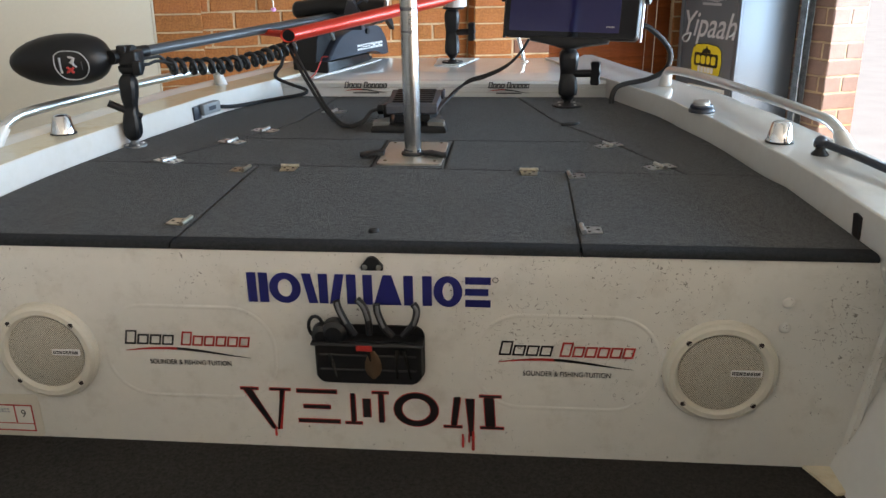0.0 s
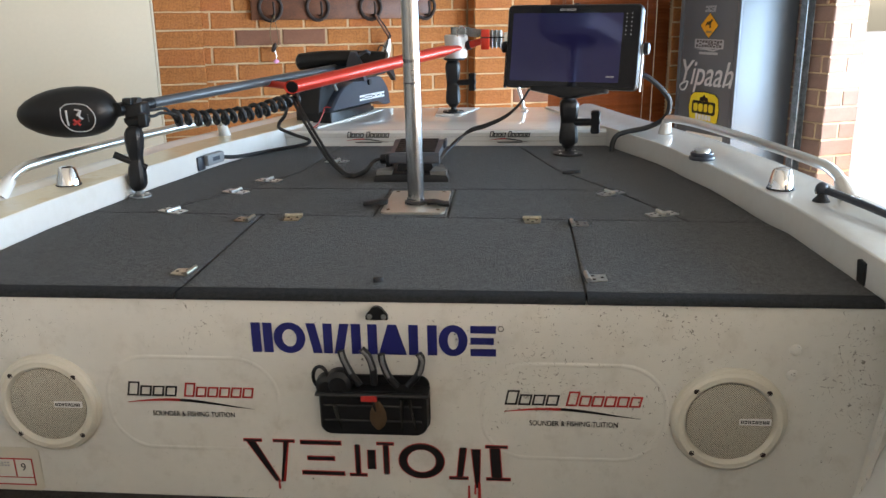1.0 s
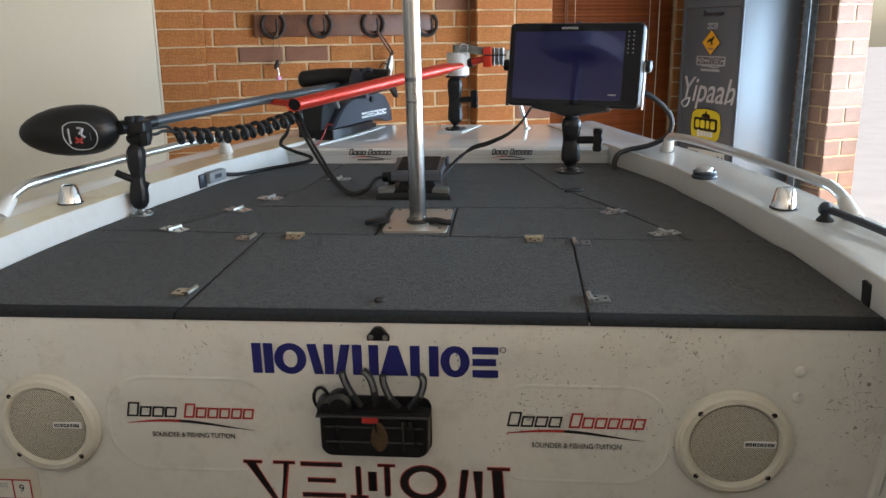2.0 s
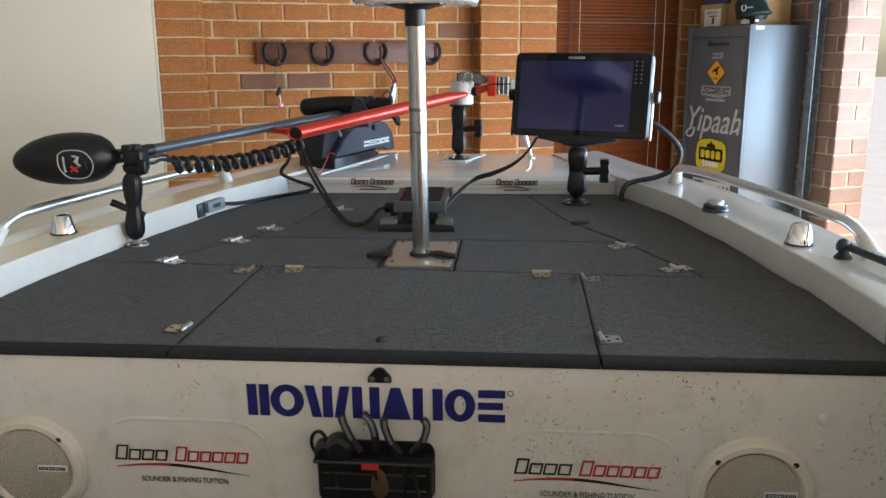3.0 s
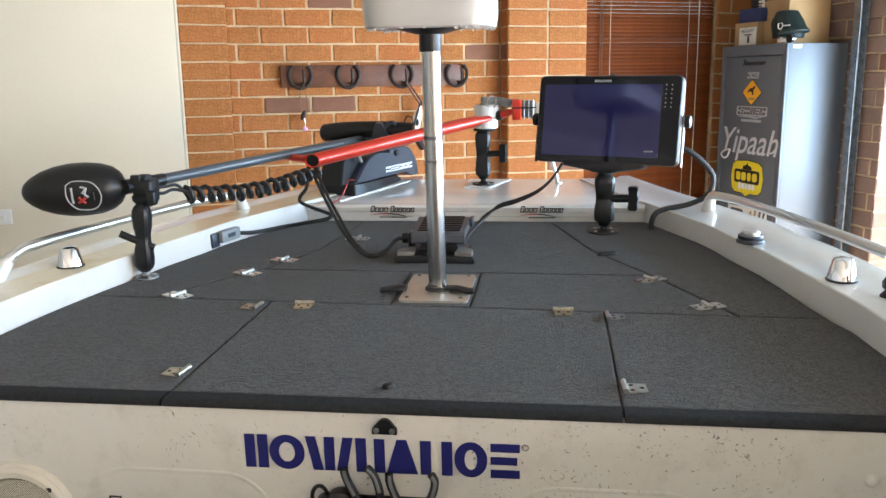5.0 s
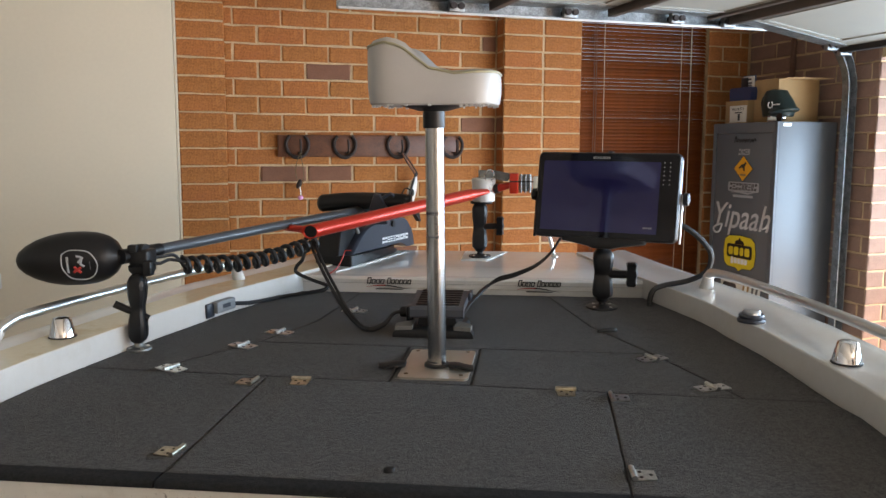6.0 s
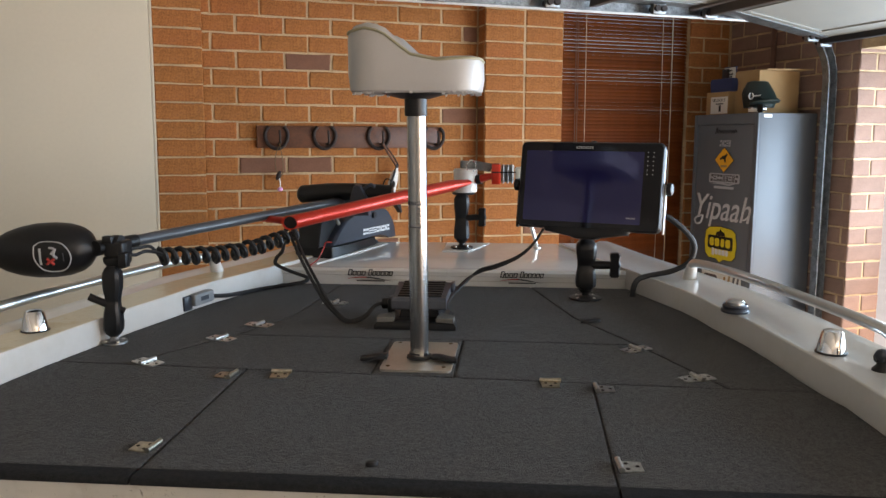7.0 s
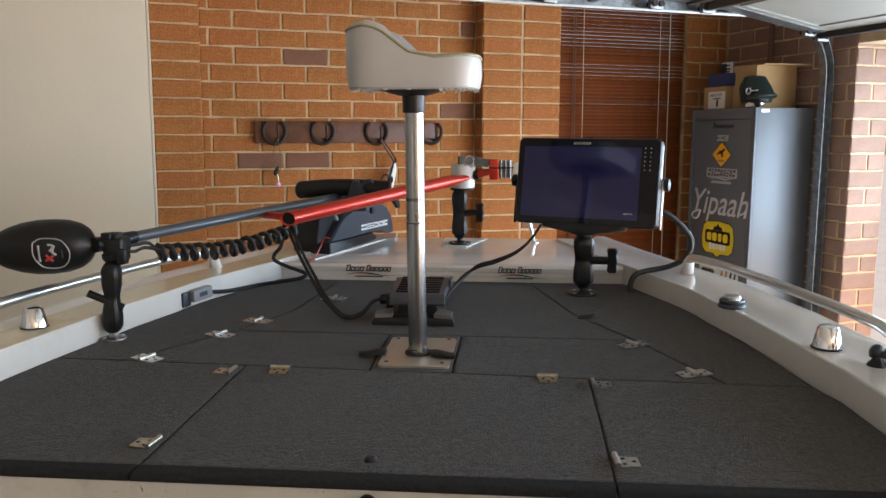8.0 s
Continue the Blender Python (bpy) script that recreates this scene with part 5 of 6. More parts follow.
word = part("maker_word", word_bars(bmesh.new(), 0, 0, 0.228, 0.0215, 10, 12, 0.16, KEEL @ Matrix(((1, 0, 0, 0.244), (0, 0, 1, 0.0004), (0, 1, 0, 1.3925), (0, 0, 0, 1))) @ Matrix(((1, 0, 0, 0), (-0.035, 1, 0, 0), (0, 0, 1, 0), (0, 0, 0, 1)))), M_DECAL_WHITE, nose, "white maker's mark as bars", smooth=False)
part("cover_bolt", rod(bmesh.new(), KEEL @ Vector((0.33, -0.004, 1.458)), KEEL @ Vector((0.33, 0.008, 1.458)), 0.012), M_BLACK, nose)
part("pull_hook", loft(bmesh.new(), [[KEEL @ Vector((x, y, z)) for x, y in ((a, -0.03), (b, -0.03), (b, -0.012), (a, -0.012))] for a, b, z in ((0.40, 0.50, 1.474), (0.545, 0.598, 1.486), (0.580, 0.612, 1.462), (0.612, 0.622, 1.435))]), M_BLACK, motor)
part("head", tube(bmesh.new(), [(-0.545, 1.70, 1.560), (-0.45, 1.70, 1.568), (-0.33, 1.70, 1.568), (-0.225, 1.70, 1.562)], 0.031, 20), M_BLACK, motor, "black cylindrical control head")
part("head_cap", ball(bmesh.new(), (-0.545, 1.70, 1.560), 0.031, (0.7, 1, 1)), M_BLACK, motor)
for x in (-0.425, -0.405, -0.385):
    part("shaft_ring", rod(bmesh.new(), S1 + Vector((x + 0.405, 0.03 + (x + 0.405), 0.0)) - Vector((0.006, 0.008, 0)), S1 + Vector((x + 0.405, 0.03 + (x + 0.405), 0.0)) + Vector((0.006, 0.008, 0)), 0.021), M_BLACK, motor)
part("saddle", side_slab([(-0.385, 1.49), (-0.30, 1.49), (-0.305, 1.55), (-0.33, 1.595), (-0.35, 1.598), (-0.36, 1.57)], 1.645, 1.70), M_GREY, motor)
part("latch", tube(bmesh.new(), [(-0.315, 1.64, 1.585), (-0.29, 1.635, 1.60), (-0.275, 1.64, 1.592)], 0.006, 8), M_GREY, motor)
part("loop", tube(bmesh.new(), [(-0.262, 1.72, 1.592), (-0.25, 1.72, 1.612), (-0.235, 1.72, 1.610), (-0.228, 1.72, 1.59)], 0.0025, 6), M_BLACK, motor)

# mast: red tube on the middle mount
mount_m = ball_mount("ball_mount", 0.006, 1.885, 1.3430, 1.548, 5, 0.041, "black ball mount on the white bow platform", False, "t", 0.027, 0.0, 1.35)
mast = thing("stabiliser_tube", "red anodised tube folded onto a white clamp", "tube", boat=True)
white = part("clamp_block", lathe(bmesh.new(), [(0.038, 0), (0.042, 0.003), (0.042, 0.024), (0.0425, 0.036), (0.0405, 0.038), (0.0405, 0.042), (0.043, 0.044), (0.045, 0.080), (0.042, 0.086), (0.03, 0.087)], pose(0.020, 1.885, 1.553)), M_WHITE, mast, "white plastic clamp block")
part("mount_plate", lathe(bmesh.new(), [(0.040, 0), (0.042, 0.003), (0.040, 0.008)], pose(0.012, 1.885, 1.545)), M_BLACK, mast)
T0, T1 = Vector((-0.468, 1.25, 1.517)), Vector((0.028, 1.846, 1.5935))
td = (T1 - T0).normalized()
bm = bmesh.new()
side = td.cross(Vector((0, 0, 1))).normalized()
up = side.cross(td)
secs = []
for f, a, b in ((0.0, 0.0215, 0.0215), (0.80, 0.0215, 0.0215), (0.90, 0.022, 0.0205), (0.955, 0.024, 0.014), (1.0, 0.024, 0.010)):
    c = T0.lerp(T1, f)
    cut = 0.62 * a if f == 0 else 0.0
    secs.append([c + (side * a + td * cut) * math.cos(k * math.tau / 24) + up * b * math.sin(k * math.tau / 24) for k in range(24)])
inner = [T0 + td * 0.002 + (side + td * 0.62) * 0.0185 * math.cos(k * math.tau / 24) + up * 0.0185 * math.sin(k * math.tau / 24) for k in range(24)]
deep = [T0 + td * 0.12 + side * 0.0185 * math.cos(k * math.tau / 24) + up * 0.0185 * math.sin(k * math.tau / 24) for k in range(24)]
loft(bm, [deep, inner] + secs)
part("tube", bm, M_RED, mast, "red anodised aluminium tube")
# black plug just inside the mouth, standing for the tube's unlit hollow
part("dark_tube_mouth", loft(bmesh.new(), [[T0 + td * d + (side + td * 0.62 * q) * 0.0182 * math.cos(k * math.tau / 24) + up * 0.0182 * math.sin(k * math.tau / 24) for k in range(24)] for d, q in ((0.0045, 1.0), (0.03, 0.6), (0.118, 0.0))]), M_BLACK, mast)
part("spur", tube(bmesh.new(), [(-0.606, 1.325, 1.522), (-0.55, 1.31, 1.521), (-0.480, 1.285, 1.517)], [0.0095, 0.0125], 12), M_RED, mast, "red anodised spur")
part("link", tube(bmesh.new(), [(0.058, 1.875, 1.600), (0.085, 1.868, 1.606), (0.115, 1.862, 1.614), (0.14, 1.86, 1.616)], [0.016, 0.010], 12), M_RED, mast)
part("link_collar", rod(bmesh.new(), (0.062, 1.874, 1.600), (0.078, 1.869, 1.603), 0.018), M_BLACK, mast)
head = part("clamp_head", block((0.118, 1.83, 1.586), (0.150, 1.885, 1.660), 0.004), M_RED, mast, "red anodised clamp head")
part("clamp_slot", block((0.116, 1.828, 1.628), (0.205, 1.833, 1.633)), M_BLACK, head)
alloy = part("cam_plate", side_slab([(0.0, 1.641), (0.11, 1.628), (0.125, 1.655), (0.06, 1.668), (0.0, 1.668)], 1.885, 1.90), M_GALV, mast, "alloy cam plate")
part("pin_ring", tube(bmesh.new(), [(0.030, 1.845, 1.632), (0.028, 1.842, 1.652), (0.040, 1.84, 1.672), (0.056, 1.84, 1.668), (0.060, 1.842, 1.648), (0.050, 1.845, 1.632)], 0.0028, 8), M_CHROME, mast)
for x in (0.160, 0.176, 0.192):
    part("clamp_bolt", rod(bmesh.new(), (x, 1.838, 1.590), (x, 1.838, 1.658), 0.0036), M_GALV, mast)
part("jaw", block((0.152, 1.845, 1.594), (0.200, 1.885, 1.654), 0.005), M_GALV, mast)
part("jaw_tip", block((0.202, 1.848, 1.600), (0.232, 1.878, 1.648), 0.008), M_GRILLE, mast)

stay = thing("stay_rod", "thin pale metal rod standing on the bow platform", "rod", boat=True)
part("bar", tube(bmesh.new(), [(0.285, 1.93, 1.338), (0.278, 1.925, 1.375), (0.262, 1.915, 1.43), (0.250, 1.91, 1.47)], 0.007, 10), M_RAIL, stay)
part("foot", lathe(bmesh.new(), [(0.016, 0), (0.015, 0.004), (0.009, 0.008)], pose(0.286, 1.93, 1.3385)), M_RAIL, stay)

# fish finder
mount_f = ball_mount("ball_mount", 0.423, 1.318, DECK, 1.470, 4, 0.048, "black ball mount carrying a fish finder", False, "t", 0.029, 0.0, 1.45)
finder = thing("fish_finder", "large black fish finder with a dark screen on a ball mount", "fish finder", boat=True)
FIN = Matrix.Translation((0.4270, 1.300, 1.627)) @ pose(0, 0, 0, 0, 0, -19.5) @ pose(0, 0, 0, -10.5, -0.1, 0)


def fin(bm):
    bmesh.ops.transform(bm, matrix=FIN, verts=bm.verts[:])
    return bm


bm = bmesh.new()
loft(bm, [[(x * kx, y, z * kz) for x, z in round_rect(0.427, 0.258, 0.016, 5)] for y, kx, kz in ((-0.020, 0.985, 0.975), (-0.017, 0.996, 0.993), (-0.010, 1.0, 1.0), (0.012, 1.0, 1.0), (0.030, 0.94, 0.90), (0.050, 0.80, 0.70), (0.056, 0.76, 0.66))])
body = part("housing", fin(bm), M_BLACK, finder)
part("bezel_glass", fin(slab(bmesh.new(), round_rect(0.415, 0.246, 0.012), 0, 0.002, Matrix.Translation((0, -0.0195, 0)) @ pose(0, 0, 0, 90))), M_SCREEN, body)
part("screen", fin(slab(bmesh.new(), round_rect(0.351, 0.209, 0.002, 2, -0.018, -0.003), 0, 0.0006, Matrix.Translation((0, -0.0216, 0)) @ pose(0, 0, 0, 90))), M_DISPLAY, body, "dark blue unlit display", smooth=False)
part("maker_word", fin(word_bars(bmesh.new(), -0.042, 0.1085, 0.052, 0.0065, 8, 21, 0.25, Matrix.Translation((0, -0.0216, 0)) @ pose(0, 0, 0, 90))), M_DECAL_GREY, body, smooth=False)
part("model_word", fin(word_bars(bmesh.new(), 0.118, -0.092, 0.026, 0.004, 6, 22, 0.3, Matrix.Translation((0, -0.0224, 0)) @ pose(0, 0, 0, 90))), M_DECAL_GREY, body, smooth=False)
for i in range(6):
    for j in (0, 1):
        k = part("key", fin(lathe(bmesh.new(), [(0.0018, 0), (0.0014, 0.0006)], Matrix.Translation((0.168 + 0.016 * j, -0.0215, 0.100 - 0.0125 * i)) @ pose(0, 0, 0, 90), 8)), M_DECAL_GREY, body)
part("side_trim", fin(block((0.2120, -0.010, -0.120), (0.2150, 0.010, 0.110), 0.001)), M_GALV, body, "bright metal side trim")
yoke = part("bracket", fin(block((-0.224, 0.004, -0.13), (-0.2155, 0.020, 0.012), 0.003)), M_BLACK, finder)
part("bracket_arm", fin(block((0.2165, 0.002, -0.13), (0.2215, 0.014, 0.012), 0.002)), M_RAIL, yoke, "bright bracket arm")
for s in (-1, 1):
    part("bracket_knob", fin(lathe(bmesh.new(), [(0.017, 0), (0.019, 0.004), (0.018, 0.014), (0.012, 0.017)], Matrix.Translation((s * 0.221, 0.012, 0.0)) @ pose(0, 0, 0, 0, 90 * s, 0))), M_BLACK, yoke)
part("top_fin", fin(block((-0.008, 0.012, 0.124), (0.008, 0.024, 0.137), 0.002)), M_BLACK, body)
part("under_tray", fin(loft(bmesh.new(), [[(x * k, -0.004 + y * k2, z) for x, y in round_rect(0.26, 0.05, 0.02, 3)] for z, k, k2 in ((-0.127, 1.0, 1.0), (-0.138, 0.95, 1.0), (-0.150, 0.35, 0.9), (-0.156, 0.22, 0.8))])), M_BLACK, finder)

# foot pedal and cables
pedal = thing("foot_pedal", "black and grey ribbed motor foot pedal on carpet", "foot pedal", boat=True)
bm = bmesh.new()
loft(bm, [[(-0.045 + x * k, 0.970 + y * k, DECK + z) for x, y in ((-0.107, -0.062), (0.107, -0.062), (0.107, -0.02), (0.08, 0.0), (0.085, 0.10), (-0.085, 0.10), (-0.08, 0.0), (-0.107, -0.02))] for z, k in ((0.0005, 1.0), (0.010, 1.0), (0.018, 0.95), (0.022, 0.85))])
part("base", bm, M_BLACK, pedal)
for s in (-1, 1):
    bm = bmesh.new()
    loft(bm, [[(-0.045 + s * x, 0.970 + y, DECK + z) for x, y in ((0.055, -0.055), (0.10, -0.058), (0.102, -0.022), (0.06, 0.02))] for z in (0.016, 0.030)])
    part("wing", bm, M_WING, pedal, "worn grey wing")
bm = bmesh.new()
loft(bm, [[(-0.038 + x, y, DECK + z + dz) for x, y, z in ((-0.070, 0.95, 0.056), (0.070, 0.95, 0.056), (0.076, 1.10, 0.069), (-0.076, 1.10, 0.069))] for dz in (0.0, 0.020)])
tread = part("treadle", bm, M_PEDAL, pedal)
for k in range(7):
    y = 0.962 + k * 0.021
    z = DECK + 0.0765 + 0.087 * (y - 0.95)
    part("rib", block((-0.096, y, z - 0.002), (0.020, y + 0.010, z + 0.004), 0.001), M_BLACK, tread)
part("heel_bar", loft(bmesh.new(), [[(-0.038 + x, 0.948 + y, DECK + z) for y, z in ((0, 0.045), (-0.008, 0.051), (-0.008, 0.069), (0.0, 0.077), (0.012, 0.077), (0.012, 0.045))] for x in (-0.072, 0.072)]), M_PEDAL, pedal, "slate grey heel bar")
part("pivot_block", loft(bmesh.new(), [[(-0.038 + x * k, 1.0 + y, DECK + z) for x, y in ((-0.05, -0.045), (0.05, -0.045), (0.06, 0.06), (-0.06, 0.06))] for z, k in ((0.02, 1.1), (0.060, 0.9))]), M_BLACK, pedal)
part("switch", block((-0.128, 0.985, DECK + 0.022), (-0.108, 1.03, DECK + 0.066), 0.005), M_BLACK, pedal)
part("dial", rod(bmesh.new(), (-0.145, 1.005, DECK + 0.048), (-0.122, 1.005, DECK + 0.048), 0.015), M_BLACK, pedal)
part("side_tab", block((0.036, 1.05, DECK + 0.070), (0.046, 1.10, DECK + 0.094), 0.004), M_GREY, pedal)


def cable(label, pts, r=0.005, mat=None):
    c = thing("cable", label, "cable", boat=True)
    part("sheath", tube(bmesh.new(), pts, r, 8, 10), mat or M_RUBBER, c)
    return c


for dx, dz, r in ((0.0, 0.0, 0.0052), (0.013, 0.004, 0.0046)):
    cable("black cable running from a coil to a pedal", [(-0.476 + dx, 1.275, 1.482), (-0.438 + dx, 1.21, 1.446), (-0.402 + dx, 1.15, 1.413), (-0.355 + dx, 1.08, 1.371), (-0.312 + dx * 0.6, 1.03, 1.330 + dz), (-0.262 + dx * 0.3, 0.985, 1.297 + dz), (-0.222, 0.955, 1.2915 + dz), (-0.188, 0.975, 1.301 + dz), (-0.165, 0.992, 1.328), (-0.140, 1.003, 1.334)], r)
cable("black cable looped over the white bow platform", [(-0.480, 1.29, 1.468), (-0.520, 1.37, 1.435), (-0.545, 1.42, 1.400), (-0.568, 1.43, 1.375), (-0.566, 1.425, 1.356), (-0.512, 1.40, 1.339), (-0.455, 1.38, 1.324), (-0.462, 1.365, 1.312), (-0.53, 1.345, 1.302), (-0.585, 1.345, 1.293), (-0.622, 1.30, 1.292), (-0.655, 1.22, 1.298), (-0.684, 1.15, 1.311)], 0.0062)
cable("thin red wire beside the motor mount", [(-0.475, 1.50, 1.340), (-0.462, 1.56, 1.352), (-0.448, 1.585, 1.385), (-0.440, 1.588, 1.405), (-0.420, 1.592, 1.405)], 0.0022, M_DECAL_RED)
for dx, dz in ((0.0, 0.0), (0.012, 0.007)):
    cable("black cable running up to a fish finder", [(0.004 + dx, 1.12, 1.292 + dz), (0.010 + dx, 1.24, 1.292 + dz), (0.030 + dx, 1.33, 1.303 + dz), (0.062 + dx, 1.37, 1.330 + dz), (0.105, 1.37, 1.354 + dz), (0.155, 1.365, 1.370 + dz), (0.219, 1.36, 1.402 + dz * 0.5), (0.264, 1.36, 1.444), (0.296, 1.36, 1.492)], 0.0043)
cable("thick black power cable looped beside a fish finder", [(0.600, 1.35, 1.545), (0.640, 1.36, 1.538), (0.677, 1.36, 1.524), (0.723, 1.36, 1.485), (0.748, 1.36, 1.444), (0.736, 1.36, 1.396), (0.685, 1.36, 1.366), (0.610, 1.355, 1.350), (0.580, 1.345, 1.338), (0.568, 1.335, 1.315), (0.566, 1.33, 1.290)], 0.0085)
plug = thing("power_plug", "grey plastic power plug on the gunwale's inner side", "plug", boat=True)
PLUG = pose(-0.697, 1.105, 1.315, 0, 0, -16)
for nm, a, b, bev, mat in (("body", (-0.009, -0.030, -0.014), (0.012, 0.034, 0.014), 0.004, M_PLUG), ("bracket", (-0.014, -0.052, -0.022), (0.0, -0.026, 0.012), 0.003, M_GREY), ("print_bar", (0.0118, -0.012, -0.004), (0.0126, 0.014, 0.006), 0.0, M_GREY)):
    bm = block(a, b, bev)
    bmesh.ops.transform(bm, matrix=PLUG @ Matrix.Diagonal((1.2, 1.35, 1.25, 1)), verts=bm.verts[:])
    part(nm, bm, mat, plug)

# ---- bulkhead fittings and decals ----
PANEL = Matrix(((1, 0, 0, 0), (0, 0, -1, -0.0012), (0, 1, 0, 0), (0, 0, 0, 1)))
for s in (-1, 1):
    spk = thing("loudspeaker", "round cream marine loudspeaker set in the bulkhead", "loudspeaker", "bulkhead loudspeakers", boat=True)
    m = Matrix.Translation((0.641 if s > 0 else -0.650, 0, 1.0535)) @ PANEL
    ringp = part("trim_ring", lathe(bmesh.new(), [(0.1040, -0.001), (0.1040, 0.003), (0.1005, 0.008), (0.0985, 0.0085), (0.0965, 0.0125), (0.092, 0.0150), (0.089, 0.0143), (0.087, 0.0150), (0.083, 0.0150), (0.080, 0.012), (0.079, 0.009), (0.0765, 0.006)], m, 64), M_GRILLE, spk)
    part("grille", lathe(bmesh.new(), [(0.077, 0.003), (0.076, 0.0085), (0.060, 0.0115), (0.035, 0.0135), (0.012, 0.0142)], m, 48), M_MESH, spk, "perforated cream grille")
    part("maker_plate", slab(bmesh.new(), round_rect(0.056, 0.0125, 0.0015, 3, 0.044, 0.004), 0.012, 0.0145, m), M_DECAL_WHITE, spk, smooth=False)
    part("maker_word", word_bars(bmesh.new(), 0.0185, 0.0006, 0.051, 0.0066, 8, 31, 0.2, m, 0.0146), M_DECAL_BLACK, spk, smooth=False)
    for k in range(4):
        a = radians(44.5 + (91 if k % 2 else 0) + 180 * (k // 2))
        part("screw_hole", lathe(bmesh.new(), [(0.0052, 0.0135), (0.0052, 0.0150), (0.003, 0.0150)], m @ Matrix.Translation((0.0885 * math.cos(a), 0.0885 * math.sin(a), 0)), 14), M_IRON, ringp)


def decal(name, label):
    return thing(name, label, "decal", boat=True)


big = decal("bulkhead_decal", "bold navy blue maker's mark as plain shapes")


def ring_shape(x0, x1, z0, z1, t, m, lift=0.0, h=0.0006, n=32):
    """A flat oval ring with strokes t wide."""
    cx, cz, rx, rz = (x0 + x1) / 2, (z0 + z1) / 2, (x1 - x0) / 2, (z1 - z0) / 2
    rows = [[m @ Vector((cx + (rx - k) * math.cos(i * math.tau / n), cz + (rz - k * 0.8) * math.sin(i * math.tau / n), z)) for i in range(n)] for k, z in ((0, lift), (0, lift + h), (t, lift + h), (t, lift))]
    return loft(bmesh.new(), rows, caps=False)


def bars_shape(name, quads, m, material, parent, lift=0.0, h=0.0006):
    """Flat four-sided bars, each a part, given by low left, low right, high right and high left x and two heights."""
    for a, b, c, d, lo, hi in quads:
        part(name, slab(bmesh.new(), [(a, lo), (b, lo), (c, hi), (d, hi)], lift, lift + h, m), material, parent, smooth=False)


Z0, Z1 = 1.1705, 1.2300
for kind, a, b in (("bars", -0.2335, -0.194), ("ring", -0.192, -0.132), ("lean", -0.130, -0.050), ("bars", -0.046, 0.002), ("wedge", 0.004, 0.056), ("bars", 0.060, 0.112), ("ring", 0.115, 0.168), ("level", 0.173, 0.2195)):
    if kind == "ring":
        part("mark_ring", ring_shape(a, b, Z0 - 0.001, Z1 + 0.001, 0.0165, PANEL), M_BLUE, big, smooth=False)
    elif kind == "lean":
        bars_shape("mark_bar", [(a + 0.012, a + 0.029, a + 0.017, a, Z0, Z1), (a + 0.0315, a + 0.0485, a + 0.0485, a + 0.0315, Z0, Z1), (b - 0.029, b - 0.012, b, b - 0.017, Z0, Z1)], PANEL, M_BLUE, big)
    elif kind == "wedge":
        bars_shape("mark_bar", [(a, b, b - 0.018, a + 0.018, Z0, Z1)], PANEL, M_BLUE, big)
    elif kind == "level":
        bars_shape("mark_bar", [(a, b, b, a, Z0, Z0 + 0.0145), (a, b - 0.004, b - 0.004, a, Z0 + 0.023, Z0 + 0.0365), (a, b, b, a, Z1 - 0.0145, Z1)], PANEL, M_BLUE, big)
    else:
        bars_shape("mark_bar", [(a, a + 0.0175, a + 0.0175, a, Z0, Z1), (b - 0.0175, b, b, b - 0.0175, Z0, Z1)], PANEL, M_BLUE, big)
part("trade_ring", ring_shape(0.2225, 0.2335, 1.2195, 1.2305, 0.0014, PANEL), M_DECAL_BLACK, big, smooth=False)

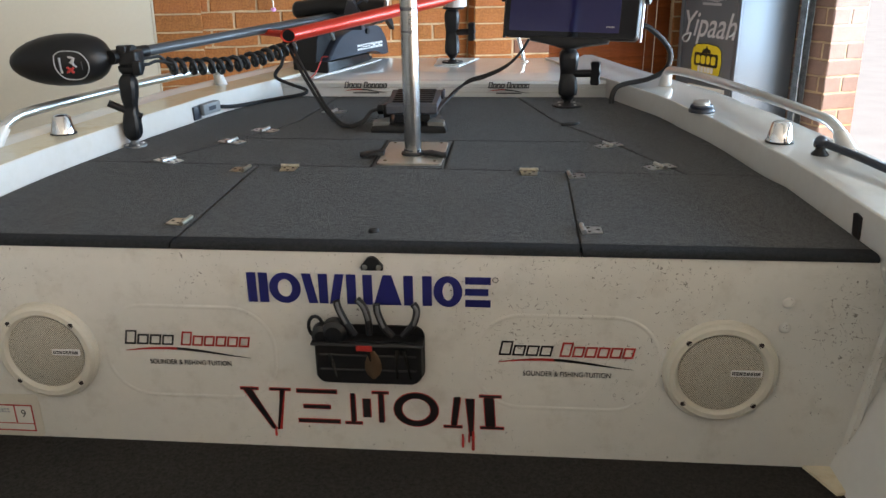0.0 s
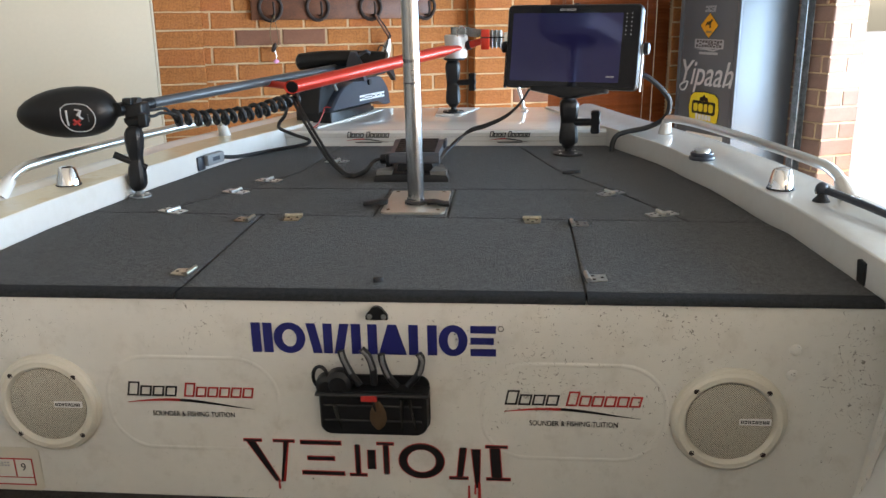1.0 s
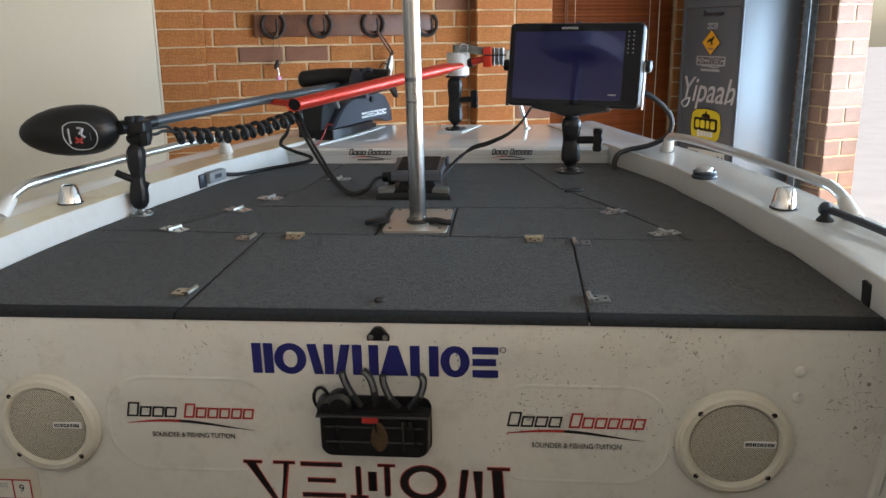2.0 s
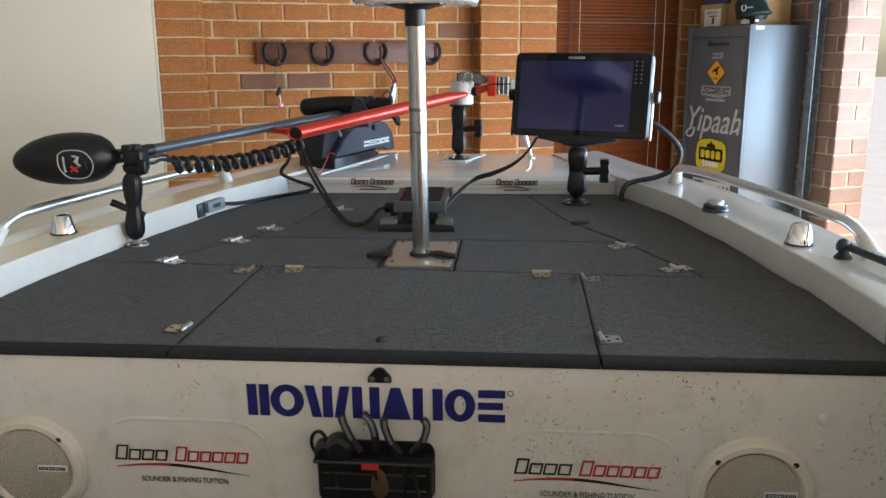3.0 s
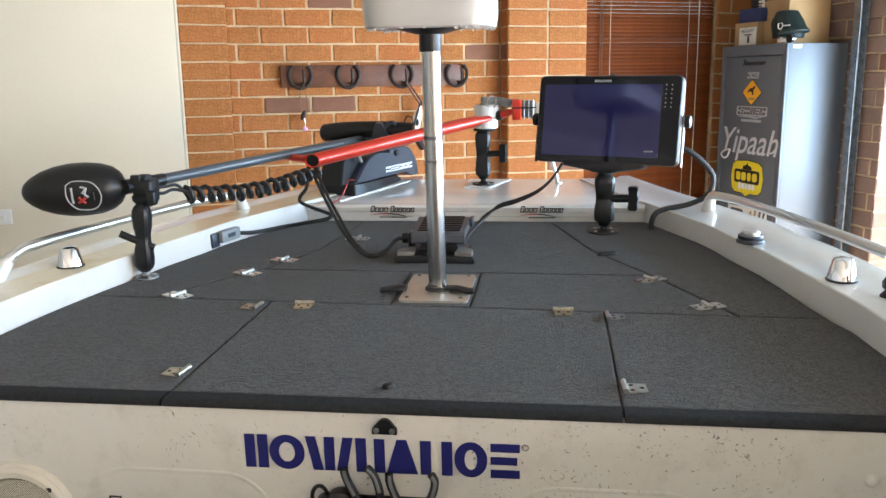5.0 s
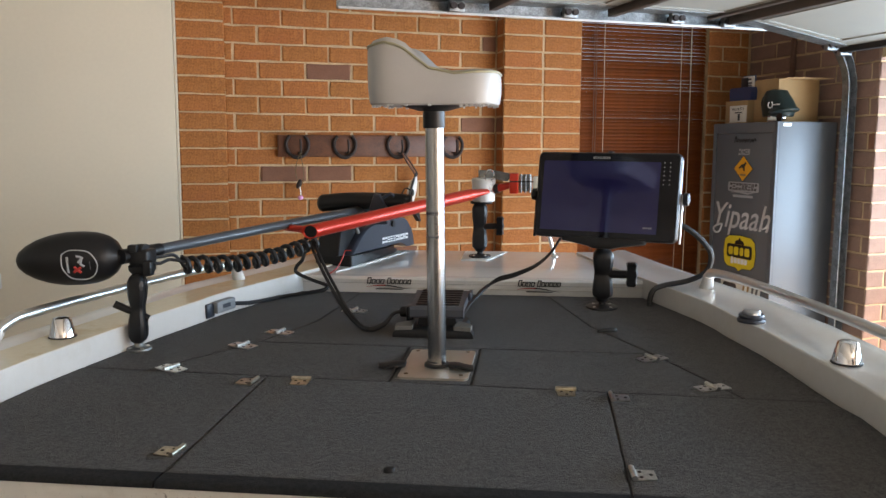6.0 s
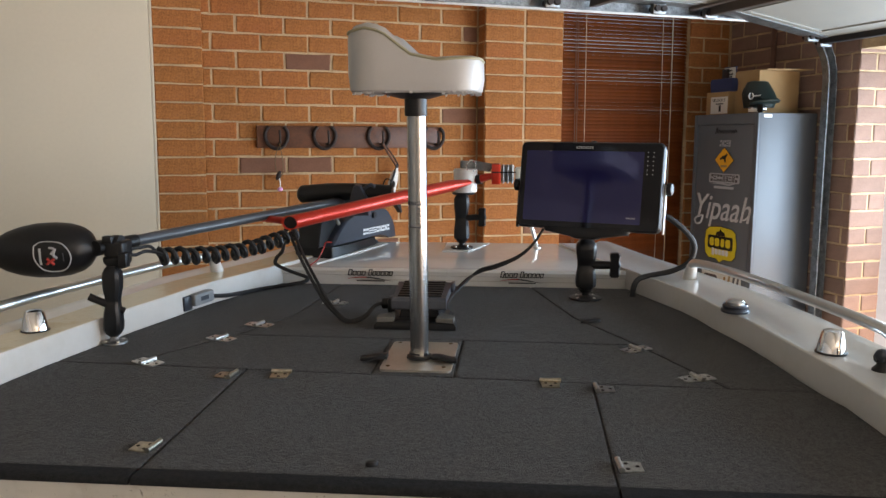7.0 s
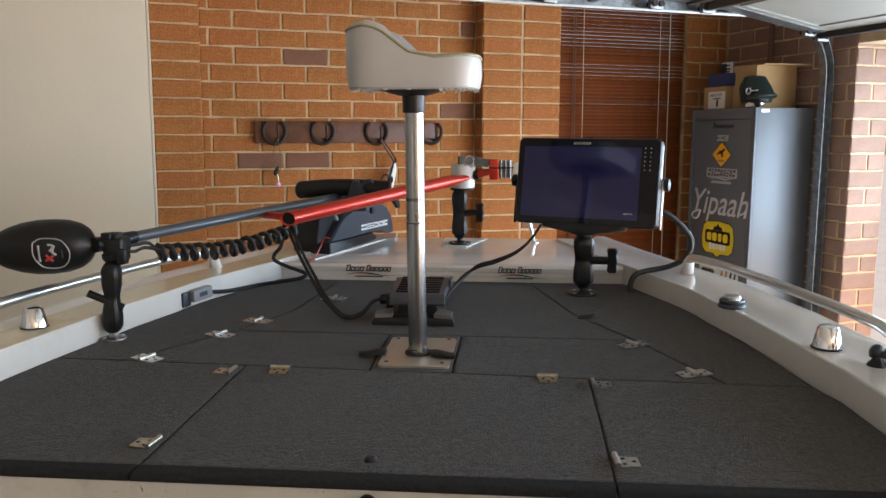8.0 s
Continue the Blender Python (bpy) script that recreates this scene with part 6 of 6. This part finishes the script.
model = decal("model_decal", "black model name with red edges and drips as plain shapes")
MZ0, MZ1 = 0.9115, 0.9855
for kind, a, b in (("fork", -0.2685, -0.170), ("level", -0.1565, -0.0745), ("posts", -0.0625, 0.0235), ("ring", 0.034, 0.1205), ("crown", 0.1315, 0.2465)):
    for mat, g, lift in ((M_DECAL_RED, 0.0018, 0.0), (M_DECAL_BLACK, 0.0, 0.0007)):
        name = "mark_edge" if g else "mark_bar"
        if kind == "ring":
            part(name, ring_shape(a - g, b + g, MZ0 - g, MZ1 + g, 0.0145 + 2 * g, PANEL, lift), mat, model, smooth=False)
        elif kind == "fork":
            bars_shape(name, [(a + 0.058 - g, a + 0.066 + g, a + 0.022 + g, a + 0.006 - g, 0.893, MZ1 - 0.0045 - g), (a + 0.067 + 2 * g, a + 0.071 + 3 * g, b - 0.012 + g, b - 0.020 - g, 0.893, MZ1 - 0.0045 - g), (a - g, a + 0.034 + g, a + 0.034 + g, a - g, MZ1 - 0.004 - g, MZ1 + g), (b - 0.040 - g, b + g, b + g, b - 0.040 - g, MZ1 - 0.004 - g, MZ1 + g)], PANEL, mat, model, lift)
        elif kind == "level":
            bars_shape(name, [(a - g, b + g, b + g, a - g, MZ0 - g, MZ0 + 0.007 + g), (a + 0.012 - g, b - 0.018 + g, b - 0.018 + g, a + 0.012 - g, 0.944 - g, 0.951 + g), (a - g, b - 0.004 + g, b - 0.004 + g, a - g, MZ1 - 0.007 - g, MZ1 + g)], PANEL, mat, model, lift)
        elif kind == "posts":
            bars_shape(name, [(a + 0.012 - g, a + 0.020 + g, a + 0.020 + g, a + 0.012 - g, MZ0 + 0.005 + g, MZ1 - 0.005 - g), (b - 0.019 - g, b - 0.010 + g, b - 0.010 + g, b - 0.019 - g, MZ0 + 0.005 + g, MZ1 - 0.005 - g), (a + 0.036 - g, a + 0.050 + g, a + 0.050 + g, a + 0.036 - g, MZ0 + 0.016, MZ1 - 0.016), (a - g, a + 0.032 + g, a + 0.032 + g, a - g, MZ0 - g, MZ0 + 0.004 + g), (b - 0.031 - g, b + g, b + g, b - 0.031 - g, MZ1 - 0.004 - g, MZ1 + g)], PANEL, mat, model, lift)
        else:
            bars_shape(name, [(a + 0.014 - g, a + 0.024 + g, a + 0.032 + g, a + 0.020 - g, MZ0 + 0.005 + g, MZ1 - 0.005 - g), (b - 0.034 - g, b - 0.016 + g, b - 0.020 + g, b - 0.038 - g, MZ0 + 0.005 + g, MZ1 - 0.005 - g), (a + 0.050 - g, a + 0.056 + g, a + 0.058 + g, a + 0.042 - g, 0.893, MZ1 - 0.008), (a - g, a + 0.034 + g, a + 0.034 + g, a - g, MZ0 - g, MZ0 + 0.004 + g), (b - 0.044 - g, b + g, b + g, b - 0.044 - g, MZ0 - g, MZ0 + 0.004 + g), (b - 0.046 - g, b - 0.006 + g, b - 0.006 + g, b - 0.046 - g, MZ1 - 0.004 - g, MZ1 + g)], PANEL, mat, model, lift)
for x, z0, z1, w in ((-0.205, 0.896, 0.876, 0.0035), (0.168, 0.898, 0.866, 0.0035), (0.188, 0.905, 0.860, 0.0045), (0.180, 0.900, 0.878, 0.003)):
    part("drip", slab(bmesh.new(), [(x - w / 2, z0), (x - w * 0.7, z1 + 0.003), (x, z1), (x + w * 0.7, z1 + 0.003), (x + w / 2, z0)], 0.0014, 0.002, PANEL), M_DECAL_RED, model, "red drip", smooth=False)


def outline_bar(a, b, hh, t, m):
    """A leaning hollow bar from a to b, hh high, with strokes t wide, in one mesh."""
    bm = bmesh.new()
    rings = []
    for k, lift in ((0, 0.0), (0, 0.0006), (t, 0.0006), (t, 0.0)):
        rings.append([bm.verts.new(m @ Vector((px + 0.2 * pz, pz, lift))) for px, pz in ((a + k, k), (b - k, k), (b - k, hh - k), (a + k, hh - k))])
    for lo, hi in ((0, 1), (1, 2), (2, 3)):
        for i in range(4):
            j = (i + 1) % 4
            bm.faces.new((rings[lo][i], rings[lo][j], rings[hi][j], rings[hi][i]))
    return bm


def angler_decal(x, z, w, m=PANEL, tagline=True, s=1.0):
    """A two-word mark of outlined bars over a swoosh and a line of small words."""
    d = decal("angler_decal", "black and red maker's mark over a curved swoosh")
    M = m @ Matrix.Translation((x, z, 0))
    for mat, x0, ww, n in ((M_DECAL_BLACK, -w / 2, w * 0.40, 4), (M_DECAL_RED if tagline else M_DECAL_BLACK, -w * 0.05, w * 0.55, 6)):
        cw = ww / n
        for i in range(n):
            a, b, hh = x0 + i * cw, x0 + (i + 0.90) * cw, (0.030 if i == 0 else 0.022) * s
            part("bar", outline_bar(a, b, hh, 0.0034 * s if tagline else 0.0045 * s, M), mat, d, smooth=False)
    low, high = [], []
    for k in range(13):
        u = k / 12
        xx = -w / 2 + w * u
        zz = (-0.016 + 0.009 * math.sin(u * math.tau * 0.62 + 0.2)) * s
        th = 0.0026 * s * math.sin(math.pi * min(1, u * 1.0 + 0.04)) + 0.0002
        low.append((xx, zz - th))
        high.append((xx, zz + th))
    part("swoosh", slab(bmesh.new(), low[:6] + high[:6][::-1], 0, 0.0006, M), M_DECAL_RED, d, smooth=False)
    part("swoosh", slab(bmesh.new(), low[5:] + high[5:][::-1], 0, 0.0006, M), M_DECAL_BLACK, d, smooth=False)
    if tagline:
        words("tagline", "SOUNDER & FISHING TUITION", M @ Matrix.Translation((0.003 * s, -0.0375 * s, 0)), 0.0150 * s, 0.65 * w, M_DECAL_BLACK, d, 0, 0.0003)
    else:
        part("tagline_bar", slab(bmesh.new(), [(-0.3 * w, -0.026 * s), (0.32 * w, -0.026 * s), (0.32 * w, -0.021 * s), (-0.3 * w, -0.021 * s)], 0, 0.0006, M), M_DECAL_BLACK, d, smooth=False)
    return d


angler_decal(-0.366, 1.0735, 0.250)
angler_decal(0.360, 1.0735, 0.250)
RISER = Matrix(((1, 0, 0, 0), (0, 0, -1, BOW - 0.0035), (0, 1, 0, 0), (0, 0, 0, 1)))
angler_decal(-0.266, 1.3145, 0.150, RISER, False, 0.72)
angler_decal(0.231, 1.3145, 0.140, RISER, False, 0.72)

catch = thing("lid_catch", "small black lid catch screwed to the bulkhead", "catch", boat=True)
part("body", slab(bmesh.new(), [(-0.020, -0.012), (0.020, -0.012), (0.020, -0.004), (0.009, 0.010), (0.004, 0.013), (-0.004, 0.013), (-0.009, 0.010), (-0.020, -0.004)], 0, 0.008, Matrix.Translation((0.004, 0, 1.254)) @ PANEL), M_BLACK, catch)
for s in (-1, 1):
    part("screw", lathe(bmesh.new(), [(0.0052, 0.007), (0.005, 0.0095), (0.002, 0.0098)], Matrix.Translation((0.004 + s * 0.013, 0, 1.248)) @ PANEL, 14), M_HINGE, catch)

# tool caddy with pliers
caddy = thing("tool_caddy", "black plastic tool holder with pliers fixed to the bulkhead", "tool holder", boat=True)
C = PANEL @ Matrix.Translation((-0.006, 1.074, 0))
back = part("back_plate", slab(bmesh.new(), round_rect(0.206, 0.112, 0.020), 0.001, 0.006, C), M_BLACK, caddy)
bm = bmesh.new()
loft(bm, [[C @ Vector((x * k, y * 0.97 - 0.006, z)) for x, y in round_rect(0.202, 0.092, 0.018)] for z, k in ((0.005, 1.0), (0.024, 1.0), (0.032, 0.985), (0.035, 0.95))])
part("pocket", bm, M_BLACK, caddy)
part("top_shelf", loft(bmesh.new(), [[C @ Vector((x, y, z)) for y, z in ((0.030, 0.006), (0.036, 0.006), (0.036, 0.043), (0.033, 0.046), (0.030, 0.043))] for x in (-0.104, 0.104)]), M_BLACK, caddy)
for y in (0.008, -0.022):
    part("slot_line", tube(bmesh.new(), [C @ Vector((x, y, 0.0352)) for x in (-0.09, 0.0, 0.09)], 0.0022, 6), M_RUBBER, caddy)
part("red_tag", slab(bmesh.new(), round_rect(0.030, 0.011, 0.001, 2, -0.004, 0.029), 0.046, 0.0475, C), M_DECAL_RED, caddy, "small red maker's tag", smooth=False)
part("cutter_knob", lathe(bmesh.new(), [(0.024, 0.010), (0.026, 0.014), (0.024, 0.032), (0.016, 0.038)], C @ Matrix.Translation((-0.062, 0.050, 0)), 24), M_BLACK, caddy)
part("cutter_knob", lathe(bmesh.new(), [(0.020, 0.010), (0.022, 0.014), (0.020, 0.030), (0.012, 0.036)], C @ Matrix.Translation((-0.085, 0.044, 0)), 24), M_BLACK, caddy)


def pliers(name, label, pairs, tips, grip_mat):
    t = thing(name, label, "pliers", boat=True)
    for pts in pairs:
        h = part("handle", tube(bmesh.new(), [C @ Vector(p) for p in pts], 0.0068, 10), M_BLACK, t)
        part("grip_strip", tube(bmesh.new(), [C @ (Vector(p) + Vector((0.0015, -0.001, 0.0058))) for p in pts[:-1]], 0.0032, 8), grip_mat, h, "grey grip strip")
    for pts in tips:
        part("jaw", tube(bmesh.new(), [C @ Vector(p) for p in pts], [0.0052, 0.0018], 8), M_STEEL, t)
    return t


M_GRIP = surface("grey_grip_rubber", (0.13, 0.13, 0.13), 0.55)
pliers("pliers", "black handled pliers hung in a tool holder", [[(-0.056, 0.113, 0.022), (-0.052, 0.098, 0.024), (-0.040, 0.072, 0.026), (-0.024, 0.046, 0.026)], [(-0.018, 0.117, 0.022), (-0.006, 0.104, 0.024), (0.002, 0.080, 0.026), (0.004, 0.048, 0.026)]], [[(0.0, 0.03, 0.04), (0.006, 0.0, 0.040)]], M_GRIP)
pliers("pliers", "grey handled long nose pliers hung in a tool holder", [[(0.018, 0.108, 0.022), (0.020, 0.092, 0.024), (0.030, 0.066, 0.026), (0.046, 0.045, 0.026)], [(0.086, 0.110, 0.022), (0.092, 0.098, 0.024), (0.086, 0.072, 0.026), (0.066, 0.046, 0.026)]], [[(0.056, 0.024, 0.036), (0.054, -0.004, 0.0365), (0.054, -0.038, 0.036)], [(0.068, 0.024, 0.036), (0.074, -0.006, 0.0365), (0.080, -0.038, 0.036)]], M_GRIP)
scis = thing("scissors", "black handled scissors in a tool holder", "scissors", boat=True)
part("finger_ring", tube(bmesh.new(), [C @ Vector((-0.098 + 0.0135 * math.cos(k * math.tau / 16), 0.058 + 0.021 * math.sin(k * math.tau / 16), 0.020)) for k in range(17)], 0.0034, 8, smooth=False), M_BLACK, scis)
part("blade", loft(bmesh.new(), [[C @ Vector((x + w, y, 0.036)), C @ Vector((x - w, y, 0.036)), C @ Vector((x, y, 0.0375))] for x, y, w in ((-0.071, 0.012, 0.005), (-0.066, -0.014, 0.004), (-0.060, -0.038, 0.0008))]), M_STEEL, scis)
spoon = thing("lure_spoon", "tarnished copper spoon lure hung on a tool holder", "lure", boat=True)
part("blade", loft(bmesh.new(), [[C @ Vector((0.010 + dx * w, y_, 0.037 + 0.003 * (1 - dx * dx))) for dx in (-1, -0.6, 0, 0.6, 1, 0.6, 0, -0.6)] for y_, w in ((0.020, 0.003), (0.010, 0.010), (-0.004, 0.015), (-0.018, 0.016), (-0.030, 0.012), (-0.038, 0.004))]), surface("tarnished_copper", (0.20, 0.13, 0.08), 0.4, 0.8), spoon)

plaque = thing("capacity_plate", "clear backed red lined capacity plate on the bulkhead", "plate", boat=True)
P = PANEL @ Matrix.Translation((-0.756, 0.902, 0))
part("backing", slab(bmesh.new(), round_rect(0.125, 0.098, 0.010), 0, 0.0012, P), M_GRILLE, plaque)
part("sheet", slab(bmesh.new(), round_rect(0.095, 0.060, 0.002, 2, -0.002, -0.006), 0.0012, 0.0016, P), M_PAPER, plaque, smooth=False)
bm = bmesh.new()
for a, b, c, d in ((-0.049, -0.037, 0.046, -0.034), (-0.049, 0.022, 0.046, 0.025), (-0.049, -0.034, -0.046, 0.022), (0.043, -0.034, 0.046, 0.022), (0.006, -0.018, 0.009, 0.022), (-0.046, -0.020, 0.043, -0.018)):
    slab(bm, [(a, b), (c, b), (c, d), (a, d)], 0.0016, 0.002, P)
part("red_lines", bm, M_DECAL_RED, plaque, smooth=False)
words("figure", "9", P @ Matrix.Translation((0.025, 0.004, 0.0018)), 0.024, 0.010, M_DECAL_BLACK, plaque, 0, 0.0003)
part("print_bars", word_bars(bmesh.new(), -0.040, 0.006, 0.038, 0.010, 6, 61, 0.3, P, 0.0017), M_DECAL_GREY, plaque, smooth=False)

for ob in boat_things:
    ob.matrix_basis = BOAT @ ob.matrix_basis

# ---- bricks ----
def brick_mesh(w, seed, d=0.007, h=0.077):
    """A brick's face part with worn, slightly uneven edges; x along the wall, y out of it."""
    rnd = random.Random(seed)
    bm = bmesh.new()
    c = 0.004
    rings = []
    for y, k in ((0.0, 0.0), (-d + 0.003, 0.0), (-d, c)):
        ring = [(sx * (w / 2 - k) + rnd.uniform(-0.0030, 0.0030), y + rnd.uniform(-0.001, 0.001) * (k > 0), sz * (h / 2 - k) + rnd.uniform(-0.0028, 0.0028)) for sx, sz in ((-1, -1), (-0.35, -1), (0.35, -1), (1, -1), (1, 1), (0.35, 1), (-0.35, 1), (-1, 1))]
        rings.append(ring)
    loft(bm, rings, caps=False)
    bm.verts.ensure_lookup_table()
    bm.faces.new(bm.verts[16:24])
    me = bpy.data.meshes.new("brick")
    bmesh.ops.recalc_face_normals(bm, faces=bm.faces[:])
    bm.to_mesh(me)
    bm.free()
    return me


brick_cache = {}


def lay(parent, m, w, dark, rnd):
    key = (round(w, 3), dark.name, rnd.randrange(5))
    if key not in brick_cache:
        me = brick_mesh(w, hash((key[0] * 1000, key[2])) % 9999)
        me.materials.append(dark)
        brick_cache[key] = me
    o = new("brick", brick_cache[key])
    o.parent = parent
    o.matrix_basis = m
    return o


def courses(parent, x0, x1, place, phase=0.0, bond="half", seed=1, burnt=(), chance=0.05, low=0.0, face=M_BRICK):
    """Courses of bricks from x0 to x1 along a wall; place(x, z) gives the pose of a brick's back."""
    rnd = random.Random(seed)
    row = 0
    while FIRST + (row + 1) * COURSE < CEIL:
        z = FIRST + row * COURSE + COURSE / 2
        if z > low:
            if bond == "half":
                a = phase + (0.12 if row % 2 else 0.0)
                a -= math.ceil((a - x0) / BRICK_L) * BRICK_L
                cells = []
                while a < x1:
                    cells.append((max(a, x0), min(a + BRICK_L, x1)))
                    a += BRICK_L
            else:
                n = bond[row % 2]
                cells = [(x0 + (x1 - x0) * i / n, x0 + (x1 - x0) * (i + 1) / n) for i in range(n)]
            for a, b in cells:
                if b - a < 0.03:
                    continue
                dark = any(r == row and abs((a + b) / 2 - c) < 0.1 for r, c in burnt) or rnd.random() < chance
                lay(parent, place((a + b) / 2, z) @ pose(0, rnd.uniform(-0.0015, 0.0015), 0, rnd.uniform(-0.5, 0.5), rnd.uniform(-0.4, 0.4), rnd.uniform(-0.5, 0.5)), b - a - JOINT, M_BRICK_DARK if dark else face, rnd)
        row += 1


courses(wall_back, -0.098, 1.360, lambda x, z: pose(x, WALL_Y + 0.006, z), 0.19, seed=2, burnt=((25, 0.40), (19, 0.19), (19, 0.43), (22, 1.25), (27, 1.25)), chance=0.012, low=0.45)
courses(pier_left, -0.325, -0.090, lambda x, z: pose(x, WALL_Y - 0.102, z), bond=(1, 1), seed=3)
courses(pier_right, 1.357, 1.828, lambda x, z: pose(x, WALL_Y - 0.102, z), bond=(2, 2), seed=4, chance=0.02)
courses(pier_right, -WALL_Y + 0.0, -WALL_Y + 0.1, lambda x, z: pose(1.366, -x, z, 0, 0, -90), bond=(1, 1), seed=9)
courses(wall_side, 2.708, RIGHT_X - 0.005, lambda x, z: pose(x, WALL_Y + 0.006, z), 0.05, seed=5)
# inner face takes the greyed brick: haze and shade put into its colour
courses(wall_east, -WALL_Y, -2.140, lambda x, z: pose(RIGHT_X + 0.006, -x, z, 0, 0, -90), 0.09, seed=6, face=M_BRICK_HAZED)
courses(wall_east, RIGHT_X - 0.006, RIGHT_X + 0.226, lambda x, z: pose(x, 2.142, z), bond=(1, 2), seed=7, chance=0.0, face=M_BRICK_HAZED)
